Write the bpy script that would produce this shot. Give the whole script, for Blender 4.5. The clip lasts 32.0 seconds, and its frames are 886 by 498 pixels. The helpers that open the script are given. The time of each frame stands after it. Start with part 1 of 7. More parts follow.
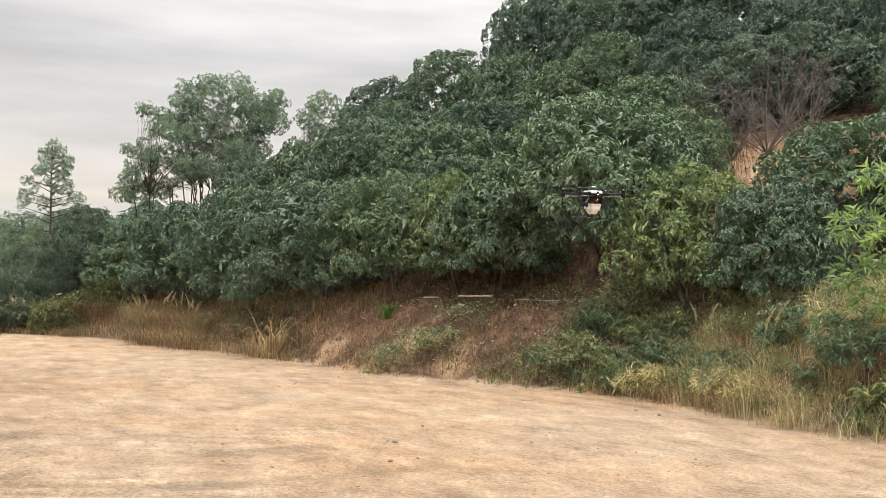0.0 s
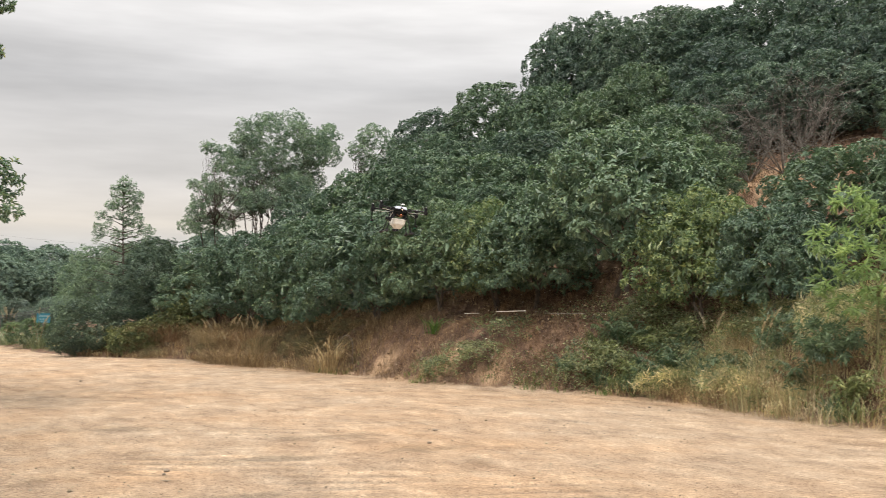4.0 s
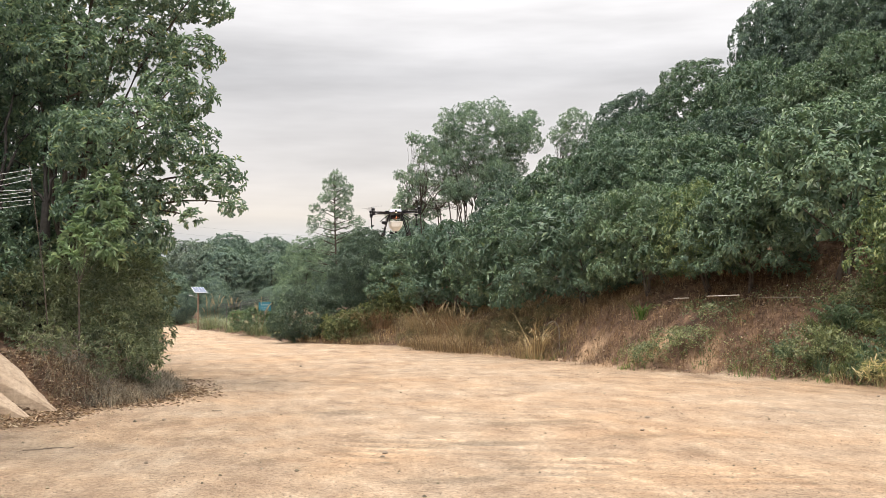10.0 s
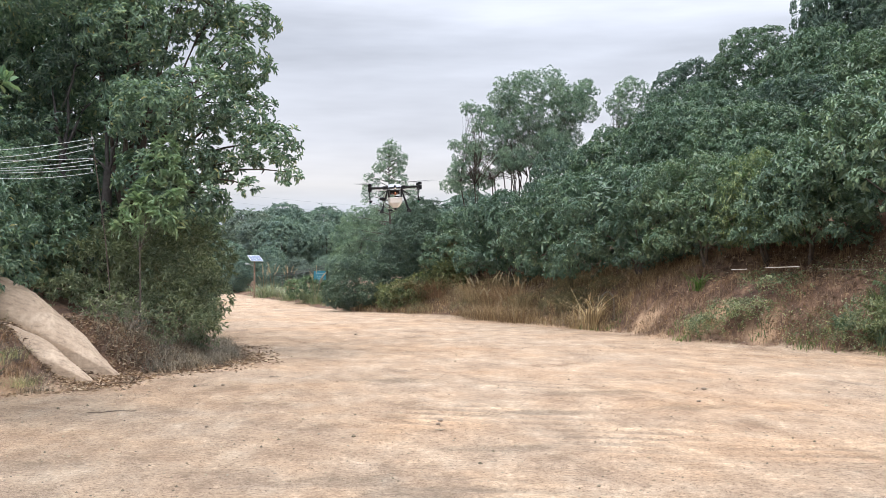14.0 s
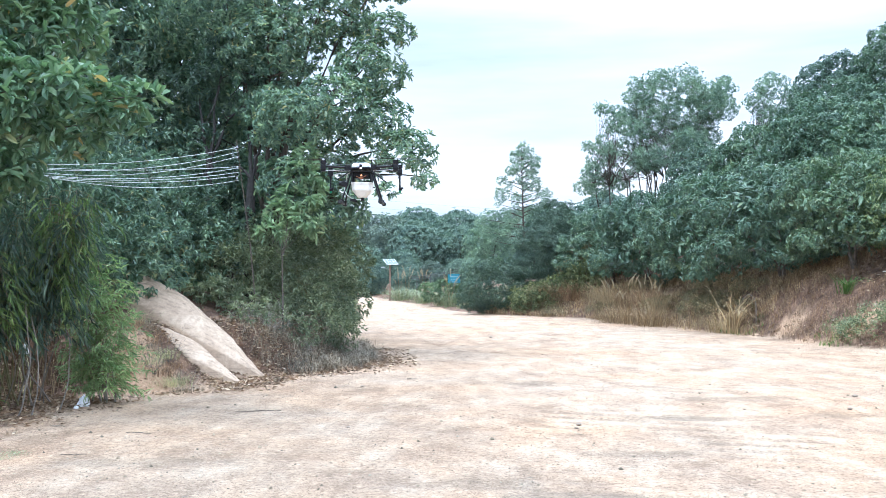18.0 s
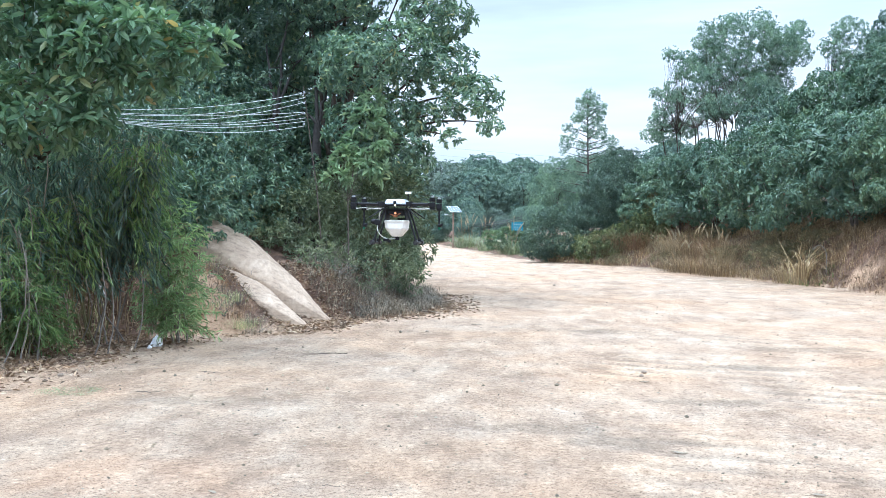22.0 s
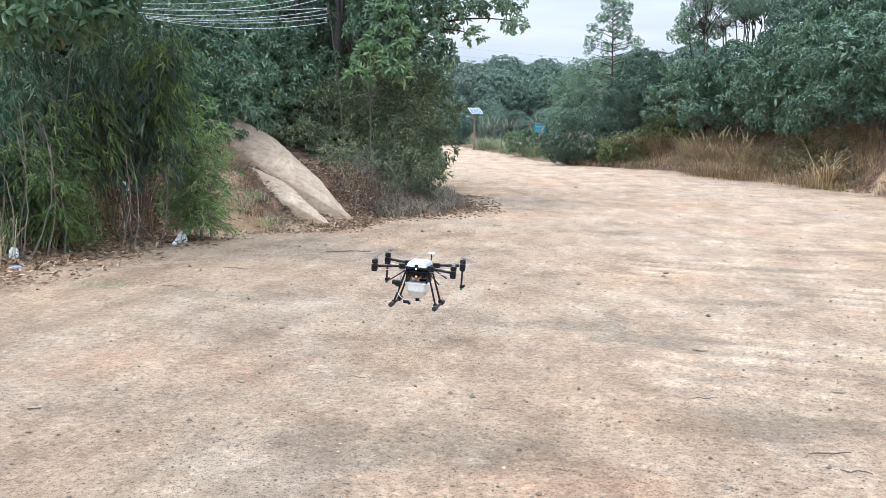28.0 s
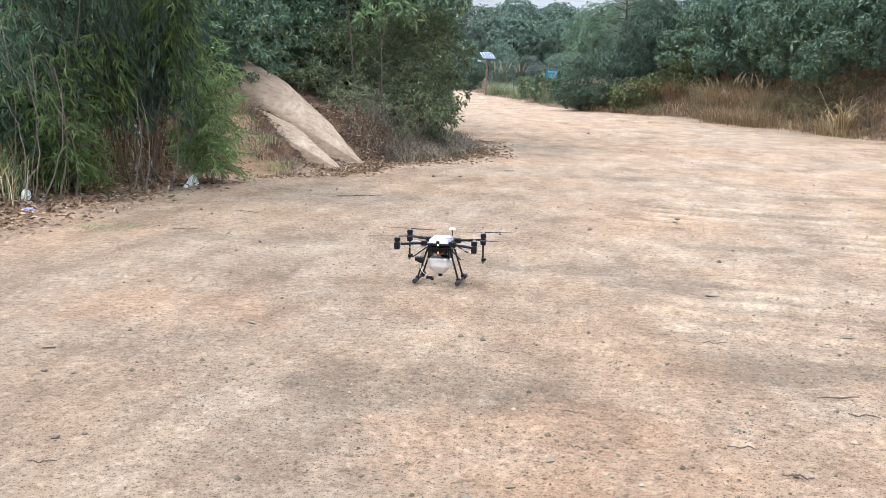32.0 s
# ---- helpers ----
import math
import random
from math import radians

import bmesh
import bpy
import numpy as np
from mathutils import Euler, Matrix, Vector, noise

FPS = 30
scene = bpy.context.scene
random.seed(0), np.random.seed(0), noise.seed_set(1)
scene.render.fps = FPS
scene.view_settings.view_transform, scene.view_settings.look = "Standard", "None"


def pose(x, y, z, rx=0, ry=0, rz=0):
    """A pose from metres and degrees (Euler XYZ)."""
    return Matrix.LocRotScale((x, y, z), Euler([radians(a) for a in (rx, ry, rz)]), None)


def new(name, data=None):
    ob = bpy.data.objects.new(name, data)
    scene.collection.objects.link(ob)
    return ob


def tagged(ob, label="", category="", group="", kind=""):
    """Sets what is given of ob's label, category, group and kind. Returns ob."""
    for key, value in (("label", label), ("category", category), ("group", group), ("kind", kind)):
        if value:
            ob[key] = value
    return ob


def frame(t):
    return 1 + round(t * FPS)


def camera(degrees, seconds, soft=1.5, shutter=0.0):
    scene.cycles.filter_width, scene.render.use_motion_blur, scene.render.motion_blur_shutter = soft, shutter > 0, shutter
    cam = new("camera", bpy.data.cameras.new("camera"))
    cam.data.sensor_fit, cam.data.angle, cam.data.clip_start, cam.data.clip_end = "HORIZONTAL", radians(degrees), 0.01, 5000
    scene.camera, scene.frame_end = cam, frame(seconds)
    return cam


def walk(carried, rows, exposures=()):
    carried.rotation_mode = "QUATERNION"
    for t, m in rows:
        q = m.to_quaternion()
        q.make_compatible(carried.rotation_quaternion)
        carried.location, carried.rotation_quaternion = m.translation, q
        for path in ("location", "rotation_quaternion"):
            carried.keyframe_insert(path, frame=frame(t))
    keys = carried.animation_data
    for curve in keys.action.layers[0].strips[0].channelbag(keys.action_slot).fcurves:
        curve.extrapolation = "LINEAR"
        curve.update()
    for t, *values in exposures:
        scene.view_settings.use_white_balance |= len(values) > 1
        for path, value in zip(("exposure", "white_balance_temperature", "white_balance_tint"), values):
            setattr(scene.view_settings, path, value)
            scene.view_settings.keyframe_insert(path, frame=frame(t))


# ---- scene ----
cam = camera(47.3, 32.0, soft=0.7, shutter=0.5)
ROWS = [
    (0.0, 1.009, 2.645, 2.041, 92.55, -1.34, -26.54),
    (0.5, 0.908, 2.315, 2.015, 92.59, -1.22, -26.44),
    (1.0, 0.684, 1.663, 2.008, 92.78, -1.15, -26.47),
    (1.5, 0.570, 1.295, 1.962, 93.10, -1.30, -26.79),
    (2.0, 0.445, 0.916, 1.928, 93.41, -1.33, -27.12),
    (2.5, 0.302, 0.482, 1.878, 93.67, -1.19, -27.22),
    (4.5, 0.126, -0.045, 1.897, 93.68, 0.18, -20.85),
    (5.0, 0.110, -0.024, 1.906, 93.56, 0.40, -18.08),
    (5.5, 0.114, 0.000, 1.900, 93.56, 0.48, -16.40),
    (6.0, 0.116, 0.000, 1.905, 93.54, 0.42, -15.74),
    (6.5, 0.110, -0.010, 1.899, 93.46, 0.24, -15.47),
    (7.0, 0.096, -0.017, 1.897, 93.43, 0.20, -15.33),
    (7.5, 0.096, -0.027, 1.890, 93.50, 0.22, -15.07),
    (8.0, 0.092, -0.014, 1.892, 93.48, 0.27, -14.62),
    (8.5, 0.096, -0.008, 1.889, 93.50, 0.35, -13.89),
    (9.0, 0.100, -0.013, 1.889, 93.49, 0.35, -13.17),
    (9.5, 0.092, 0.011, 1.881, 93.30, 0.40, -12.57),
    (10.0, 0.077, 0.005, 1.885, 93.01, 0.32, -11.98),
    (10.5, 0.089, 0.013, 1.885, 92.77, 0.26, -11.70),
    (11.0, 0.076, 0.008, 1.880, 92.38, 0.07, -11.79),
    (11.5, 0.066, 0.023, 1.876, 91.91, -0.18, -11.83),
    (12.0, 0.060, 0.014, 1.872, 91.65, -0.27, -11.71),
    (12.5, 0.060, -0.006, 1.876, 91.63, -0.19, -11.29),
    (13.0, 0.049, 0.004, 1.872, 91.56, -0.04, -10.44),
    (13.5, 0.047, 0.011, 1.869, 91.40, -0.04, -9.60),
    (15.5, 0.028, 0.030, 1.867, 91.29, -0.14, -7.16),
    (16.0, 0.020, 0.023, 1.867, 91.29, -0.15, -6.06),
    (16.5, -0.007, 0.009, 1.876, 91.36, -0.19, -4.68),
    (17.0, -0.006, 0.009, 1.875, 91.40, -0.14, -3.46),
    (17.5, -0.010, 0.009, 1.883, 91.37, 0.02, -2.50),
    (18.0, -0.009, 0.004, 1.875, 91.49, 0.13, -1.47),
    (18.5, -0.009, -0.003, 1.873, 91.54, 0.17, -0.56),
    (19.0, -0.031, 0.001, 1.875, 91.50, 0.05, 0.00),
    (19.5, -0.028, 0.021, 1.867, 91.39, 0.01, 0.39),
    (20.0, -0.045, 0.010, 1.863, 90.84, -0.08, 0.62),
    (20.5, -0.042, 0.002, 1.860, 89.92, -0.25, 1.06),
    (21.0, -0.046, -0.003, 1.854, 89.22, -0.30, 1.50),
    (21.5, -0.060, 0.010, 1.844, 88.73, -0.42, 1.86),
    (22.0, -0.054, -0.005, 1.850, 88.53, -0.39, 2.07),
    (22.5, -0.054, -0.005, 1.846, 88.39, -0.45, 2.17),
    (23.0, -0.058, 0.002, 1.840, 87.93, -0.61, 2.37),
    (23.5, -0.068, 0.002, 1.841, 87.27, -0.79, 2.65),
    (24.0, -0.065, -0.000, 1.838, 86.85, -0.79, 2.96),
    (24.5, -0.063, -0.004, 1.835, 86.62, -0.78, 2.97),
    (26.5, -0.085, -0.013, 1.820, 85.12, -1.16, 3.06),
    (27.0, -0.093, -0.012, 1.810, 84.48, -1.05, 3.26),
    (27.5, -0.098, -0.007, 1.796, 83.64, -0.81, 3.34),
    (28.0, -0.092, -0.007, 1.795, 83.03, -0.86, 3.23),
    (28.5, -0.092, -0.006, 1.792, 82.72, -1.09, 3.31),
    (29.0, -0.089, -0.011, 1.789, 82.58, -1.18, 3.42),
    (29.5, -0.098, -0.012, 1.787, 82.32, -1.22, 3.48),
    (30.0, -0.098, -0.009, 1.789, 81.95, -1.21, 3.53),
    (30.5, -0.099, -0.006, 1.782, 81.42, -1.26, 3.65),
    (31.0, -0.095, -0.003, 1.782, 80.75, -1.14, 3.76),
    (31.5, -0.097, -0.003, 1.777, 80.30, -1.09, 3.84),
    (32.0, -0.096, -0.009, 1.776, 79.97, -1.14, 3.88),
]
# (seconds, stops, kelvin, tint): the phone's own exposure and white balance drift
EXPOSURES = [
    (0.0, 0.42, 6880, 11), (2.5, 0.40, 6880, 11), (4.5, 0.28, 6850, 11), (8.5, 0.25, 6850, 11), (10.0, 0.46, 6760, 12), (13.0, 0.48, 6400, 15), (13.5, 0.49, 6200, 14),
    (15.5, 0.49, 5380, 8), (17.0, 0.84, 5080, 7), (19.0, 1.10, 5000, 6), (21.0, 1.00, 4980, 5), (23.0, 0.78, 4980, 5), (24.5, 0.58, 5080, 4), (26.5, 0.62, 5200, 6), (28.0, 0.60, 5350, 8), (30.0, 0.54, 5520, 10), (32.0, 0.54, 5600, 11),
]
walk(cam, [(t, pose(x, y, z, rx, ry, rz)) for t, x, y, z, rx, ry, rz in ROWS], EXPOSURES)

# ---- sky and sun: overcast, brighter overhead, bands of grey cloud low down ----
SUN_EL, SUN_AZ = 64.0, 235.0
world = bpy.data.worlds.new("overcast_sky")
scene.world = world
world.use_nodes = True


def sky_nodes():
    nt = world.node_tree
    nd, lk = nt.nodes, nt.links
    nd.clear()
    out, bg = nd.new("ShaderNodeOutputWorld"), nd.new("ShaderNodeBackground")
    sky = nd.new("ShaderNodeTexSky")
    sky.sky_type, sky.sun_disc = "NISHITA", False
    sky.sun_elevation, sky.sun_rotation = radians(SUN_EL), radians(SUN_AZ)
    tc = nd.new("ShaderNodeTexCoord")
    sep = nd.new("ShaderNodeSeparateXYZ")
    lk.new(tc.outputs["Generated"], sep.inputs[0])
    # overcast gradient by elevation
    ramp = nd.new("ShaderNodeValToRGB")
    cr = ramp.color_ramp
    cr.elements[0].position, cr.elements[0].color = 0.0, (0.50, 0.54, 0.59, 1)
    cr.elements[1].position, cr.elements[1].color = 1.0, (3.1, 3.1, 3.1, 1)
    for p, c in ((0.05, (0.53, 0.56, 0.60)), (0.085, (0.70, 0.66, 0.61)), (0.13, (0.63, 0.62, 0.615)), (0.22, (0.64, 0.65, 0.67)), (0.4, (1.2, 1.21, 1.23)), (0.6, (2.1, 2.1, 2.12))):
        e = cr.elements.new(p)
        e.color = (*c, 1)
    lk.new(sep.outputs[2], ramp.inputs[0])
    # long streaks of cloud: the direction flattened to a plane far above
    mp = nd.new("ShaderNodeMapping")
    mp.inputs["Scale"].default_value = (1.3, 1.3, 9.0)
    nz = nd.new("ShaderNodeTexNoise")
    nz.inputs["Scale"].default_value, nz.inputs["Detail"].default_value, nz.inputs["Roughness"].default_value = 1.7, 5.0, 0.55
    lk.new(tc.outputs["Generated"], mp.inputs[0])
    lk.new(mp.outputs[0], nz.inputs["Vector"])
    rm = nd.new("ShaderNodeMapRange")
    rm.inputs[1].default_value, rm.inputs[2].default_value, rm.inputs[3].default_value, rm.inputs[4].default_value = 0.33, 0.67, 0.77, 1.17
    lk.new(nz.outputs["Fac"], rm.inputs[0])
    mul = nd.new("ShaderNodeVectorMath")
    mul.operation = "MULTIPLY"
    lk.new(ramp.outputs[0], mul.inputs[0])
    lk.new(rm.outputs[0], mul.inputs[1])
    mix = nd.new("ShaderNodeMixRGB")
    mix.inputs[0].default_value = 0.93
    sc = nd.new("ShaderNodeVectorMath")
    sc.operation = "SCALE"
    sc.inputs[3].default_value = 0.1
    lk.new(sky.outputs[0], sc.inputs[0])
    lk.new(sc.outputs[0], mix.inputs[1])
    lk.new(mul.outputs[0], mix.inputs[2])
    lk.new(mix.outputs[0], bg.inputs[0])
    bg.inputs[1].default_value = 0.9
    lk.new(bg.outputs[0], out.inputs[0])


sky_nodes()
sun = new("sun", bpy.data.lights.new("sun", "SUN"))
sun.data.energy, sun.data.angle, sun.data.color = 1.5, radians(30), (1.0, 0.95, 0.88)
sun.matrix_world = pose(0, 0, 60, 90 - SUN_EL, 0, 180 - SUN_AZ)


# ---- materials ----
def mat(name, rough=0.8, metal=0.0):
    m = bpy.data.materials.new(name)
    m.use_nodes = True
    nd = m.node_tree.nodes
    b = nd["Principled BSDF"]
    b.inputs["Roughness"].default_value, b.inputs["Metallic"].default_value = rough, metal
    return m, nd, m.node_tree.links, b


def noise_node(nd, lk, scale, detail=4.0, vec=None, rough=0.55, stretch=None):
    n = nd.new("ShaderNodeTexNoise")
    n.inputs["Scale"].default_value, n.inputs["Detail"].default_value, n.inputs["Roughness"].default_value = scale, detail, rough
    if vec is not None:
        if stretch:
            mp = nd.new("ShaderNodeMapping")
            mp.inputs["Scale"].default_value, mp.inputs["Rotation"].default_value = stretch[0], stretch[1]
            lk.new(vec, mp.inputs[0])
            vec = mp.outputs[0]
        lk.new(vec, n.inputs["Vector"])
    return n.outputs["Fac"]


def ramp_node(nd, lk, fac, stops):
    r = nd.new("ShaderNodeValToRGB")
    els = r.color_ramp.elements
    for i, (p, c) in enumerate(stops):
        e = els[i] if i < 2 else els.new(p)
        e.position, e.color = p, (*c, 1) if len(c) == 3 else c
    lk.new(fac, r.inputs[0])
    return r.outputs[0]


def mix_node(nd, lk, fac, a, b, mode="MIX"):
    m = nd.new("ShaderNodeMixRGB")
    m.blend_type = mode
    for i, v in enumerate((fac, a, b)):
        if isinstance(v, (int, float)):
            m.inputs[i].default_value = v
        elif isinstance(v, tuple):
            m.inputs[i].default_value = (*v, 1)
        else:
            lk.new(v, m.inputs[i])
    return m.outputs[0]


def bump_node(nd, lk, b, height, strength=0.4, dist=0.02):
    n = nd.new("ShaderNodeBump")
    n.inputs["Strength"].default_value, n.inputs["Distance"].default_value = strength, dist
    lk.new(height, n.inputs["Height"])
    lk.new(n.outputs[0], b.inputs["Normal"])


def leaf_mat(name, stops, trans=0.25, rough=0.45, trans_col=None):
    """Leaves: every leaf takes its own green, and lets some light through."""
    m, nd, lk, b = mat(name, rough)
    geo, oi = nd.new("ShaderNodeNewGeometry"), nd.new("ShaderNodeObjectInfo")
    col = ramp_node(nd, lk, geo.outputs["Random Per Island"], stops)
    tint = ramp_node(nd, lk, oi.outputs["Random"], [(0.0, (0.84, 0.87, 0.86)), (1.0, (1.13, 1.11, 1.02))])
    col = mix_node(nd, lk, 1.0, col, tint, "MULTIPLY")
    tcn = nd.new("ShaderNodeTexCoord")
    big = ramp_node(nd, lk, noise_node(nd, lk, 1.5, 4, tcn.outputs["Object"]), [(0.3, (0.62, 0.68, 0.70)), (0.7, (1.30, 1.26, 1.10))])
    col = mix_node(nd, lk, 1.0, col, big, "MULTIPLY")
    lk.new(col, b.inputs["Base Color"])
    b.inputs["Specular IOR Level"].default_value = 0.4
    tr, mx = nd.new("ShaderNodeBsdfTranslucent"), nd.new("ShaderNodeMixShader")
    lk.new(mix_node(nd, lk, 1.0, col, trans_col or (1.15, 1.3, 0.85), "MULTIPLY"), tr.inputs[0])
    mx.inputs[0].default_value = trans
    lk.new(b.outputs[0], mx.inputs[1])
    lk.new(tr.outputs[0], mx.inputs[2])
    lk.new(mx.outputs[0], nd["Material Output"].inputs[0])
    return m


def noisy_mat(name, a, b_, scale=6.0, rough=0.8, metal=0.0, bump=0.3, dist=0.01, fine=60.0):
    m, nd, lk, b = mat(name, rough, metal)
    tcn = nd.new("ShaderNodeTexCoord")
    n1 = noise_node(nd, lk, scale, 5, tcn.outputs["Object"])
    n2 = noise_node(nd, lk, fine, 3, tcn.outputs["Object"])
    col = ramp_node(nd, lk, n1, [(0.3, a), (0.7, b_)])
    col = mix_node(nd, lk, 0.25, col, ramp_node(nd, lk, n2, [(0.3, (0.55, 0.55, 0.55)), (0.7, (1.0, 1.0, 1.0))]), "MULTIPLY")
    lk.new(col, b.inputs["Base Color"])
    if bump:
        bump_node(nd, lk, b, n2, bump, dist)
    return m


LEAF_ORCHARD = leaf_mat("orchard_leaf", [(0.0, (0.078, 0.128, 0.097)), (0.55, (0.114, 0.177, 0.129)), (0.93, (0.159, 0.226, 0.158)), (1.0, (0.245, 0.305, 0.194))], 0.10, 0.36)
LEAF_FRESH = leaf_mat("fresh_orchard_leaf", [(0.0, (0.096, 0.151, 0.106)), (0.55, (0.136, 0.202, 0.134)), (0.93, (0.186, 0.251, 0.165)), (1.0, (0.282, 0.328, 0.215))], 0.13, 0.34)
LEAF_TIP = leaf_mat("yellow_tipped_leaf", [(0.0, (0.094, 0.143, 0.085)), (0.5, (0.159, 0.216, 0.12)), (0.8, (0.236, 0.285, 0.145)), (1.0, (0.345, 0.368, 0.19))], 0.25, 0.38)
LEAF_BRIGHT = leaf_mat("bright_leaf", [(0.0, (0.085, 0.129, 0.093)), (0.6, (0.141, 0.194, 0.137)), (1.0, (0.223, 0.284, 0.214))], 0.28, 0.42)
LEAF_DARK = leaf_mat("dark_leaf", [(0.0, (0.063, 0.102, 0.094)), (0.7, (0.118, 0.172, 0.151)), (1.0, (0.206, 0.271, 0.221))], 0.2, 0.36)
# pale airy green of the tall trees, greyed further as painted haze
LEAF_TALL = leaf_mat("tall_tree_leaf", [(0.0, (0.155, 0.213, 0.191)), (0.7, (0.241, 0.317, 0.269)), (1.0, (0.327, 0.408, 0.330))], 0.3, 0.42)
LEAF_LONG = leaf_mat("long_leaf", [(0.0, (0.101, 0.158, 0.135)), (0.6, (0.174, 0.246, 0.198)), (0.95, (0.264, 0.339, 0.251)), (1.0, (0.432, 0.395, 0.230))], 0.26, 0.36)
LEAF_BROAD = leaf_mat("broad_leaf", [(0.0, (0.074, 0.128, 0.090)), (0.6, (0.128, 0.205, 0.134)), (0.97, (0.201, 0.281, 0.188)), (1.0, (0.414, 0.295, 0.132))], 0.26, 0.34)
LEAF_YOUNG = leaf_mat("young_leaf", [(0.0, (0.168, 0.241, 0.155)), (0.6, (0.252, 0.342, 0.222)), (1.0, (0.370, 0.448, 0.308))], 0.26, 0.36)
LEAF_LIME = leaf_mat("lime_leaf", [(0.0, (0.176, 0.259, 0.124)), (0.6, (0.281, 0.381, 0.189)), (1.0, (0.429, 0.517, 0.283))], 0.28, 0.4)
LEAF_CREEP = leaf_mat("creeper_leaf", [(0.0, (0.082, 0.107, 0.058)), (0.6, (0.180, 0.209, 0.119)), (1.0, (0.329, 0.334, 0.200))], 0.2, 0.45)
# two far-tree leaves, greyed and paled: distance haze is put into their colour
LEAF_HAZE = leaf_mat("haze_tinted_leaf", [(0.0, (0.130, 0.166, 0.159)), (0.7, (0.192, 0.235, 0.225)), (1.0, (0.264, 0.311, 0.293))], 0.2, 0.8)
LEAF_HAZE_GREEN = leaf_mat("haze_tinted_green_leaf", [(0.0, (0.122, 0.175, 0.162)), (0.7, (0.195, 0.264, 0.238)), (1.0, (0.281, 0.350, 0.312))], 0.15, 0.8)
LEAF_DEEP = leaf_mat("deep_leaf", [(0.0, (0.066, 0.102, 0.086)), (0.7, (0.117, 0.165, 0.135)), (1.0, (0.195, 0.254, 0.186))], 0.15, 0.42)
LEAF_BROWN = leaf_mat("brown_brush_leaf", [(0.0, (0.111, 0.094, 0.062)), (0.5, (0.195, 0.166, 0.104)), (0.85, (0.280, 0.247, 0.150)), (1.0, (0.429, 0.370, 0.247))], 0.15, 0.6)
LEAF_GREY = leaf_mat("grey_green_leaf", [(0.0, (0.115, 0.140, 0.092)), (0.6, (0.190, 0.222, 0.145)), (1.0, (0.340, 0.355, 0.250))], 0.22, 0.42)
LEAF_OLIVE = leaf_mat("olive_leaf", [(0.0, (0.130, 0.160, 0.087)), (0.6, (0.225, 0.258, 0.138)), (1.0, (0.380, 0.392, 0.232))], 0.22, 0.45)
LEAF_FEATHER = leaf_mat("feather_leaf", [(0.0, (0.117, 0.177, 0.083)), (0.7, (0.206, 0.296, 0.126)), (1.0, (0.335, 0.395, 0.186))], 0.3, 0.42)
LEAF_DRY = leaf_mat("dry_leaf", [(0.0, (0.13, 0.085, 0.060)), (0.5, (0.26, 0.170, 0.120)), (0.85, (0.40, 0.285, 0.205)), (1.0, (0.56, 0.45, 0.36))], 0.1, 0.7, (1.0, 0.9, 0.7))
GRASS_DRY = leaf_mat("dry_grass", [(0.0, (0.163, 0.112, 0.075)), (0.6, (0.338, 0.244, 0.156)), (1.0, (0.600, 0.476, 0.319))], 0.2, 0.7, (1.0, 0.9, 0.7))
STRAW = leaf_mat("straw_grass", [(0.0, (0.264, 0.193, 0.121)), (0.5, (0.44, 0.341, 0.22)), (1.0, (0.66, 0.55, 0.396))], 0.25, 0.7, (1.0, 0.92, 0.75))
GRASS_RED = leaf_mat("reddish_dry_grass", [(0.0, (0.144, 0.088, 0.062)), (0.6, (0.276, 0.177, 0.118)), (1.0, (0.504, 0.354, 0.240))], 0.2, 0.7, (1.0, 0.9, 0.7))
GRASS_MIX = leaf_mat("tired_grass", [(0.0, (0.220, 0.237, 0.138)), (0.45, (0.388, 0.383, 0.237)), (0.75, (0.615, 0.521, 0.368)), (1.0, (0.878, 0.703, 0.562))], 0.25, 0.6)
GRASS_GREEN = leaf_mat("green_grass", [(0.0, (0.060, 0.120, 0.030)), (0.7, (0.120, 0.210, 0.053)), (1.0, (0.225, 0.300, 0.090))], 0.25, 0.55)
PLUME = leaf_mat("grass_plume", [(0.0, (0.408, 0.336, 0.244)), (1.0, (0.612, 0.536, 0.414))], 0.3, 0.8, (1.0, 0.95, 0.85))
BARK = noisy_mat("bark", (0.055, 0.042, 0.032), (0.13, 0.105, 0.085), 7, 0.9, 0, 0.6, 0.02, 40)
# the bark again, darkened in its colour for trunks in the shaded recess
BARK_SHADED = noisy_mat("shade_darkened_bark", (0.030, 0.026, 0.024), (0.062, 0.055, 0.050), 14, 0.9, 0, 0.6)
BARK_PALE = noisy_mat("pale_bark", (0.16, 0.14, 0.12), (0.30, 0.27, 0.23), 5, 0.85, 0, 0.4, 0.01, 40)
STEM = noisy_mat("stem", (0.12, 0.12, 0.05), (0.26, 0.22, 0.12), 9, 0.8, 0, 0.0)


# ---- mesh tools ----
def mesh_np(name, verts, faces, material, smooth=False):
    me = bpy.data.meshes.new(name)
    verts, faces = np.asarray(verts, float), np.asarray(faces, int)
    n, k = faces.shape
    me.vertices.add(len(verts))
    me.vertices.foreach_set("co", verts.ravel())
    me.loops.add(n * k)
    me.loops.foreach_set("vertex_index", faces.ravel())
    me.polygons.add(n)
    me.polygons.foreach_set("loop_start", np.arange(0, n * k, k))
    me.polygons.foreach_set("loop_total", np.full(n, k))
    me.polygons.foreach_set("use_smooth", np.full(n, smooth))
    me.update(calc_edges=True)
    me.materials.append(material)
    return me


def join(parts):
    """Joins (verts, faces) pairs of one face size."""
    vs, fs, o = [], [], 0
    for v, f in parts:
        vs.append(v), fs.append(np.asarray(f) + o)
        o += len(v)
    return np.concatenate(vs), np.concatenate(fs)


def unit(v):
    return v / (np.linalg.norm(v, axis=-1, keepdims=True) + 1e-9)


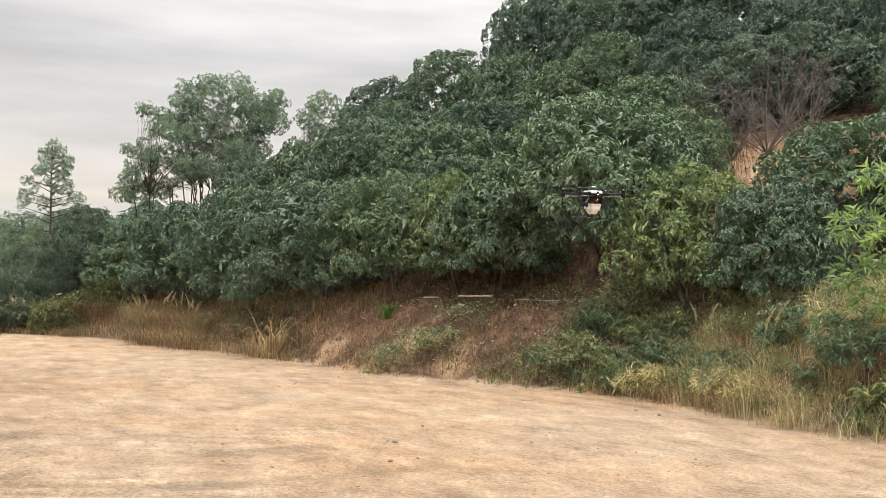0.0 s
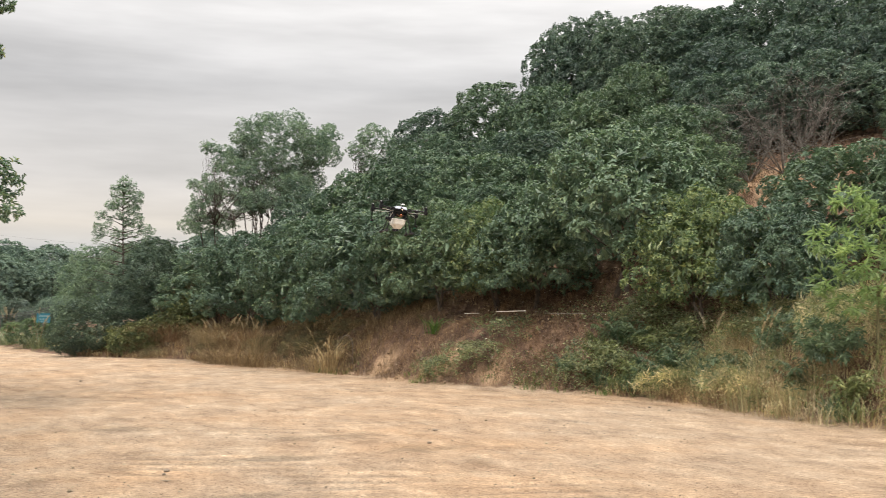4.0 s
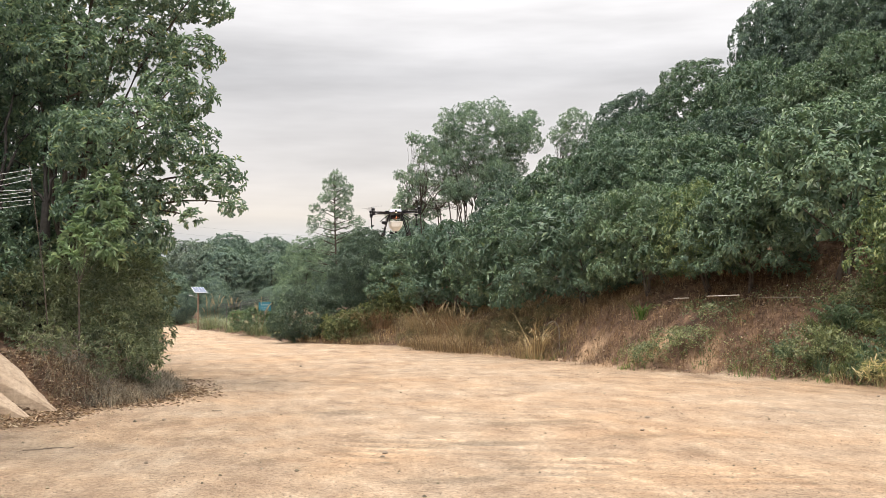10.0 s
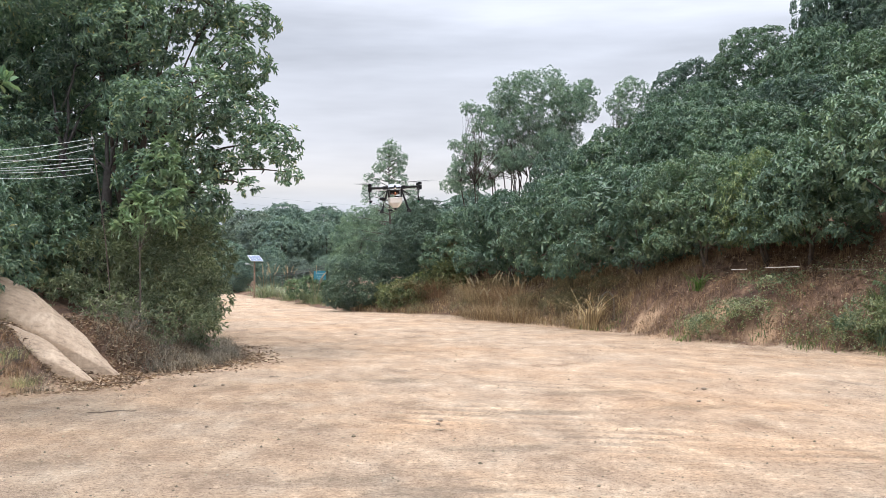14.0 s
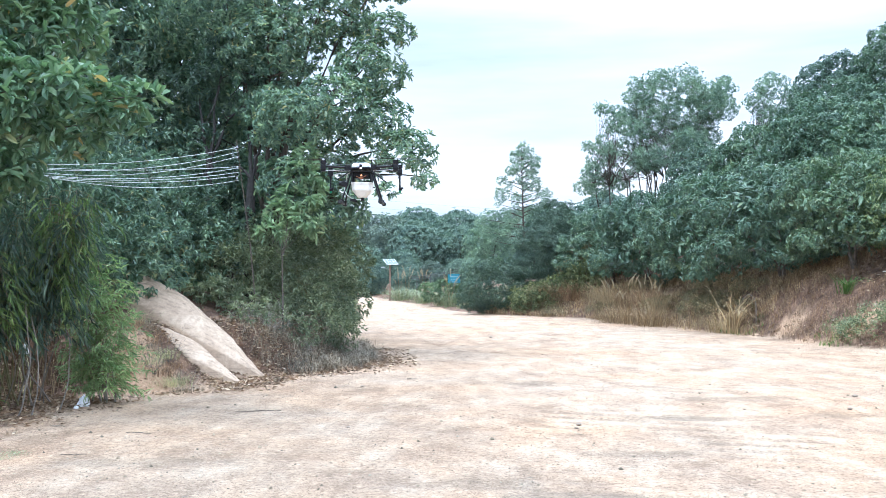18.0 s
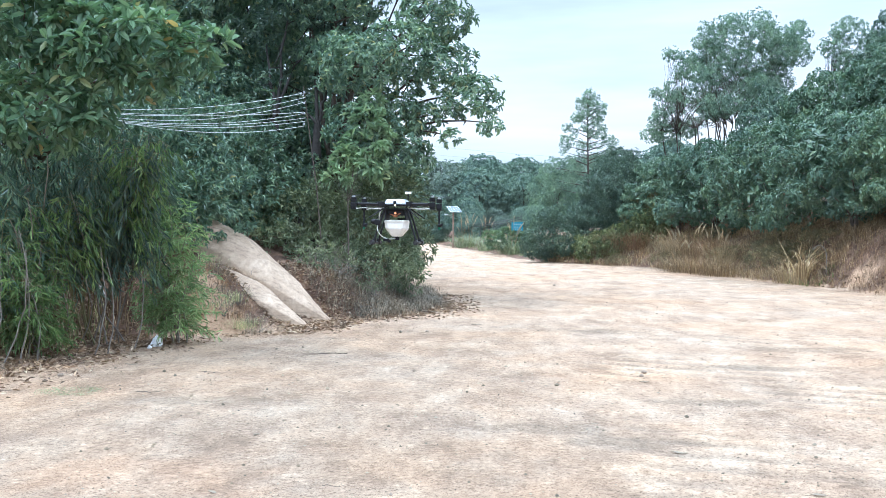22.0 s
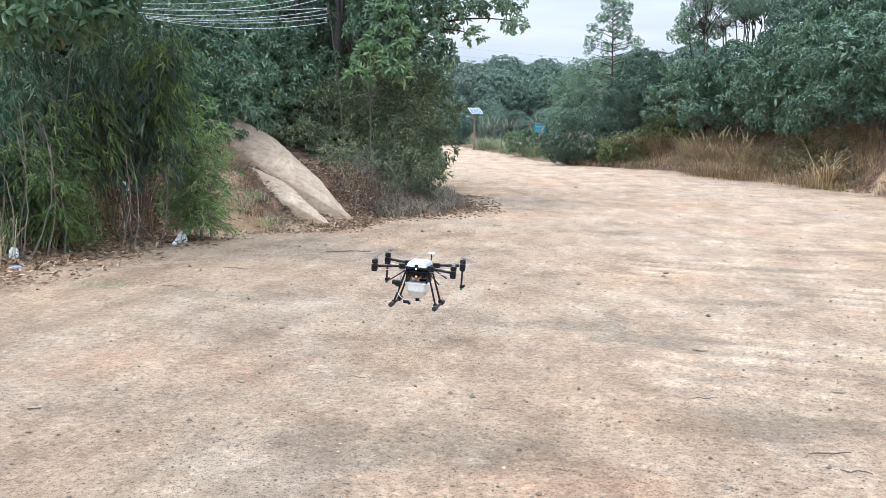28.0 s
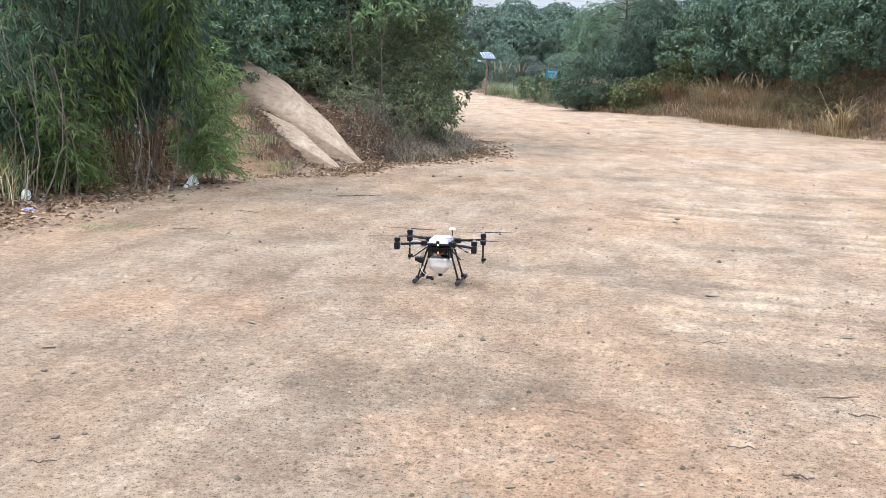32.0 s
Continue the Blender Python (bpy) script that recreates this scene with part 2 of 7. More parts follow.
def tube(path, radii, sides=7):
    """A tapered tube along a path: (verts, quads)."""
    path, radii = np.asarray(path, float), np.asarray(radii, float)
    tan = unit(np.gradient(path, axis=0))
    ref = np.where(np.abs(tan[:, 2:3]) > 0.9, [[1.0, 0, 0]], [[0, 0, 1.0]])
    a = unit(np.cross(tan, ref))
    b = np.cross(tan, a)
    ang = np.linspace(0, 2 * math.pi, sides, endpoint=False)
    v = path[:, None] + radii[:, None, None] * (a[:, None] * np.cos(ang)[None, :, None] + b[:, None] * np.sin(ang)[None, :, None])
    n = len(path)
    i, j = np.meshgrid(np.arange(n - 1), np.arange(sides), indexing="ij")
    k = (j + 1) % sides
    f = np.stack([i * sides + j, i * sides + k, (i + 1) * sides + k, (i + 1) * sides + j], -1).reshape(-1, 4)
    return v.reshape(-1, 3), f


def bm_mesh(name, bm, material, smooth=False):
    me = bpy.data.meshes.new(name)
    bm.to_mesh(me)
    bm.free()
    me.materials.append(material)
    if smooth:
        for p in me.polygons:
            p.use_smooth = True
    return me


def part(name, bm, material, parent, label="", smooth=False, m=None):
    """Links a bmesh, or a finished mesh, as one mesh object under a thing or a part."""
    me = bm if isinstance(bm, bpy.types.Mesh) else bm_mesh(name, bm, material, smooth)
    ob = new(name, me)
    ob.parent = parent
    if m is not None:
        ob.matrix_basis = m
    return tagged(ob, label)


def thing(name, label, category, m=None, group="", kind=""):
    ob = new(name)
    ob.empty_display_size = 0.2
    if m is not None:
        ob.matrix_basis = m
    return tagged(ob, label, category, group, kind)


def box(sx, sy, sz, bevel=0.0, m=None, segs=2):
    bm = bmesh.new()
    bmesh.ops.create_cube(bm, size=1.0)
    bmesh.ops.scale(bm, vec=(sx, sy, sz), verts=bm.verts)
    if bevel:
        bmesh.ops.bevel(bm, geom=bm.edges[:], offset=bevel, segments=segs, affect="EDGES", profile=0.6)
    if m is not None:
        bm.transform(m)
    return bm


def cyl(r1, r2, h, sides=16, bevel=0.0, m=None):
    bm = bmesh.new()
    bmesh.ops.create_cone(bm, cap_ends=True, segments=sides, radius1=r1, radius2=r2, depth=h)
    if bevel:
        bmesh.ops.bevel(bm, geom=[e for e in bm.edges if abs(e.verts[0].co.z - e.verts[1].co.z) < 1e-6], offset=bevel, segments=2, affect="EDGES")
    if m is not None:
        bm.transform(m)
    return bm


def rod(a, b, r, sides=10, r2=None):
    """A closed round bar between two points."""
    a, b = Vector(a), Vector(b)
    d = b - a
    return cyl(r, r if r2 is None else r2, d.length, sides, 0.0, Matrix.Translation((a + b) / 2) @ d.to_track_quat("Z", "Y").to_matrix().to_4x4())


def merge(*bms):
    out = bmesh.new()
    for bm in bms:
        me = bpy.data.meshes.new("tmp")
        bm.to_mesh(me)
        bm.free()
        out.from_mesh(me)
        bpy.data.meshes.remove(me)
    return out


# ---- terrain ----
def sstep(a, b, x):
    t = np.clip((x - a) / (b - a), 0, 1)
    return t * t * (3 - 2 * t)


def waves(x, y, s, seed):
    """Smooth uneven ground: a handful of crossing sine waves."""
    r = np.random.default_rng(seed)
    out = 0
    for k in range(7):
        a, f, p = r.uniform(0, 6.28), s * r.uniform(0.6, 1.9), r.uniform(0, 6.28)
        out = out + np.sin((np.cos(a) * x + np.sin(a) * y) * f + p + 0.8 * np.sin((np.sin(a) * x - np.cos(a) * y) * f * 0.7))
    return out / 7


BANK_Y = [-30, 5, 10, 13, 14.5, 17, 19, 21.5, 24, 26, 30, 34.5, 42.7, 45.6, 48, 53, 58, 66, 80, 120]
BANK_X = [15, 14.4, 13.9, 13.6, 13.2, 13.8, 13.9, 13.1, 12.1, 10.8, 10.1, 9.3, 7.4, 5.6, 3.3, 1.6, 0.5, -2.4, -7, -18]
VERGE_Y = [-30, 5, 11.4, 13.8, 15.6, 16.7, 18.5, 20, 21.5, 23, 30, 40, 60, 66, 80, 120]
VERGE_X = [-7.5, -6.6, -6.1, -5.7, -5.2, -3.6, -3.1, -1.7, -1.15, -1.2, -1.9, -2.5, -3.0, -6, -12, -25]


def bank_d(x, y):
    return (x - np.interp(y, BANK_Y, BANK_X)) * 0.95


def verge_d(x, y):
    return (np.interp(y, VERGE_Y, VERGE_X) - x) * 0.95


def ground_z(x, y):
    x, y = np.asarray(x, float), np.asarray(y, float)
    d, l = bank_d(x, y), verge_d(x, y)
    d = d + 0.45 * waves(x, y, 0.9, 3) * sstep(-0.5, 1.5, d)
    amp = np.interp(y, [0, 13, 30, 36, 45, 55], [1.7, 1.7, 1.75, 1.5, 0.9, 0.3])
    slope = np.interp(y, [0, 20, 30, 40, 46, 53, 62, 75], [0.50, 0.52, 0.55, 0.58, 0.46, 0.34, 0.16, 0.03])
    run = np.clip(d - 2.2, 0, None)
    right = amp * sstep(0, 2.2, d) + slope * (24 * np.tanh(run / 24))
    lamp = np.interp(y, [0, 10, 16, 24, 40, 60], [0.5, 0.5, 0.8, 0.6, 0.3, 0.1])
    lrun = np.clip(l - 0.6, 0, None)
    left = lamp * sstep(0, 1.6, l) + np.interp(y, [0, 14, 24, 40, 60], [0.22, 0.30, 0.30, 0.15, 0.04]) * 14 * np.tanh(lrun / 14)
    z = right + left
    far = np.clip(y - 48, 0, None)
    z = z + 1.6 * sstep(0, 60, far)
    road = 1 - sstep(-0.2, 1.2, np.maximum(d, l))
    wave, show = lug_prints(x, y)
    z = z + road * (0.018 * waves(x, y, 1.3, 5) + 0.009 * waves(x, y, 5.0, 6) + 0.011 * wave * show) + (1 - road) * (0.16 * waves(x, y, 1.1, 7) + 0.06 * waves(x, y, 3.7, 8))
    return z


def lug_prints(x, y):
    """Patches of shallow cross ridges pressed into the sand by heavy wheels, -1 to 1, and how strongly they show."""
    ph = (0.36 * x + 0.93 * y) * (2 * math.pi / 0.44) + 3.2 * waves(x, y, 1.1, 21) + 1.2 * waves(x, y, 3.3, 22)
    lane = sstep(0.3, 1.6, x - 0.02 * y) * (1 - sstep(5.2, 7.5, x)) * sstep(5.0, 6.5, y) * (1 - sstep(12, 20, y))
    show = lane * sstep(-0.12, 0.22, waves(x, y, 1.0, 23)) * (0.45 + 0.55 * sstep(-0.3, 0.2, waves(x, y, 2.6, 24)))
    return np.sin(ph), show


def gz(x, y):
    return float(ground_z(x, y))


def ground_material():
    m, nd, lk, b = mat("sandy_soil", 0.93)
    tcn = nd.new("ShaderNodeTexCoord")
    P = tcn.outputs["Object"]
    at = nd.new("ShaderNodeAttribute")
    at.attribute_name = "cover"
    # road: pale dust, orange clay and trodden grey-brown patches, dragged along the tracks
    n_big = noise_node(nd, lk, 0.23, 4, P, 0.6)
    n_track = noise_node(nd, lk, 1.5, 10, P, 0.70, ((1.15, 0.6, 1.0), (0, 0, radians(22))))
    n_mid = noise_node(nd, lk, 2.6, 5, P, 0.65)
    n_fine = noise_node(nd, lk, 17, 8, P, 0.75)
    n_grit = noise_node(nd, lk, 110, 3, P, 0.7)
    road = ramp_node(nd, lk, n_track, [(0.33, (0.345, 0.252, 0.176)), (0.46, (0.385, 0.285, 0.200)), (0.53, (0.420, 0.317, 0.226)), (0.63, (0.456, 0.357, 0.262))])
    clay = ramp_node(nd, lk, n_big, [(0.42, (1.0, 1.0, 1.0)), (0.68, (1.03, 0.925, 0.82))])
    road = mix_node(nd, lk, 1.0, road, clay, "MULTIPLY")
    # trodden brown blotches and pale drifts of dust
    n_patch = noise_node(nd, lk, 0.85, 9, P, 0.66, ((1.25, 0.7, 1.0), (0, 0, radians(15))))
    road = mix_node(nd, lk, 1.0, road, ramp_node(nd, lk, n_patch, [(0.34, (0.70, 0.69, 0.68)), (0.45, (0.93, 0.93, 0.93)), (0.56, (1.05, 1.05, 1.04)), (0.68, (1.20, 1.19, 1.16))]), "MULTIPLY")
    n_blot = noise_node(nd, lk, 2.7, 7, P, 0.66, ((1.3, 0.6, 1.0), (0, 0, radians(25))))
    road = mix_node(nd, lk, 0.6, road, ramp_node(nd, lk, n_blot, [(0.34, (0.74, 0.73, 0.72)), (0.47, (0.98, 0.98, 0.98)), (0.66, (1.14, 1.13, 1.11))]), "MULTIPLY")
    road = mix_node(nd, lk, 0.4, road, ramp_node(nd, lk, n_mid, [(0.34, (0.76, 0.76, 0.76)), (0.60, (1.06, 1.05, 1.04))]), "MULTIPLY")
    # darker: stained spots, lug hollows, the near left; then orange clay; paler: lug crests
    for name, tone in (("dark_tone", (0.70, 0.72, 0.73)), ("clay", (1.04, 0.96, 0.90)), ("crest_tone", (1.24, 1.22, 1.18))):
        stain = nd.new("ShaderNodeAttribute")
        stain.attribute_name = name
        road = mix_node(nd, lk, stain.outputs["Fac"], road, mix_node(nd, lk, 1.0, road, tone, "MULTIPLY"))
    road = mix_node(nd, lk, 0.8, road, ramp_node(nd, lk, n_fine, [(0.33, (0.42, 0.39, 0.36)), (0.47, (1.0, 1.0, 1.0)), (0.68, (1.28, 1.28, 1.27))]), "MULTIPLY")
    road = mix_node(nd, lk, 0.9, road, ramp_node(nd, lk, n_grit, [(0.34, (0.35, 0.32, 0.29)), (0.45, (1.0, 1.0, 1.0)), (0.66, (1.0, 1.0, 1.0)), (0.74, (1.2, 1.2, 1.2))]), "MULTIPLY")
    # faint worn wheel lines running with the road
    wv = nd.new("ShaderNodeTexWave")
    wv.inputs["Scale"].default_value, wv.inputs["Distortion"].default_value, wv.inputs["Detail"].default_value, wv.inputs["Detail Scale"].default_value = 0.34, 5.0, 5.0, 0.8
    mpw = nd.new("ShaderNodeMapping")
    mpw.inputs["Rotation"].default_value = (0, 0, radians(-9))
    lk.new(P, mpw.inputs[0])
    lk.new(mpw.outputs[0], wv.inputs["Vector"])
    road = mix_node(nd, lk, ramp_node(nd, lk, n_big, [(0.40, (0.05, 0.05, 0.05)), (0.60, (0.4, 0.4, 0.4))]), road, mix_node(nd, lk, 1.0, road, ramp_node(nd, lk, wv.outputs["Fac"], [(0.15, (0.90, 0.89, 0.88)), (0.6, (1.03, 1.03, 1.03))]), "MULTIPLY"))
    # loose crumbs and trodden grains
    for sc, lo, amt in ((46.0, 0.19, 0.85), (17.0, 0.12, 0.8)):
        vo = nd.new("ShaderNodeTexVoronoi")
        vo.inputs["Scale"].default_value, vo.inputs["Randomness"].default_value = sc, 1.0
        lk.new(P, vo.inputs["Vector"])
        road = mix_node(nd, lk, amt, road, ramp_node(nd, lk, vo.outputs["Distance"], [(lo, (0.42, 0.38, 0.34)), (lo + 0.07, (1.0, 1.0, 1.0)), (0.62, (1.0, 1.0, 1.0)), (0.9, (1.3, 1.3, 1.3))]), "MULTIPLY")
    # bank and orchard floor: red-brown earth with litter
    soil = ramp_node(nd, lk, n_mid, [(0.3, (0.072, 0.046, 0.035)), (0.5, (0.140, 0.088, 0.060)), (0.68, (0.26, 0.165, 0.108))])
    soil = mix_node(nd, lk, 0.7, soil, ramp_node(nd, lk, n_fine, [(0.3, (0.5, 0.48, 0.45)), (0.6, (1.1, 1.1, 1.1))]), "MULTIPLY")
    edge = nd.new("ShaderNodeMath")
    edge.operation = "ADD"
    lk.new(at.outputs["Fac"], edge.inputs[0])
    sh = nd.new("ShaderNodeMapRange")
    sh.inputs[1].default_value, sh.inputs[2].default_value, sh.inputs[3].default_value, sh.inputs[4].default_value = 0.3, 0.7, -0.28, 0.28
    lk.new(n_mid, sh.inputs[0])
    lk.new(sh.outputs[0], edge.inputs[1])
    k = ramp_node(nd, lk, edge.outputs[0], [(0.35, (0, 0, 0)), (0.62, (1, 1, 1))])
    # where the bank has slipped its raw clay shows
    at2 = nd.new("ShaderNodeAttribute")
    at2.attribute_name = "raw"
    rawc = ramp_node(nd, lk, n_fine, [(0.3, (0.30, 0.195, 0.12)), (0.7, (0.52, 0.36, 0.23))])
    soil = mix_node(nd, lk, at2.outputs["Fac"], soil, rawc)
    lk.new(mix_node(nd, lk, k, road, soil), b.inputs["Base Color"])
    b.inputs["Specular IOR Level"].default_value = 0.2
    n_lump = noise_node(nd, lk, 5.0, 6, P, 0.68)
    hsum = mix_node(nd, lk, 0.45, mix_node(nd, lk, 0.35, n_fine, n_grit), n_lump)
    bump_node(nd, lk, b, hsum, 1.0, 0.08)
    return m


GROUND = ground_material()
# slips of raw clay on the bank: centre x, y and half width
RAW = [(11.4, 26.7, 0.9), (12.3, 24.6, 0.8), (10.9, 29.3, 0.7), (14.6, 15.0, 0.9), (15.0, 13.4, 0.8), (14.4, 20.3, 0.6), (-4.4, 16.6, 1.0), (-5.2, 17.3, 0.8), (8.4, 41.0, 1.1), (21.5, 27.0, 2.2), (23.0, 25.0, 2.0)]


# stains on the road: centre x, y, half widths
DAMP = [(-0.6, 5.5, 1.0, 0.5), (1.75, 6.2, 1.0, 0.45), (-3.0, 10.3, 1.0, 0.3), (1.3, 8.6, 0.7, 0.3), (0.5, 9.1, 0.6, 0.25), (3.4, 13.2, 0.9, 0.3), (5.6, 13.4, 0.9, 0.4), (4.8, 15.2, 0.9, 0.45), (1.9, 17.5, 1.0, 0.5), (2.4, 10.6, 1.0, 0.3)]
CLAY = [(0.2, 4.9, 1.1, 0.55), (-2.6, 7.2, 1.3, 0.8), (0.3, 4.2, 1.6, 0.5)]


def stains(X, Y, spots, seed):
    out = np.zeros(X.shape)
    ragged = 0.45 * waves(X, Y, 3.5, seed) + 0.35 * waves(X, Y, 9.0, seed + 1)
    for sx, sy, a, b in spots:
        out = np.maximum(out, 1 - sstep(0.35, 1.15, np.hypot((X - sx) / a, (Y - sy) / b) + ragged))
    return out


def build_ground():
    out = np.geomspace(1.0, 900.0, 26)
    xs = np.concatenate([-13 - out[::-1], np.arange(-13, -7, 0.24), np.arange(-7, 9, 0.09), np.arange(9.0, 30.01, 0.24), 30 + out])
    ys = np.concatenate([-out[::-1], np.arange(0, 3, 0.24), np.arange(3, 20, 0.09), np.arange(20.0, 70.01, 0.24), 70 + out])
    X, Y = np.meshgrid(xs, ys)
    Z = ground_z(X, Y)
    Z = np.where(np.hypot(X, Y) > 220, Z * 0.3, Z)
    v = np.stack([X, Y, Z], -1).reshape(-1, 3)
    nx, ny = len(xs), len(ys)
    i, j = np.meshgrid(np.arange(ny - 1), np.arange(nx - 1), indexing="ij")
    f = np.stack([i * nx + j, i * nx + j + 1, (i + 1) * nx + j + 1, (i + 1) * nx + j], -1).reshape(-1, 4)
    me = mesh_np("ground", v, f, GROUND, True)
    d = np.maximum(bank_d(X, Y), verge_d(X, Y)) + 0.25 * waves(X, Y, 2.1, 11)
    cover = sstep(-0.25, 0.7, d).ravel()
    raw = np.zeros(X.shape)
    for rx, ry, rr in RAW:
        raw = np.maximum(raw, 1 - sstep(0.6, 0.85, np.hypot(X - rx, Y - ry) / rr + 0.5 * waves(X, Y, 3.0, 12) + 0.3 * waves(X, Y, 8.0, 13)))
    wave, show = lug_prints(X, Y)
    # lug prints are coloured paler on crests, darker in hollows; near left also darker
    crest_tone = np.clip(show * sstep(-0.2, 0.9, wave), 0, 1)
    for nm, val in (("cover", cover), ("raw", raw.ravel()), ("dark_tone", stains(X, Y, DAMP, 31).ravel() + (0.55 * show * sstep(0.2, 0.9, -wave)).ravel() + 0.45 * (sstep(-1.8, 1.2, 0.06 * Y - X + 0.8 * waves(X, Y, 1.2, 35)) * (1 - sstep(14, 24, Y))).ravel()), ("clay", stains(X, Y, CLAY, 33).ravel()), ("crest_tone", crest_tone.ravel())):
        at = me.attributes.new(nm, "FLOAT", "POINT")
        at.data.foreach_set("value", val.astype(np.float32))
    tagged(new("ground", me), "pale sandy dirt road between red-brown earth banks", "ground", kind="structure")


build_ground()


# ---- plants ----
def leaf_cloud(base, axis, up, length, width, fold=0.18, curl=0.12, blunt=False):
    """One folded leaf for every base, a diamond or, if blunt, broadest past its middle: (verts, tris)."""
    n = len(base)
    length, width = np.broadcast_to(length, n)[:, None], np.broadcast_to(width, n)[:, None]
    axis = unit(axis)
    side = unit(np.cross(axis, up))
    nrm = np.cross(side, axis)
    tip = base + axis * length - nrm * length * curl
    mid = base + axis * length * 0.45
    lft, rgt = mid + side * width * 0.5 + nrm * width * fold, mid - side * width * 0.5 + nrm * width * fold
    if blunt:
        far = base + axis * length * 0.76 - nrm * length * curl * 0.35
        l2, r2 = far + side * width * 0.46 + nrm * width * fold * 0.8, far - side * width * 0.46 + nrm * width * fold * 0.8
        v = np.stack([base, lft - axis * length * 0.06, l2, tip, r2, rgt - axis * length * 0.06], 1).reshape(-1, 3)
        o = np.arange(n)[:, None] * 6
        return v, np.concatenate([o + [0, 3, 2], o + [0, 2, 1], o + [0, 4, 3], o + [0, 5, 4]], 0)
    v = np.stack([base, lft, tip, rgt], 1).reshape(-1, 3)
    o = np.arange(n)[:, None] * 4
    f = np.concatenate([o + [0, 2, 1], o + [0, 3, 2]], 0)
    return v, f


def rosettes(r, centres, out, k, length, width, droop=0.25, spread=0.9, jitter=0.05, rise=0.45, stray=0.28):
    """k leaves fanning from every twig end."""
    n = len(centres)
    c = np.repeat(centres, k, 0) + r.normal(0, jitter, (n * k, 3))
    o = np.repeat(out, k, 0)
    rnd = unit(r.normal(0, 1, (n * k, 3)))
    perp = rnd - o * np.sum(rnd * o, 1, keepdims=True)
    ax = o * 0.55 + unit(perp) * spread * r.uniform(0.5, 1.1, (n * k, 1)) + np.array([0, 0, -droop])
    up = 1.3 * o + stray * r.normal(0, 1, (n * k, 3)) + np.array([0, 0, rise])
    s = r.uniform(0.65, 1.2, n * k)
    return leaf_cloud(c, ax, up, length * s, width * s)


def whorls(r, centres, out, k, length, width, lift=0.4, droop=0.12, blunt=False):
    """Leaves that spray from every twig end, their faces to the sky; lift turns them up along the twig."""
    n = len(centres)
    c = np.repeat(centres, k, 0) + r.normal(0, 0.025, (n * k, 3))
    o = np.repeat(out, k, 0)
    a = (np.tile(np.arange(k) * 2.4, n) + np.repeat(r.uniform(0, 6.28, n), k))[:, None]
    e1 = unit(np.cross(o, np.array([0.31, 0.17, 0.93])))
    ring = e1 * np.cos(a) + np.cross(o, e1) * np.sin(a)
    ax = ring + o * lift * r.uniform(0.3, 1.7, (n * k, 1)) - np.array([0, 0, droop]) + r.normal(0, 0.12, (n * k, 3))
    up = 0.9 * o + np.array([0, 0, 0.9]) + r.normal(0, 0.18, (n * k, 3))
    s = r.uniform(0.7, 1.2, n * k)
    return leaf_cloud(c, ax, up, length * s, width * s, 0.2, 0.3, blunt)


def shell_points(r, lobes, per_area, inner=0.35, low=-0.55):
    """Twig ends over a heap of lobes (cx, cy, cz, rx, ry, rz), leaving out those inside other lobes, with some further in."""
    P, O = [], []
    L = np.asarray(lobes, float)
    for q, (cx, cy, cz, rx, ry, rz) in enumerate(L):
        n = int(per_area * 4 * math.pi * ((rx * ry * rz) ** (2 / 3)))
        u = unit(r.normal(0, 1, (n, 3)))
        u = u[u[:, 2] > low]
        depth = np.where(r.random(len(u)) < inner, r.uniform(0.45, 0.9, len(u)), r.normal(1.0, 0.055, len(u)))
        lump = 1 + 0.10 * np.sin(u[:, 0] * 7 + q) * np.sin(u[:, 1] * 6 + 2 * q) + 0.07 * np.sin(u[:, 2] * 11 + q)
        p = np.array([cx, cy, cz]) + u * np.array([rx, ry, rz]) * (depth * lump)[:, None]
        keep = np.ones(len(p), bool)
        for w, (ax, ay, az, bx, by, bz) in enumerate(L):
            if w != q:
                keep &= np.sum(((p - [ax, ay, az]) / [bx, by, bz]) ** 2, 1) > 0.62
        P.append(p[keep]), O.append(unit(u / np.array([rx, ry, rz]))[keep])
    return np.concatenate(P), np.concatenate(O)


def heap(r, n, R, H, z0, flat=0.75):
    """n lobes heaped into a dome of radius R from z0 up to z0 + H."""
    lobes = [(0, 0, z0 + H * 0.45, R * 0.72, R * 0.72, H * 0.5)]
    for i in range(n):
        a = 2.4 * i + r.uniform(-0.4, 0.4)
        q = math.sqrt((i + 0.6) / n)
        rad = R * r.uniform(0.30, 0.46)
        dist = (R - rad) * q
        zz = z0 + H * (0.22 + 0.58 * math.sqrt(max(0, 1 - q * q)) + r.uniform(-0.08, 0.08))
        lobes.append((dist * math.cos(a), dist * math.sin(a), zz, rad, rad, rad * flat))
    return lobes


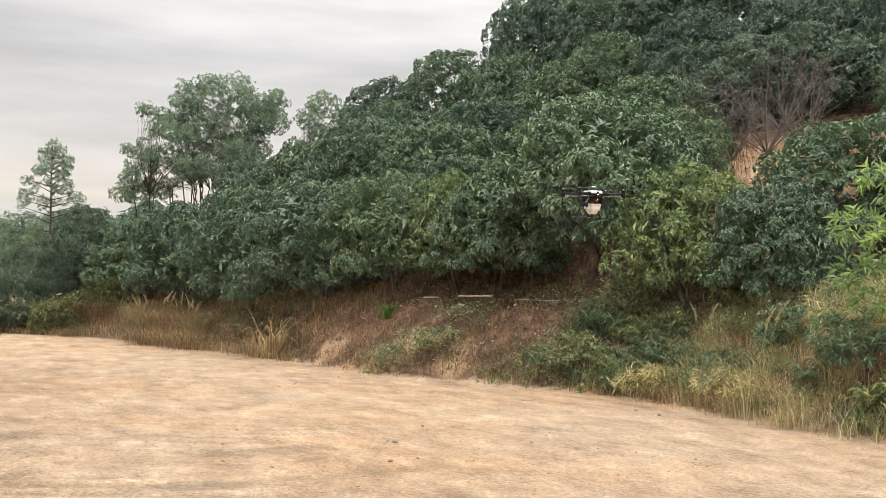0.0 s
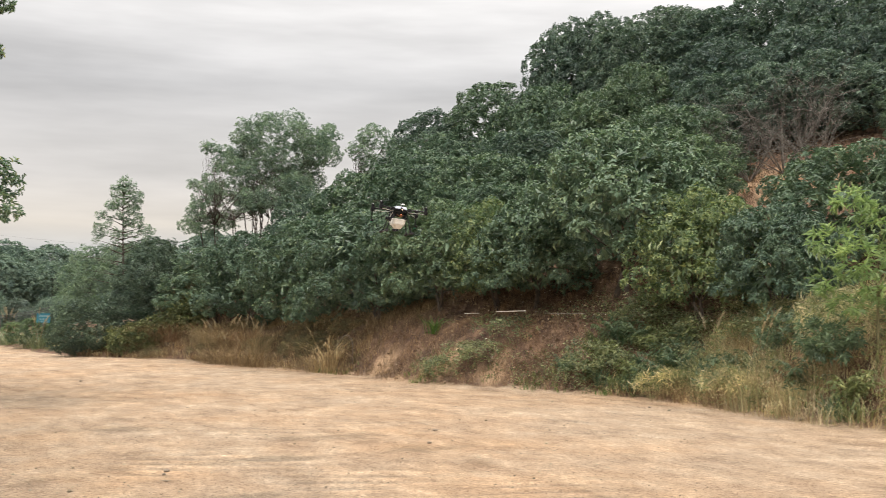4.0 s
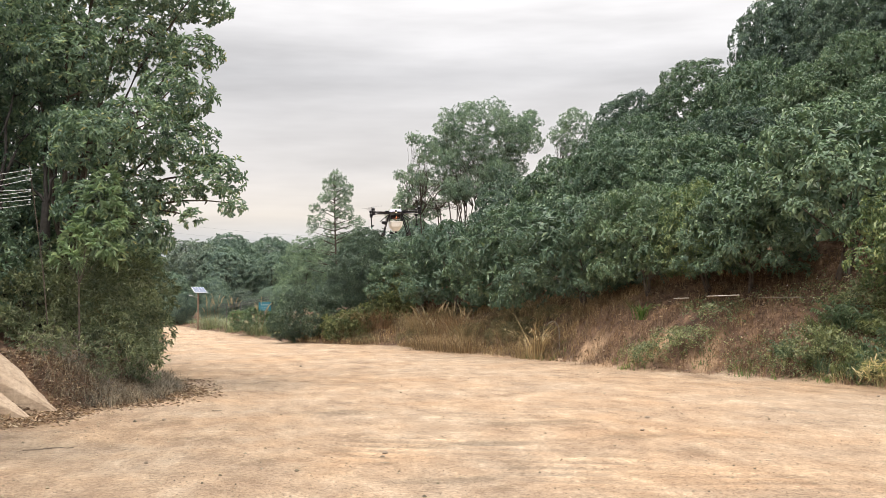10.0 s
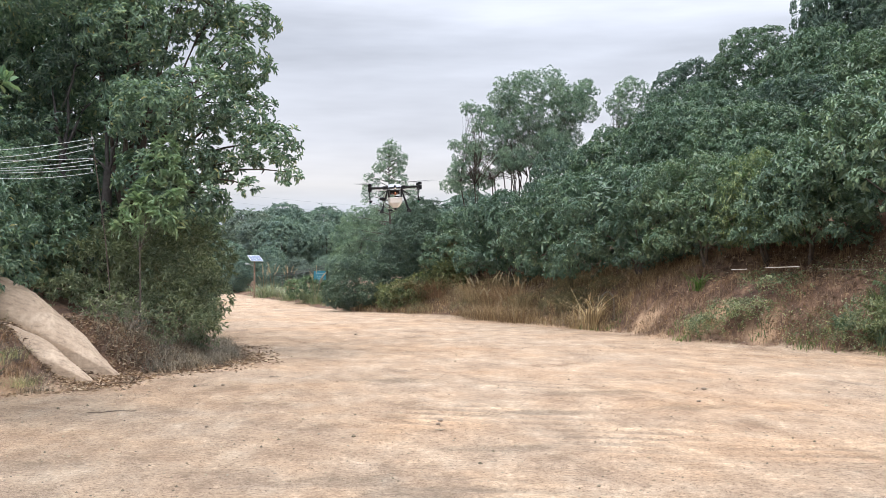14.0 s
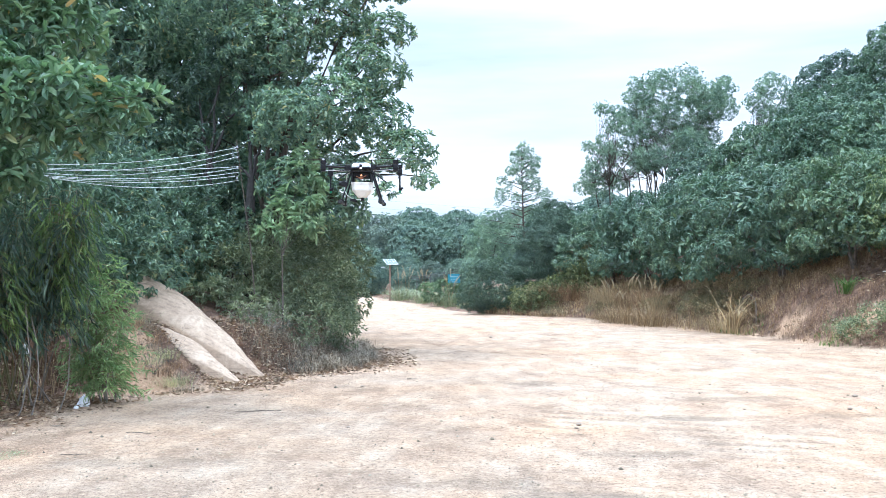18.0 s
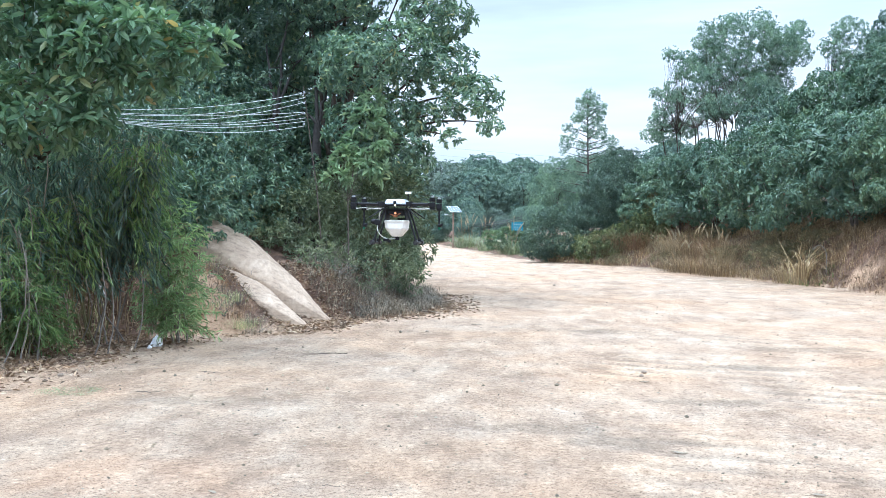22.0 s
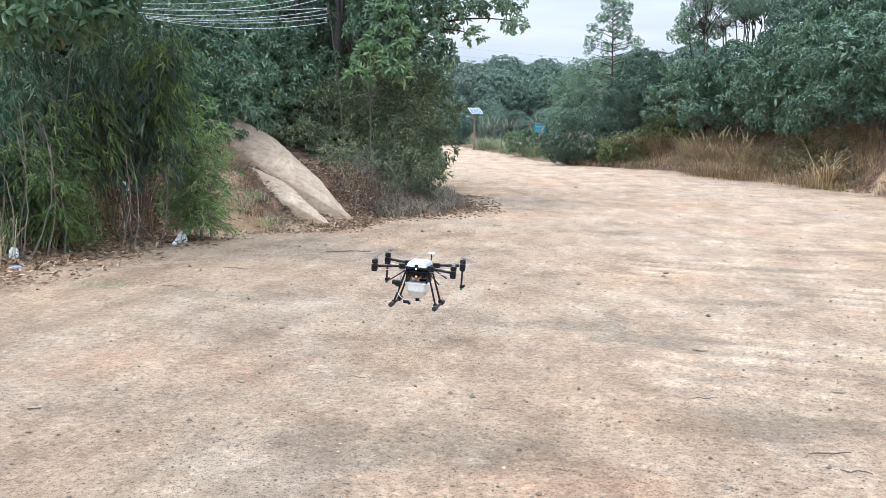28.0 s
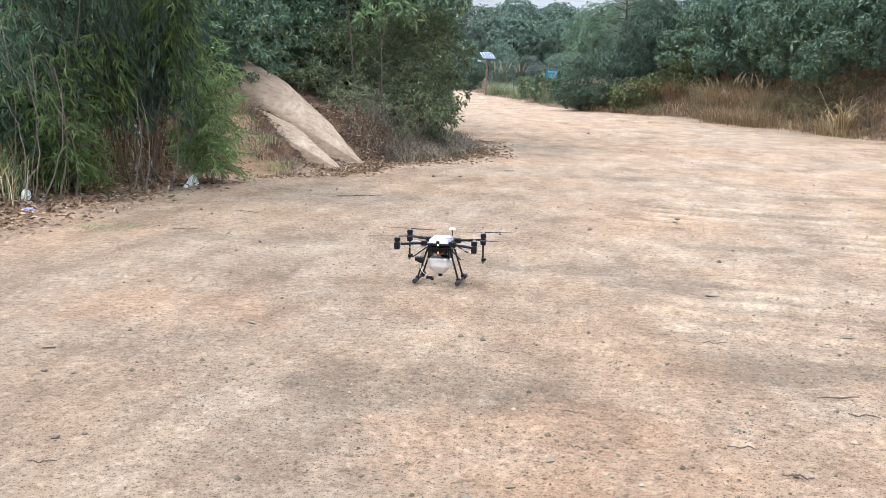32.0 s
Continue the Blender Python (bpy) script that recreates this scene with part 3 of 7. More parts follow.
def limb_mesh(r, name, lobes, trunk_r, fork_z, material, lean=0.1, stems=1):
    """Trunk and limbs that reach into the lobes."""
    parts = []
    for s in range(stems):
        b = np.array([r.uniform(-0.2, 0.2) * (stems > 1), r.uniform(-0.2, 0.2) * (stems > 1), -0.25])
        fork = np.array([r.uniform(-lean, lean), r.uniform(-lean, lean), fork_z])
        t = np.linspace(0, 1, 7)[:, None]
        p = b + (fork - b) * t + np.array([0.12, -0.09, 0]) * np.sin(t * 5 + s) * trunk_r * 4
        parts.append(tube(p, trunk_r * (1.25 - 0.5 * t[:, 0]), 8))
        for L in lobes[s::stems]:
            e = np.array(L[:3]) + np.array([0, 0, L[5] * 0.35])
            t = np.linspace(0, 1, 8)[:, None]
            bend = np.array([0, 0, 1.0]) * np.sin(t * math.pi) * 0.12 * np.linalg.norm(e - fork)
            p = p[-1] * (1 - t) + e * t + bend + r.normal(0, 0.03, (8, 3)) * (t > 0)
            parts.append(tube(p, trunk_r * 0.36 * (1 - 0.85 * t[:, 0]), 6))
            for w in range(3):
                u = unit(r.normal(0, 1, 3) + [0, 0, 0.3])
                q0 = p[r.integers(3, 7)]
                tt = np.linspace(0, 1, 4)[:, None]
                parts.append(tube(q0 + u * tt * np.array(L[3:]) * 0.85, trunk_r * 0.16 * (1 - 0.8 * tt[:, 0]), 4))
            p = parts[0][0].reshape(-1, 8, 3).mean(1) if stems == 1 else p * 0 + fork
    v, f = join(parts)
    return mesh_np(name, v, f, material, True)


def make_tree(name, label, crown_me, trunk_me, m, category="tree", group=""):
    t = thing(name, label, category, m, group)
    part("trunk", trunk_me, None, t)
    part("crown", crown_me, None, t)
    return t


def crown_mesh(name, r, lobes, per_area, k, length, width, material, droop=0.25, inner=0.35, low=-0.55, lift=0.6, blunt=False):
    c, o = shell_points(r, lobes, per_area, inner, low)
    return mesh_np(name, *whorls(r, c, o, k, length, width, lift, droop, blunt), material)


# orchard trees: broad domes of leafy boughs on short forked trunks; patterns copied over the hill
def bough_dome(r, n, R, H, skirt, size):
    """n flattened boughs over a lumpy dome, the lower ones hanging out as a skirt."""
    lobes = []
    ph = r.uniform(0, 6.28, 4)
    for i in range(n):
        s = 1.0 - 1.30 * (i + 0.5) / n
        a = 2.39996 * i + r.uniform(-0.3, 0.3)
        c = math.sqrt(max(0.0, 1 - s * s)) if s > 0 else 1.0 + 0.25 * s
        lump = 1 + 0.10 * math.sin(3 * a + ph[0] + 2 * s) + 0.07 * math.sin(5 * a + ph[1] - 3 * s) + r.uniform(-0.07, 0.05)
        q = size * r.uniform(0.42, 0.74)
        zz = skirt + (H - skirt) * (0.34 + 0.66 * s if s > 0 else 0.34 + 1.05 * s)
        lobes.append((math.cos(a) * c * (R - 0.5 * q) * lump, math.sin(a) * c * (R - 0.5 * q) * lump, zz - 0.3 * q + r.uniform(-0.1, 0.1), q, q, q * r.uniform(0.55, 0.8)))
    return lobes


def orchard_pattern(seed, leaf, skirt=0.5, n=44, dens=29.0, H=3.9, size=0.86, length=0.118):
    """A crown of radius 2.5 m and height H above its foot."""
    r = np.random.default_rng(seed)
    lobes = bough_dome(r, n, 2.5, H, skirt, size)
    mid = skirt + (H - skirt) * 0.42
    core = [(0, 0, mid, 1.8, 1.8, (H - skirt) * 0.42)]
    c1, o1 = shell_points(r, lobes, dens, 0.0, -0.3)
    c2, o2 = shell_points(r, core, 9.0, 0.2, -0.9)
    v, f = join([whorls(r, c1, o1, 9, length, length * 0.46, 0.35, 0.10, True), rosettes(r, c2, o2, 7, 0.28, 0.12, 0.25)])
    return (mesh_np("crown", v, f, leaf), limb_mesh(r, "trunk", lobes[4:n:6], 0.075, max(0.5, skirt * 0.9), BARK, 0.35, 2), H)


LOW, HIGH, TALL_DARK, DARK_DOME, TIPPED, FRESH, TALL_GREEN = range(7)
ORCHARD = [
    [orchard_pattern(1, LEAF_ORCHARD), orchard_pattern(2, LEAF_ORCHARD, 0.45), orchard_pattern(3, LEAF_ORCHARD, 0.6, 36)],
    [orchard_pattern(11, LEAF_ORCHARD, 0.8, 46), orchard_pattern(12, LEAF_ORCHARD, 0.9, 48)],
    [orchard_pattern(6, LEAF_DARK, 1.0, 66, 24.0, 6.5, 0.92), orchard_pattern(7, LEAF_DARK, 0.8, 66, 24.0, 6.5, 0.92)],
    [orchard_pattern(4, LEAF_DARK), orchard_pattern(14, LEAF_DARK, 0.4)],
    [orchard_pattern(5, LEAF_TIP, 1.2, 36, 24.0), orchard_pattern(15, LEAF_TIP, 0.9, 38, 24.0)],
    [orchard_pattern(8, LEAF_FRESH, 0.7), orchard_pattern(18, LEAF_FRESH, 0.9, 44)],
    [orchard_pattern(26, LEAF_ORCHARD, 1.0, 66, 24.0, 6.5, 0.92)],
]
ORCHARD_LABEL = ("evergreen orchard tree with a dense dark green dome", "evergreen orchard tree with a raised dome on forked stems", "tall dark evergreen tree on the crest of the hill", "very dark evergreen orchard tree high on the slope", "orchard tree with yellow-green young leaf tips", "orchard tree with fresh green leaf whorls", "tall evergreen orchard tree with a dense dark green crown")


def orchard_tree(x, y, radius, height, kind, turn=0):
    if height / radius > 2.0:
        kind = TALL_DARK if kind == DARK_DOME else TALL_GREEN
    crown_me, trunk_me, H = ORCHARD[kind][int(turn) // 10 % len(ORCHARD[kind])]
    m = pose(x, y, gz(x, y) - 0.05, 0, 0, turn) @ Matrix.Diagonal((radius / 2.6, radius / 2.6, height / H, 1))
    t = thing("orchard_tree", ORCHARD_LABEL[kind], "tree", m, "trees of the hillside orchard")
    part("trunk", trunk_me, None, t)
    part("crown", crown_me, None, t)


# front row, just above the bank
for x, y, radius, height, kind, turn in (
    (8.8, 46.0, 2.3, 3.4, LOW, 280),
    (9.7, 41.6, 2.5, 4.1, LOW, 175),
    (10.8, 36.6, 2.6, 4.2, LOW, 100),
    (11.8, 32.6, 2.5, 3.9, LOW, 25),
    (12.9, 29.6, 2.1, 3.5, FRESH, 320),
    (13.8, 27.3, 1.6, 3.2, TIPPED, 70),
    (15.9, 23.9, 2.9, 4.6, HIGH, 240),
    (14.2, 25.8, 1.8, 2.9, HIGH, 130),
    (15.9, 20.2, 1.83, 3.3, TIPPED, 70),
    (15.9, 17.6, 1.5, 2.6, HIGH, 210),
    (18.5, 18.0, 2.2, 3.2, FRESH, 340),
    (19.2, 16.6, 1.4, 2.9, TIPPED, 110),
):
    orchard_tree(x, y, radius, height, kind, turn)


# middle rows
for x, y, radius, height, kind, turn in (
    (13.1, 45.2, 2.4, 4.7, DARK_DOME, 70),
    (14.7, 42.6, 2.5, 4.8, LOW, 160),
    (16.3, 39.8, 2.6, 4.3, LOW, 260),
    (17.0, 35.2, 2.5, 3.6, LOW, 10),
    (20.1, 36.9, 2.6, 3.4, DARK_DOME, 100),
    (16.2, 32.2, 1.9, 2.8, LOW, 40),
    (20.6, 48.9, 2.6, 6.6, DARK_DOME, 280),
    (22.7, 45.7, 2.8, 6.9, LOW, 30),
    (18.9, 44.2, 2.6, 5.0, LOW, 290),
    (23.4, 40.8, 2.8, 4.9, LOW, 140),
    (23.9, 37.0, 2.5, 3.7, FRESH, 240),
    (25.1, 36.2, 2.2, 4.3, FRESH, 125),
    (21.0, 28.5, 2.3, 3.0, FRESH, 10),
    (21.9, 27.8, 1.6, 1.7, LOW, 70),
    (17.9, 27.2, 2.0, 2.9, LOW, 350),
    (18.9, 25.3, 1.9, 3.0, FRESH, 90),
):
    orchard_tree(x, y, radius, height, kind, turn)


# dark trees along the crest
for x, y, radius, height, kind, turn in (
    (29.2, 49.6, 2.8, 10.6, DARK_DOME, 120),
    (29.7, 47.6, 2.9, 10.0, DARK_DOME, 15),
    (30.1, 45.0, 2.7, 8.6, DARK_DOME, 270),
    (30.9, 41.9, 3.0, 7.6, DARK_DOME, 0),
    (31.7, 38.8, 2.9, 5.9, DARK_DOME, 100),
    (31.5, 40.6, 2.6, 6.4, DARK_DOME, 50),
    (32.0, 36.3, 2.9, 6.2, DARK_DOME, 170),
    (32.0, 32.2, 2.9, 5.5, DARK_DOME, 290),
    (31.5, 28.3, 2.8, 5.0, DARK_DOME, 50),
    (24.5, 21.1, 1.1, 3.4, LOW, 280),
    (27.6, 33.5, 2.4, 4.2, DARK_DOME, 110),
    (28.4, 30.1, 2.3, 3.9, DARK_DOME, 240),
    (28.6, 27.0, 1.9, 3.5, DARK_DOME, 0),
    (25.2, 30.9, 2.1, 3.2, DARK_DOME, 100),
    (25.9, 29.0, 2.1, 3.1, DARK_DOME, 190),
    (26.9, 27.4, 2.1, 3.0, DARK_DOME, 280),
    (27.3, 25.5, 1.8, 2.4, DARK_DOME, 10),
):
    orchard_tree(x, y, radius, height, kind, turn)


# ---- other trees: crowns given as lobes (x, y, z, radius, flatness) in the world ----
def lobed_tree(name, label, base, lobes, leaf, bark, dens, k, length, width, trunk_r, fork, droop=0.25, inner=0.35, stems=1, group="", low=-0.8, category="tree", lift=0.6, seed=0, lean=0.15, blunt=False):
    r = np.random.default_rng(100 + seed)
    bx, by = base
    bz = gz(bx, by) - 0.03
    L = [(x - bx, y - by, z - bz, q, q, q * fl) for x, y, z, q, fl in lobes]
    c = crown_mesh("crown", r, L, dens, k, length, width, leaf, droop, inner, low, lift, blunt)
    tk = limb_mesh(r, "trunk", L, trunk_r, fork, bark, lean, stems)
    return make_tree(name, label, c, tk, pose(bx, by, bz), category, group)


# the great roadside tree with long drooping leaves
lobed_tree("roadside_tree", "tall roadside tree with long drooping dark green leaves and open gaps", (-3.34, 23.77), [
    (-0.23, 22, 4.54, 0.61, 0.75), (-0.9, 22.48, 5.19, 0.76, 0.75), (-1.11, 22.98, 6.49, 0.8, 0.8), (-0.66, 22.99, 7.47, 0.54, 0.7),
    (-2.23, 23.9, 7.89, 1.14, 0.7), (-3.41, 23.26, 7.08, 1.09, 0.75), (-1.84, 22.43, 5.56, 0.92, 0.75), (-2.71, 21.84, 5.22, 0.86, 0.8),
    (-1.7, 23.94, 9.26, 1.21, 0.7), (-3.7, 24.73, 9.65, 1.34, 0.75), (-2.69, 24.36, 11.19, 1.47, 0.7), (-0.67, 23.49, 8.79, 0.71, 0.7), (-4.58, 23.57, 8.21, 1.27, 0.8),
] + [
    (-1.84, 22.43, 4.24, 0.61, 0.8), (-3.45, 23.3, 5.75, 0.6, 0.8), (-2.59, 21.85, 3.81, 0.8, 0.85), (-1.74, 21.93, 3.26, 0.61, 0.85), (-1.19, 21.97, 4.06, 0.39, 0.8), (0.16, 21.5, 3.9, 0.22, 0.8), (-0.64, 21.49, 3.66, 0.19, 0.8),
], LEAF_LONG, BARK, 34.0, 9, 0.135, 0.046, 0.17, 1.9, 0.10, 0.3, seed=1, blunt=True)
# two forked trunks in the recess behind it, shade put into their bark colour
for i, (bx, by, lobes) in enumerate((
    (-4.62, 23.4, [(-5.2, 24.0, 6.3, 0.6, 0.8), (-4.5, 23.9, 6.9, 0.7, 0.8), (-5.0, 23.6, 5.2, 0.32, 0.8), (-4.1, 24.0, 5.9, 0.4, 0.8), (-4.6, 23.5, 4.5, 0.25, 0.7)]),
    (-3.95, 23.3, [(-3.7, 23.9, 6.6, 0.6, 0.8), (-4.2, 23.8, 7.3, 0.7, 0.8), (-3.5, 23.6, 5.2, 0.4, 0.8), (-4.25, 23.5, 4.4, 0.25, 0.7)]),
)):
    lobed_tree("forked_tree", "forked tree trunk in the thicket, bark darkened to match its shade", (bx, by), lobes, LEAF_DARK, BARK_SHADED, 16.0, 8, 0.16, 0.05, 0.13, 3.0, 0.2, 0.4, seed=310 + i, lean=0.25)
# darker trees crowding behind it
lobed_tree("roadside_tree", "dark bushy tree crowding the back of the verge", (-4.73, 25.57), [
    (-5.09, 25.5, 6.14, 1.23, 0.9), (-6.29, 25.75, 5.17, 1.38, 0.9), (-4.44, 25.12, 4.1, 1.05, 0.9), (-5.52, 24.9, 3.52, 1.12, 0.9), (-6.7, 26.16, 7.88, 1.4, 0.8), (-7.4, 26.4, 9.8, 1.1, 0.8), (-3.41, 24.77, 3.37, 0.84, 0.9),
], LEAF_LONG, BARK_SHADED, 26.0, 9, 0.16, 0.052, 0.15, 1.5, 0.2, 0.4, seed=2, blunt=True)
lobed_tree("roadside_tree", "dark bushy tree crowding the back of the verge", (-7.79, 23.77), [
    (-7.82, 23.76, 7.33, 1.82, 0.85), (-8.4, 22.49, 5.51, 1.47, 0.85), (-7.14, 22.92, 4.42, 1.34, 0.9), (-9.83, 24.09, 7.68, 1.89, 0.8), (-8.67, 21.32, 3.77, 1.28, 0.9), (-7.64, 24.86, 9.69, 1.89, 0.8), (-10.08, 23.98, 10.1, 2.18, 0.8), (-10.3, 21.69, 5.39, 1.88, 0.8), (-6.04, 22.2, 2.97, 0.9, 0.9),
], LEAF_LONG, BARK_SHADED, 19.0, 9, 0.18, 0.058, 0.15, 1.6, 0.2, 0.4, seed=3, blunt=True)
# near tree with broad leaves, reaching in from the side
lobed_tree("broadleaf_tree", "young tree with broad glossy leaves over the verge", (-7.2, 15.97), [
    (-5.49, 13.43, 5.11, 0.74, 0.8), (-5.06, 14.13, 5.44, 0.63, 0.7), (-4.43, 12.77, 4.19, 0.51, 0.7), (-3.78, 12.66, 3.99, 0.35, 0.65), (-3.44, 12.55, 4.05, 0.19, 0.65), (-5.09, 12.63, 3.99, 0.58, 0.8), (-5.22, 12.79, 3.3, 0.49, 0.8), (-5.91, 12.71, 4.51, 0.78, 0.8), (-4.26, 12.72, 3.68, 0.33, 0.7), (-5.84, 12.74, 3.22, 0.63, 0.8), (-5.5, 13.43, 6.02, 0.86, 0.8),
], LEAF_BROAD, BARK, 23.0, 9, 0.195, 0.066, 0.10, 1.2, 0.12, 0.3, seed=4, blunt=True, lift=0.9)


# pale young tree standing before the great one
lobed_tree("young_tree", "young tree with pale green upright leaf whorls", (-2.75, 20.75), [
    (-2.3, 21.3, 4.35, 0.20, 1.1), (-2.42, 21.15, 3.95, 0.26, 1.0), (-2.2, 21.1, 3.6, 0.24, 0.9), (-2.62, 21.1, 3.5, 0.26, 0.9), (-2.38, 20.95, 3.1, 0.28, 0.9), (-2.85, 21.0, 3.15, 0.22, 0.9), (-2.1, 21.05, 2.9, 0.2, 0.9), (-3.0, 20.9, 2.75, 0.24, 0.8)],
    LEAF_YOUNG, BARK, 30, 9, 0.19, 0.048, 0.016, 1.5, 0.0, 0.2, seed=8, lift=1.2, blunt=True)


def feathery(label, base, tops, leaf, twigs, length, width, seed, low=0.3, hang=0.8, reach=1.0, category="sapling", name="feathery_sapling"):
    """Thin upright stems from one foot to the given tops (x, y, z); twigs arch out and hang, set with narrow drooping leaves."""
    r = np.random.default_rng(seed)
    bx, by = base
    bz = gz(bx, by) - 0.03
    t = thing(name, label, category, pose(bx, by, bz))
    P, A, tw_tubes = [], [], []
    for x, y, z in tops:
        e = np.array([x - bx, y - by, z - bz])
        tt = np.linspace(0, 1, 9)[:, None]
        b0 = np.array([r.uniform(-0.25, 0.25), r.uniform(-0.25, 0.25), -0.08])
        p = b0 * (1 - tt) + e * tt + np.array([e[0], e[1], 0]) * 0.18 * (tt * tt - tt) + r.normal(0, 0.02, (9, 3)) * (tt > 0)
        part("stem", mesh_np("stem", *tube(p, 0.014 * (1.05 - 0.8 * tt[:, 0]), 5), BARK_PALE if seed % 2 else STEM, True), None, t)
        for q in range(twigs):
            u = low + (1 - low) * (q + r.random()) / twigs
            o = b0 * (1 - u) + e * u + np.array([e[0], e[1], 0]) * 0.18 * (u * u - u)
            a = 2.4 * q + r.uniform(-0.5, 0.5)
            ln = reach * r.uniform(0.28, 0.62) * (1.25 - 0.6 * u)
            d = np.array([math.cos(a), math.sin(a), r.uniform(0.1, 0.7)])
            s7 = np.linspace(0, 1, 6)[:, None]
            fall = np.array([0, 0, -hang * ln])
            tw_tubes.append(tube(o + d * ln * s7 + fall * s7 * s7, 0.004 * (1.1 - 0.8 * s7[:, 0]), 3))
            m = max(6, int(ln * 34))
            w = r.uniform(0.2, 1.0, (m, 1))
            P.append(o + d * ln * w + fall * w * w + r.normal(0, 0.012, (m, 3)))
            A.append(d * 0.5 + r.normal(0, 0.38, (m, 3)) + np.array([0, 0, -hang]))
    P, A = np.concatenate(P), np.concatenate(A)
    s = r.uniform(0.6, 1.25, len(P))
    part("spray", mesh_np("spray", *join(tw_tubes), STEM, True), None, t)
    part("foliage", mesh_np("foliage", *leaf_cloud(P, A, np.array([-0.2, -0.9, 1.0]) + r.normal(0, 0.5, (len(P), 3)), length * s, width * s, 0.15, 0.25), leaf), None, t)


feathery("bright green feathery sapling on the earth bank", (-4.75, 15.2), [
    (-4.89, 14.61, 2.36), (-4.58, 14.61, 2.24), (-4.35, 14.68, 1.83), (-5.0, 14.46, 1.78), (-4.63, 14.39, 1.62), (-4.24, 14.61, 1.31), (-4.86, 14.84, 2.07)], LEAF_LIME, 44, 0.13, 0.016, 21, 0.15, 0.4, 1.0)
feathery("slender tree with curtains of hanging narrow leaves", (-5.85, 14.65), [
    (-5.17, 14.31, 3.27), (-5.32, 13.83, 3.2), (-5.62, 13.49, 3.0), (-5.28, 13.41, 2.66), (-5.78, 13.42, 2.51), (-5.18, 13.99, 2.45), (-5.93, 13.14, 2.3), (-4.72, 13.9, 3.1), (-4.45, 13.9, 2.95), (-4.6, 13.7, 2.7), (-6.3, 13.2, 3.1), (-6.6, 13.0, 2.8)], LEAF_DARK, 40, 0.19, 0.019, 22, 0.45, 1.1)
feathery("slender tree with curtains of yellow-green narrow leaves", (-5.6, 14.9), [
    (-4.55, 13.75, 3.05), (-4.4, 13.85, 2.85), (-4.75, 13.65, 2.75), (-4.9, 13.6, 2.95), (-5.5, 13.3, 2.2), (-5.9, 12.9, 2.05)], LEAF_FEATHER, 30, 0.16, 0.016, 25, 0.6, 1.1)
feathery("green feathery sapling among tall grass", (-6.14, 13.42), [
    (-5.95, 12.69, 1.88), (-5.75, 13, 1.6), (-6.01, 12.44, 1.5), (-5.6, 13.17, 1.2), (-5.75, 12.57, 1.1), (-6.22, 12.34, 1.6)], LEAF_FEATHER, 34, 0.13, 0.014, 23, 0.15, 0.6)


def shrub(name, label, base, lobes, leaf, dens, k, length, width, seed, stems=4, droop=0.1, group="", inner=0.35):
    return lobed_tree(name, label, base, lobes, leaf, STEM, dens, k, length, width, 0.03, 0.25, droop, inner, stems, group, -0.95, "shrub", 1.1, seed)


# the grey-green thicket at the road's inner bend
shrub("shrub", "grey-green shrub with small leaves at the road bend", (-2.21, 22.4), [
    (-1.88, 22.93, 2.11, 0.8, 0.95), (-2.64, 21.85, 1.73, 0.86, 0.95), (-2.12, 21.5, 1.01, 0.75, 0.8), (-1.52, 22.45, 1.29, 0.45, 1.0), (-3.14, 22.79, 2.49, 0.77, 0.95), (-1.61, 21.94, 0.63, 0.37, 0.8), (-2.11, 23.41, 2.64, 0.58, 0.9)], LEAF_GREY, 46, 8, 0.115, 0.032, 31)
shrub("shrub", "grey-green shrub with small leaves at the road bend", (-3.63, 21.2), [
    (-3.95, 20.6, 1.15, 0.5, 0.85), (-3.4, 20.3, 0.95, 0.45, 0.85), (-4.3, 20.5, 1.5, 0.45, 0.9), (-3.71, 21.69, 1.98, 0.76, 0.95), (-3.35, 20.94, 1.04, 0.65, 0.8), (-4.1, 21.21, 1.26, 0.6, 0.8), (-2.64, 20.84, 0.69, 0.49, 0.7), (-4.51, 22.05, 2.1, 0.61, 0.9)], LEAF_GREY, 46, 8, 0.115, 0.032, 32)
shrub("shrub", "dark green shrub under the roadside trees", (-4.64, 21.51), [
    (-4.86, 22.49, 2.48, 0.77, 0.9), (-5.22, 21.38, 2.57, 0.61, 0.9), (-5.08, 20.38, 1.74, 0.53, 0.8), (-4.47, 23.08, 3.01, 0.64, 0.9)], LEAF_LONG, 24, 8, 0.14, 0.05, 33)
shrub("shrub", "dark green shrub under the roadside trees", (-5.37, 18.24), [
    (-5.55, 19.22, 2.4, 0.61, 0.9), (-5.92, 18.06, 2.06, 0.64, 0.9), (-6.29, 16.88, 1.58, 0.7, 0.9), (-6.82, 16.13, 1.23, 0.66, 0.9), (-6.64, 17.81, 2.56, 0.7, 0.9), (-7.1, 16.55, 2.42, 0.7, 0.9)], LEAF_LONG, 24, 8, 0.14, 0.05, 34)
for i, (x, y, q) in enumerate(((-3.2, 27.5, 1.3), (-3.6, 32, 1.4), (-3.9, 37, 1.4), (-4.3, 43, 1.6), (-4.8, 50, 1.7))):
    shrub("shrub", "grey-green verge shrub beside the far road", (x, y), [(x, y, gz(x, y) + 0.8 * q, q, 0.85), (x + 0.7, y - 0.8, gz(x, y) + 0.5 * q, 0.7 * q, 0.8), (x - 1.0, y + 0.6, gz(x, y) + 1.3 * q, 0.9 * q, 0.9)], LEAF_GREY, 14, 8, 0.17, 0.05, 40 + i)

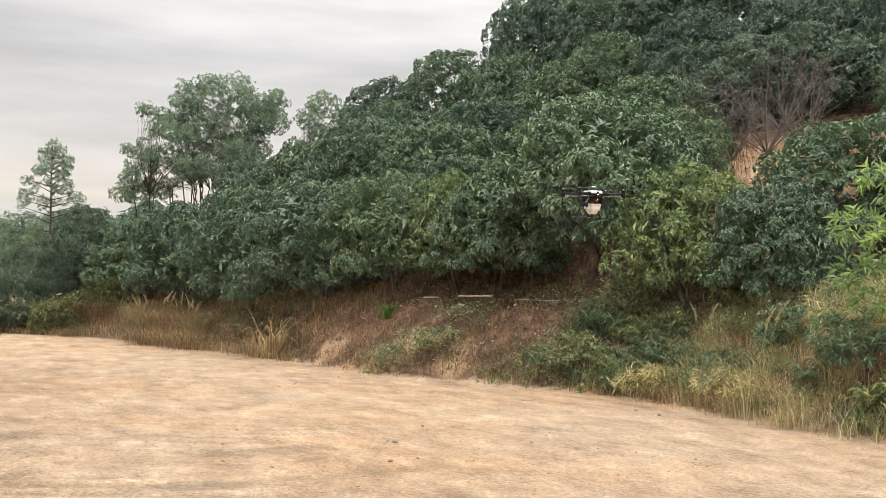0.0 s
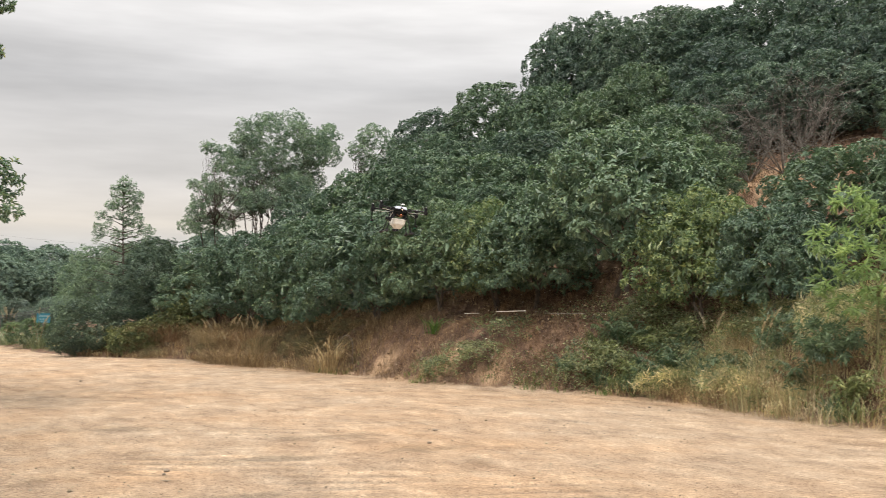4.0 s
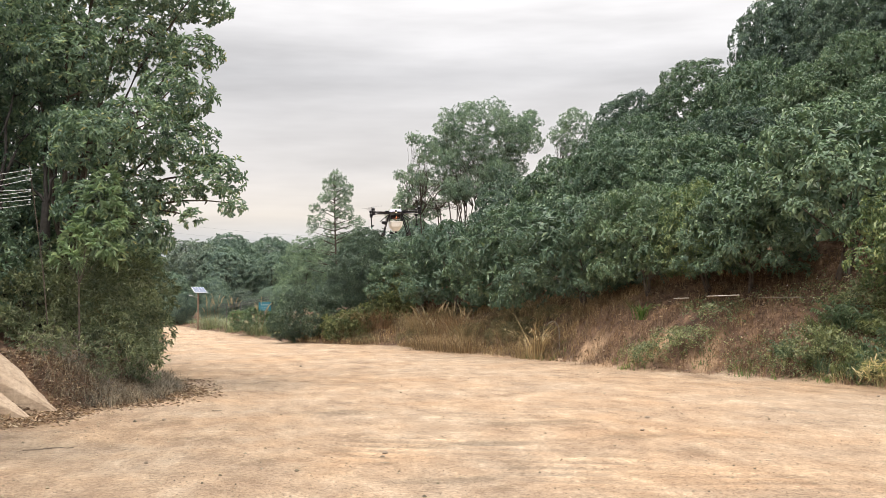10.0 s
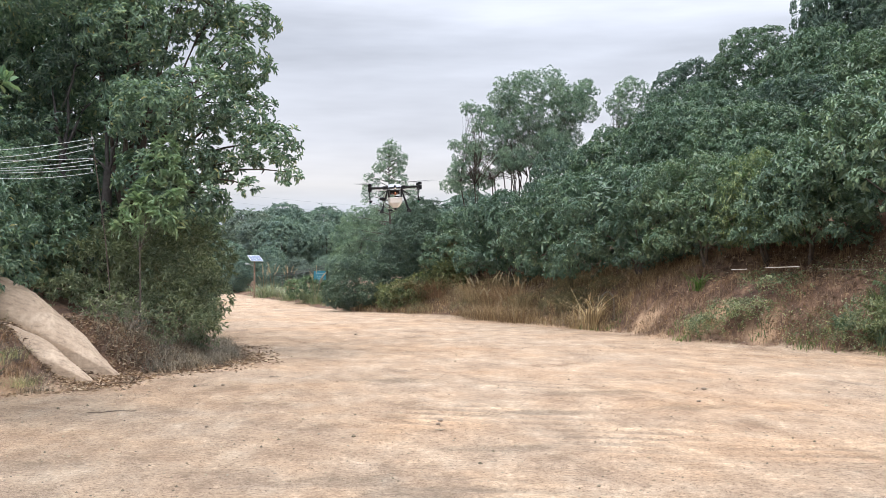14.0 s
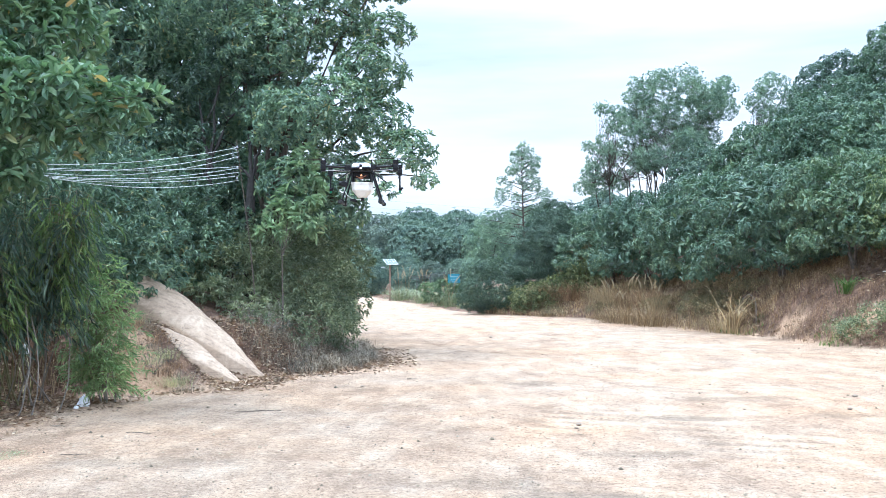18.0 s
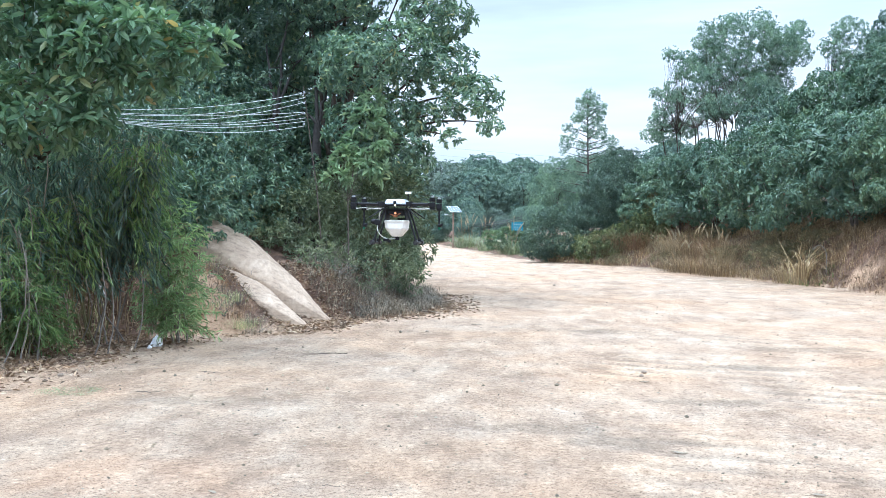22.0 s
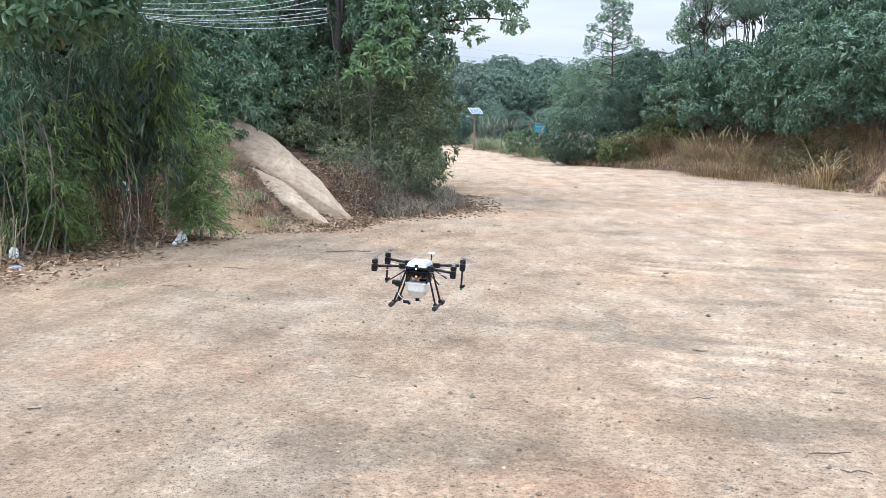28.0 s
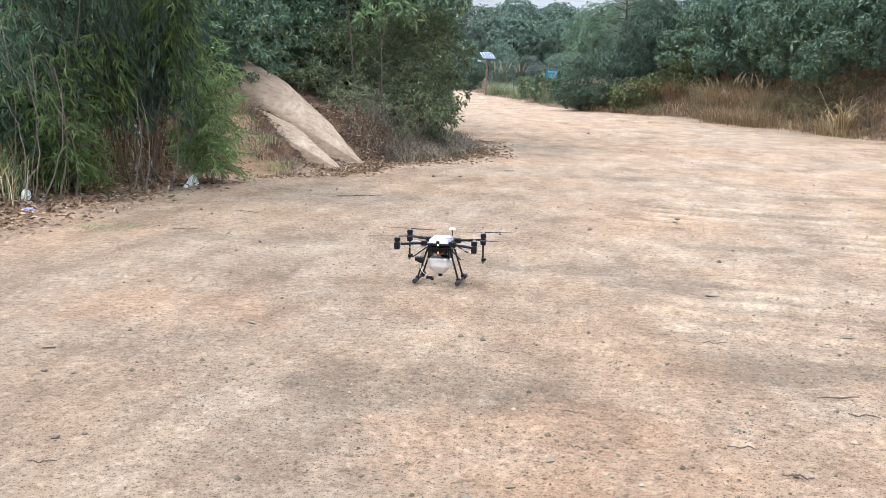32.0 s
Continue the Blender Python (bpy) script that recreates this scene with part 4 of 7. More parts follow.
# dark bushes filling the back of the verge
for i, (x, y, q) in enumerate(((-6.3, 18.47, 1.2), (-5.81, 19.67, 1.2), (-6.94, 17.17, 1.2), (-7.35, 15.9, 1.2), (-5.45, 21.84, 1.3), (-7.31, 20.76, 1.6), (-8.16, 19.37, 1.5), (-6.67, 23.07, 1.7))):
    shrub("shrub", "dark leafy shrub at the back of the verge", (x, y), [(x, y, gz(x, y) + 0.8 * q, q, 0.9), (x + 0.6, y - 0.5, gz(x, y) + 0.5 * q, 0.7 * q, 0.9), (x - 0.8, y + 0.2, gz(x, y) + 1.3 * q, 0.8 * q, 0.9), (x + 0.4, y + 0.3, gz(x, y) + 1.7 * q, 0.6 * q, 0.9)], LEAF_LONG if i % 2 else LEAF_ORCHARD, 17, 8, 0.14, 0.05, 140 + i)


def loosened(lobes, seed, n=4, k=0.58):
    """Breaks every lobe of a crown into smaller ones."""
    r = np.random.default_rng(seed)
    return [(x + q * d[0] * 0.7, y + q * d[1] * 0.7, z + q * fl * d[2] * 0.7, q * k * s, fl) for x, y, z, q, fl in lobes for d, s in zip(unit(r.normal(0, 1, (n, 3))), r.uniform(0.75, 1.15, n))]


# tall slender trees behind the orchard
TALL = "tall slender tree with a thin airy crown on a bare trunk"
slender = [
    (12.87, 50.41, [(12.9, 50.4, 11.04, 1.92, 0.75), (11.4, 49.74, 10.05, 1.39, 0.8), (14.31, 50.02, 10.58, 1.51, 0.8), (12.91, 49.89, 9.43, 1.8, 0.7), (11.78, 50.16, 8.56, 1.05, 0.7), (13.33, 49.26, 8.11, 1.28, 0.7)]),
    (14.09, 52.16, [(15.15, 51.87, 10.46, 1.45, 0.8), (14.14, 51.11, 9.1, 1.39, 0.8), (15.74, 51.69, 11.52, 0.84, 0.8)]),
]
slender += [
    (11.38, 49.74, [(10.55, 49.92, 9.27, 1.2, 0.8), (11.26, 49.77, 10.86, 1.14, 0.8), (9.99, 50.03, 8.12, 0.97, 0.8), (11.11, 49.8, 7.83, 0.85, 0.8)]),
    (10.56, 48.9, [(9.39, 49.13, 7.57, 0.73, 0.8), (8.93, 48.2, 6.22, 0.95, 0.8), (10.07, 49, 6.59, 0.78, 0.8), (11.16, 48.76, 7.29, 0.73, 0.8)]),
    (18.69, 52.83, [(18.71, 52.82, 11.84, 1.06, 0.8), (19.6, 52.5, 11.3, 0.8, 0.8), (17.9, 52.6, 11.0, 0.8, 0.8), (18.7, 52.4, 10.3, 1.0, 0.8)]),
]
slender += [
    (11.9, 49.2, [(10.9, 48.6, 8.9, 0.9, 0.8), (11.8, 48.4, 7.6, 0.9, 0.8), (12.9, 48.3, 8.4, 0.9, 0.8), (10.6, 48.5, 7.2, 0.7, 0.8), (13.7, 48.5, 7.5, 0.7, 0.8)]),
    (9.4, 48.3, [(8.07, 46.57, 6.93, 0.62, 0.9), (7.72, 46.71, 6.02, 0.55, 0.8), (8.6, 46.36, 7.84, 0.6, 0.9), (9.16, 46.14, 9.0, 0.7, 0.9), (8.6, 46.36, 9.5, 0.5, 0.8), (10.1, 45.8, 7.4, 0.42, 0.8), (7.95, 46.6, 7.8, 0.4, 0.8)]),
]
for i, (bx, by, lobes) in enumerate(slender):
    lobed_tree("slender_tree", TALL, (bx, by), [(x, y, z, 0.55 * q, fl) for x, y, z, q, fl in lobes] + loosened(lobes, 60 + i, 13, 0.32), LEAF_TALL, BARK, 24.0, 9, 0.10, 0.040, 0.034, 3.8, 0.2, 0.5, (6, 3, 4, 3, 1, 4, 3)[i], "slender trees behind the orchard", -0.9, seed=50 + i, lean=0.9)


def tiered_tree(name, label, x, y, top, sprays, leaf, seed):
    """A straight stem with loose feathery sprays, widest a third of the way up."""
    r = np.random.default_rng(seed)
    bz = gz(x, y) - 0.05
    H = top - bz
    lobes = []
    for i in range(sprays):
        u = 0.28 + 0.68 * (i / (sprays - 1)) ** 0.9
        w = 0.42 * H * (1.02 - u) ** 0.8 * r.uniform(0.45, 1.1)
        a = 2.4 * i + r.uniform(-0.4, 0.4)
        q = r.uniform(0.18, 0.42)
        lobes.append((w * math.cos(a), w * math.sin(a), u * H + r.uniform(-0.1, 0.1), q, q, q * 0.6))
    lobes.append((0, 0, H * 0.97, 0.22, 0.22, 0.3))
    c = crown_mesh("crown", r, lobes, 30, 8, 0.11, 0.036, leaf, 0.15, 0.5, -1.0)
    tt = np.linspace(0, 1, 9)[:, None]
    parts = [tube(np.concatenate([0.05 * np.sin(tt * 5), 0.04 * np.cos(tt * 4), -0.2 + (H + 0.1) * tt], 1), 0.09 * (1.05 - tt[:, 0]), 7)]
    for L in lobes[:-1]:
        t4 = np.linspace(0, 1, 4)[:, None]
        parts.append(tube(np.array([0, 0, L[2] - 0.35]) * (1 - t4) + np.array(L[:3]) * t4, 0.03 * (1 - 0.8 * t4[:, 0]), 4))
    make_tree(name, label, c, mesh_np("trunk", *join(parts), BARK, True), pose(x, y, bz), "tree")


tiered_tree("tiered_tree", "slim tree with loose feathery sprays beyond the bend", 5.83, 55.71, 9.21, 64, LEAF_TALL, 71)
lobed_tree("round_tree", "dense round dark green tree beyond the bend", (6.66, 49.57), [(6.66, 49.57, 4.36, 1.17, 1.0), (5.87, 48.66, 3.36, 1.12, 0.9), (7.39, 49.47, 3.94, 0.73, 1.0), (6.93, 48.52, 2.81, 1.17, 0.9), (5.6, 48.69, 2.28, 1.06, 0.9)], LEAF_DEEP, BARK, 95, 8, 0.095, 0.045, 0.1, 1.0, 0.1, 0.2, seed=72)
lobed_tree("leafy_tree", "fresh green leafy tree beyond the bend", (4.12, 57.86), [(4.17, 57.86, 4.74, 0.84, 1.0), (3.49, 57.9, 3.79, 0.91, 0.9), (4.5, 56.83, 3.45, 1.1, 0.9), (5.04, 57.79, 4.91, 0.65, 1.0), (3.6, 56.89, 2.36, 1.1, 0.8)], LEAF_TALL, BARK, 30, 8, 0.13, 0.055, 0.1, 1.2, 0.1, 0.35, seed=73)
shrub("shrub", "dense rounded shrub at the road's far edge", (3.51, 48.88), [(3.58, 48.56, 1.3, 1.25, 0.9), (2.75, 48.3, 0.9, 0.8, 0.9), (4.45, 48.3, 1.0, 0.85, 0.9), (3.5, 48.5, 1.95, 0.8, 0.85)], LEAF_DEEP, 70, 8, 0.11, 0.05, 74)
shrub("shrub", "low green shrub at the road's far edge", (5.64, 46.67), [(5.05, 47.0, 0.75, 0.7, 0.8), (5.9, 46.9, 0.95, 0.75, 0.8), (6.8, 46.8, 1.3, 0.8, 0.8), (7.64, 45.9, 1.9, 0.8, 0.9)], LEAF_CREEP, 34, 8, 0.18, 0.06, 75)
shrub("shrub", "olive thicket at the foot of the slope", (8.09, 47.33), [(7.99, 48.36, 3.08, 0.71, 0.9), (8.36, 47.29, 2.52, 0.97, 0.9), (7.31, 47.46, 2.26, 0.8, 0.9)], LEAF_BROWN, 20, 8, 0.18, 0.06, 76)


shrub("shrub", "broad-leaved bright weeds beside the road sign", (1.24, 57), [(0.76, 57, 0.91, 0.64, 0.8), (1.73, 57.48, 1.06, 0.7, 0.8), (2.51, 56.95, 0.82, 0.57, 0.8)], LEAF_BRIGHT, 16, 8, 0.24, 0.08, 77)


# ---- bushes and saplings on the near bank ----
def bank_bushes():
    r = np.random.default_rng(61)
    kinds = []
    for k, (leaf, ln, wd, dens, lab) in enumerate(((LEAF_CREEP, 0.085, 0.045, 34, "dark creeping bush with small leaves on the bank"), (LEAF_BRIGHT, 0.17, 0.045, 20, "leafy green weeds heaped on the bank"), (LEAF_OLIVE, 0.12, 0.04, 24, "dusty olive bush on the bank"), (GRASS_MIX, 0.24, 0.016, 30, "half-dry tangled weeds on the bank"), (LEAF_BROWN, 0.16, 0.018, 34, "tangled brown dead brush on the bank"), (LEAF_DEEP, 0.13, 0.045, 24, "undergrowth under the orchard trees, dark leaf colour standing for shade"))):
        for j in range(2):
            L = [(0, 0, 0.22, 0.8, 0.8, 0.42)] + [(r.uniform(-0.75, 0.75), r.uniform(-0.75, 0.75), r.uniform(0.15, 0.42), q, q, q * 0.8) for q in r.uniform(0.3, 0.5, 6)]
            c, o = shell_points(r, L, dens * 0.8, 0.3, -0.4)
            st = [tube(np.array([[r.uniform(-0.1, 0.1), r.uniform(-0.1, 0.1), -0.1], [x * 0.5, y * 0.5, z * 0.6], [x, y, z]]), [0.012, 0.009, 0.004], 5) for x, y, z, *_ in L]
            kinds.append((mesh_np("foliage", *rosettes(r, c, o, 7, ln, wd, 0.1, 1.0, 0.05), leaf), mesh_np("stem", *join(st), STEM, True), lab, k))
    # undergrowth in dark leaf green, a painted stand-in for shade below the crowns
    for n in range(18):
        y = r.uniform(27.0, 44.0)
        d = r.uniform(2.4, 4.8)
        x = float(np.interp(y, BANK_Y, BANK_X)) + d / 0.95
        me, stm, lab, k = kinds[10 + n % 2]
        q = r.uniform(0.8, 1.35)
        t = thing("bank_bush", "undergrowth under the orchard trees, dark leaf colour standing for shade", "shrub", pose(x, y, gz(x, y) - 0.04, 0, 0, 53 * n) @ Matrix.Diagonal((q, q, q * r.uniform(0.8, 1.2), 1)), "undergrowth below the orchard")
        part("foliage", me, None, t)
        part("stem", stm, None, t)
    for n in range(16):
        y = r.uniform(31.0, 47.0)
        x = float(np.interp(y, BANK_Y, BANK_X)) + r.uniform(0.5, 2.8)
        me, stm, lab, k = kinds[8 + n % 2]
        q = r.uniform(0.6, 1.1)
        t = thing("bank_bush", lab, "shrub", pose(x, y, gz(x, y) - 0.04, 0, 0, 53 * n) @ Matrix.Diagonal((q, q, q * r.uniform(0.7, 1.1), 1)), "brown brush on the far bank")
        part("foliage", me, None, t)
        part("stem", stm, None, t)
    n = 0
    while n < 46:
        y = r.uniform(10.5, 26.5)
        d = r.uniform(0.35, 4.6)
        x = float(np.interp(y, BANK_Y, BANK_X)) + d / 0.95
        if 22.5 < y and (d > 2.6 or r.random() < 0.35):
            continue
        want = 0 if 19.5 < y else (3 if r.random() < 0.42 else (1 if r.random() < 0.5 else 2))
        me, stm, lab, k = kinds[want * 2 + n % 2]
        q = r.uniform(0.5, 1.0)
        t = thing("bank_bush", lab, "shrub", pose(x, y, gz(x, y) - 0.04, 0, 0, 61 * n) @ Matrix.Diagonal((q, q, q * r.uniform(0.8, 1.25), 1)), "bushes on the near bank")
        part("foliage", me, None, t)
        part("stem", stm, None, t)
        n += 1


bank_bushes()


def fern_clumps():
    """Clumps of arching shoots with long drooping leaves."""
    kinds = []
    for seed in (71, 72):
        r = np.random.default_rng(seed)
        base, axis, up, size, stems = [], [], [], [], []
        for i in range(26):
            a, tall, reach = 2.4 * i + r.uniform(-0.5, 0.5), r.uniform(0.45, 0.95), r.uniform(0.15, 0.75)
            d = np.array([math.cos(a), math.sin(a), 0])
            t = np.linspace(0, 1, 13)[:, None]
            p = np.array([r.uniform(-0.28, 0.28), r.uniform(-0.28, 0.28), -0.05]) + d * reach * t ** 1.6 + np.array([0, 0, tall]) * (1.25 * t - 0.42 * t ** 2.5)
            stems.append(tube(p[::4], 0.006 * (1.1 - t[::4, 0]), 4))
            sd = np.array([-d[1], d[0], 0])
            for j in range(3, 13):
                for w in (-1, 1):
                    base.append(p[j])
                    axis.append(sd * w * r.uniform(0.6, 1.1) + d * r.uniform(0.2, 0.9) + np.array([0, 0, r.uniform(-0.5, 0.15)]))
                    up.append(np.array([0, 0, 1.0]) + d * 0.25 + r.normal(0, 0.15, 3))
                    size.append(r.uniform(0.7, 1.15) * (1.1 - 0.35 * j / 12))
        size = np.array(size)
        v, f = leaf_cloud(np.array(base), np.array(axis), np.array(up), 0.21 * size, 0.052 * size, 0.18, 0.3)
        kinds.append((v, f, join(stems)))
    patterns = [(mesh_np("foliage", v, f, leaf), mesh_np("stem", *st, STEM, True)) for v, f, st in kinds for leaf in (LEAF_BRIGHT, LEAF_OLIVE)]
    for n, (x, y, q, w) in enumerate((
        (14.62, 19.78, 1.0, 0), (14.17, 19.87, 0.85, 2), (14.74, 19.21, 0.9, 0), (14.64, 22.15, 0.9, 2), (15.27, 20.02, 0.9, 1), (13.69, 21.67, 0.7, 1), (14.11, 20.61, 0.75, 3),
        (14.87, 21.45, 0.85, 0), (14.13, 21.9, 0.75, 3), (14.97, 20.61, 0.9, 3), (13.46, 22.67, 0.65, 2), (14.75, 17.2, 0.75, 2), (14.16, 15.03, 0.85, 0), (14.08, 13.75, 0.85, 1), (14.98, 16.83, 0.8, 0), (14.44, 14.79, 0.9, 2), (14.81, 21.15, 0.65, 3), (15.09, 19.68, 0.7, 0),
    )):
        fol, stm = patterns[w]
        t = thing("fern_clump", "leafy clump of arching long-leaved weeds on the bank", "weed", pose(x, y, gz(x, y) - 0.03, 0, 0, 67 * n) @ Matrix.Diagonal((q, q, q, 1)), "leafy weeds on the near bank")
        part("foliage", fol, None, t)
        part("stem", stm, None, t)


fern_clumps()
shrub("shrub", "leafy bright green bush at the top of the near bank", (14.45, 14.65), [(13.64, 14.14, 1.55, 0.26, 0.9), (14.06, 13.97, 1.6, 0.28, 0.9), (14.03, 13.69, 1.35, 0.26, 0.9), (13.6, 13.89, 1.3, 0.24, 0.8)], LEAF_BRIGHT, 30, 8, 0.16, 0.04, 160)
# a young tree with long bright leaves at the bank's edge
lobed_tree("young_tree", "young tree with long bright green leaves on the bank", (14.57, 13.67), [
    (14.12, 13.66, 3.94, 0.3, 0.9), (14.57, 13.46, 3.56, 0.36, 0.9), (13.72, 13.79, 3.25, 0.3, 0.8), (14.03, 13.46, 2.87, 0.37, 0.8), (14.92, 13.36, 2.99, 0.35, 0.9), (13.69, 13.82, 2.53, 0.27, 0.8), (14.54, 13.33, 2.31, 0.35, 0.8), (13.9, 13.6, 2.06, 0.24, 0.7), (15.28, 13.24, 3.59, 0.36, 0.9), (15.35, 13.15, 2.52, 0.36, 0.8)], LEAF_LIME, STEM, 20, 8, 0.20, 0.042, 0.03, 1.25, 0.0, 0.3, seed=97, lift=1.0)


TWIG = noisy_mat("bare_twig", (0.09, 0.08, 0.07), (0.19, 0.17, 0.145), 5, 0.9, 0, 0)


def hooked_stalk(x, y, high, reach):
    """A dead stalk that rises from the bank and nods over."""
    t = np.linspace(0, 1, 16)[:, None]
    p = np.concatenate([-reach * np.clip(t - 0.35, 0, 1) ** 1.3, 0 * t, high * np.sin(t * 2.15) / math.sin(1.57)], 1)
    ob = new("bent_stalk", mesh_np("bent_stalk", *tube(p, 0.016 * (1.1 - 0.6 * t[:, 0]), 6), BARK_PALE, True))
    ob.location = (x, y, gz(x, y) - 0.03)
    tagged(ob, "pale dead stalk nodding over on the bank", "stalk")


hooked_stalk(10.55, 31.3, 0.95, 0.75)


# leafless bushes on the upper slope
def bare_bush(x, y, h, seed, label="leafless grey-brown bush on the upper slope", group="bare bushes on the slope", wood=None):
    r = np.random.default_rng(seed)
    boughs = []
    for i in range(16):
        parts = []
        boughs.append(parts)
        a, e = r.uniform(0, 6.28), r.uniform(0.5, 1.3)
        tip = np.array([math.cos(a) * math.cos(e), math.sin(a) * math.cos(e), math.sin(e)]) * h * r.uniform(0.7, 1.1)
        tt = np.linspace(0, 1, 6)[:, None]
        p = tip * tt + r.normal(0, 0.05, (6, 3)) * tt
        parts.append(tube(p, 0.008 * h * (1.05 - tt[:, 0]), 5))
        for j in range(9):
            q0 = p[r.integers(2, 6)]
            u = unit(tip / h + r.normal(0, 0.7, 3)) * h * r.uniform(0.2, 0.45)
            t3 = np.linspace(0, 1, 4)[:, None]
            parts.append(tube(q0 + u * t3 + r.normal(0, 0.03, (4, 3)) * t3, 0.003 * h * (1.05 - 0.8 * t3[:, 0]), 4))
    t = thing("bare_bush", label, "shrub", pose(x, y, gz(x, y) - 0.05), group)
    for bough in boughs:
        part("branch", mesh_np("branch", *join(bough), wood or TWIG, True), None, t)


for i, (x, y, h) in enumerate(((21.61, 27.4, 2.0), (22.38, 26.1, 2.4), (23.5, 25.77, 3.0), (23.89, 24.69, 2.8), (23.27, 27.98, 2.6), (24.92, 26.49, 2.8), (16.73, 28.93, 1.8))):
    bare_bush(x, y, h, 500 + i)


for i, (x, y, h) in enumerate(((-6.09, 16.63, 1.3), (-6.42, 16.25, 1.1), (-4.9, 16.56, 0.7), (-4.31, 16.69, 0.5), (-4.23, 17.34, 0.5))):
    bare_bush(x, y, h, 520 + i, "twiggy grey dead shrub among the verge saplings" if i < 2 else "low dry twiggy weed on the clay beside the granite", "dead shrubs on the verge")


for i, (x, y, h) in enumerate(((-3.35, 20.0, 0.55), (-2.9, 20.2, 0.6), (-2.2, 20.6, 0.45))):
    bare_bush(x, y, h, 540 + i, "tangle of pale dead twigs under the thicket", "dead shrubs on the verge", BARK_PALE)


def leaning_stem(x, y, top, seed):
    """A long bare stalk leaning out of the thicket."""
    r = np.random.default_rng(seed)
    z = gz(x, y)
    tt = np.linspace(0, 1, 9)[:, None]
    e = np.array([top[0] - x, top[1] - y, top[2] - z])
    p = e * tt + np.array([0.1, 0.05, 0.0]) * np.sin(tt * 3.1) + r.normal(0, 0.008, (9, 3)) * (tt > 0) - np.array([0, 0, 0.04]) * (1 - tt)
    ob = new("bare_stalk", mesh_np("bare_stalk", *tube(p, 0.010 * (1.1 - 0.6 * tt[:, 0]), 6), BARK_PALE, True))
    ob.location = (x, y, z)
    tagged(ob, "long pale bare stalk leaning out of the thicket", "stalk", "bare stalks in the verge thicket")


leaning_stem(-7.01, 14.95, (-5.17, 11.85, 2.65), 1)
leaning_stem(-6.96, 14.93, (-5.3, 11.57, 2.07), 2)
leaning_stem(-7.01, 14.77, (-5.48, 11.49, 1.84), 3)
leaning_stem(-5.85, 14.48, (-5.27, 13.2, 1.07), 4)
leaning_stem(-6.01, 14.04, (-5.37, 12.73, 0.92), 5)
for i, (x, y, dx, dy, top) in enumerate(((-6.35, 12.7, 0.25, -0.3, 1.9), (-6.2, 12.55, 0.1, -0.25, 1.6), (-6.1, 12.6, 0.4, -0.2, 1.45), (-5.95, 12.75, 0.15, -0.3, 1.7), (-6.5, 12.6, 0.05, -0.2, 2.1), (-5.8, 12.95, -0.1, -0.35, 1.3), (-5.35, 13.7, 0.12, -0.1, 1.5), (-5.2, 13.8, 0.02, -0.12, 1.35), (-6.28, 12.45, -0.12, -0.1, 1.25), (-5.02, 14.35, 0.1, -0.1, 1.2))):
    leaning_stem(x, y, (x + dx, y + dy, gz(x, y) + top), 20 + i)


# more trees and bushes closing the back of the verge
lobed_tree("roadside_tree", "dark bushy tree crowding the back of the verge", (-8.65, 18.07), [
    (-8.62, 18.08, 2.92, 1.01, 0.9), (-9.23, 17.22, 2.47, 1.12, 0.9), (-8.04, 18.89, 2.36, 0.89, 0.9), (-8.31, 17.13, 1.91, 0.85, 0.9), (-8.94, 16.24, 1.51, 0.8, 0.9), (-8.49, 19.24, 3.43, 1.06, 0.9), (-9.9, 17.42, 3.43, 1.34, 0.9), (-7.35, 19.7, 2.84, 0.94, 0.9)],
    LEAF_DARK, BARK, 17.0, 9, 0.2, 0.065, 0.12, 1.2, 0.2, 0.4, seed=5)
feathery("feathery green sapling at the edge of the leaf litter", (-6.48, 13.03), [
    (-6.42, 12.93, 2.6), (-6.18, 13.04, 2.32), (-6.52, 12.65, 2.15), (-6.09, 13.31, 1.96), (-6.67, 12.35, 1.93), (-6.77, 12.3, 2.34)], LEAF_LONG, 24, 0.23, 0.024, 24, 0.35, 0.9)
lobed_tree("roadside_tree", "dark tree closing the back of the verge", (-6.21, 30.38), [
    (-8.14, 29.92, 5.03, 2.08, 0.9), (-6.22, 30.38, 6.1, 2.08, 0.9), (-4.56, 30.67, 5.11, 1.56, 0.9), (-9.97, 29.37, 5.8, 2.25, 0.9), (-11.69, 28.72, 6.52, 2.42, 0.9), (-8.16, 29.92, 8.06, 2.42, 0.9), (-5.74, 30.47, 8.86, 2.25, 0.9), (-3, 28.85, 3.3, 1.13, 0.9), (-9.72, 27.33, 3.53, 1.78, 0.9), (-5.81, 28.42, 3.28, 1.62, 0.9), (-10.87, 29.05, 9.2, 2.6, 0.9), (-3.89, 30.76, 7.02, 1.21, 0.9)],
    LEAF_DARK, BARK, 8.0, 8, 0.3, 0.12, 0.2, 2.0, 0.2, 0.4, seed=6)


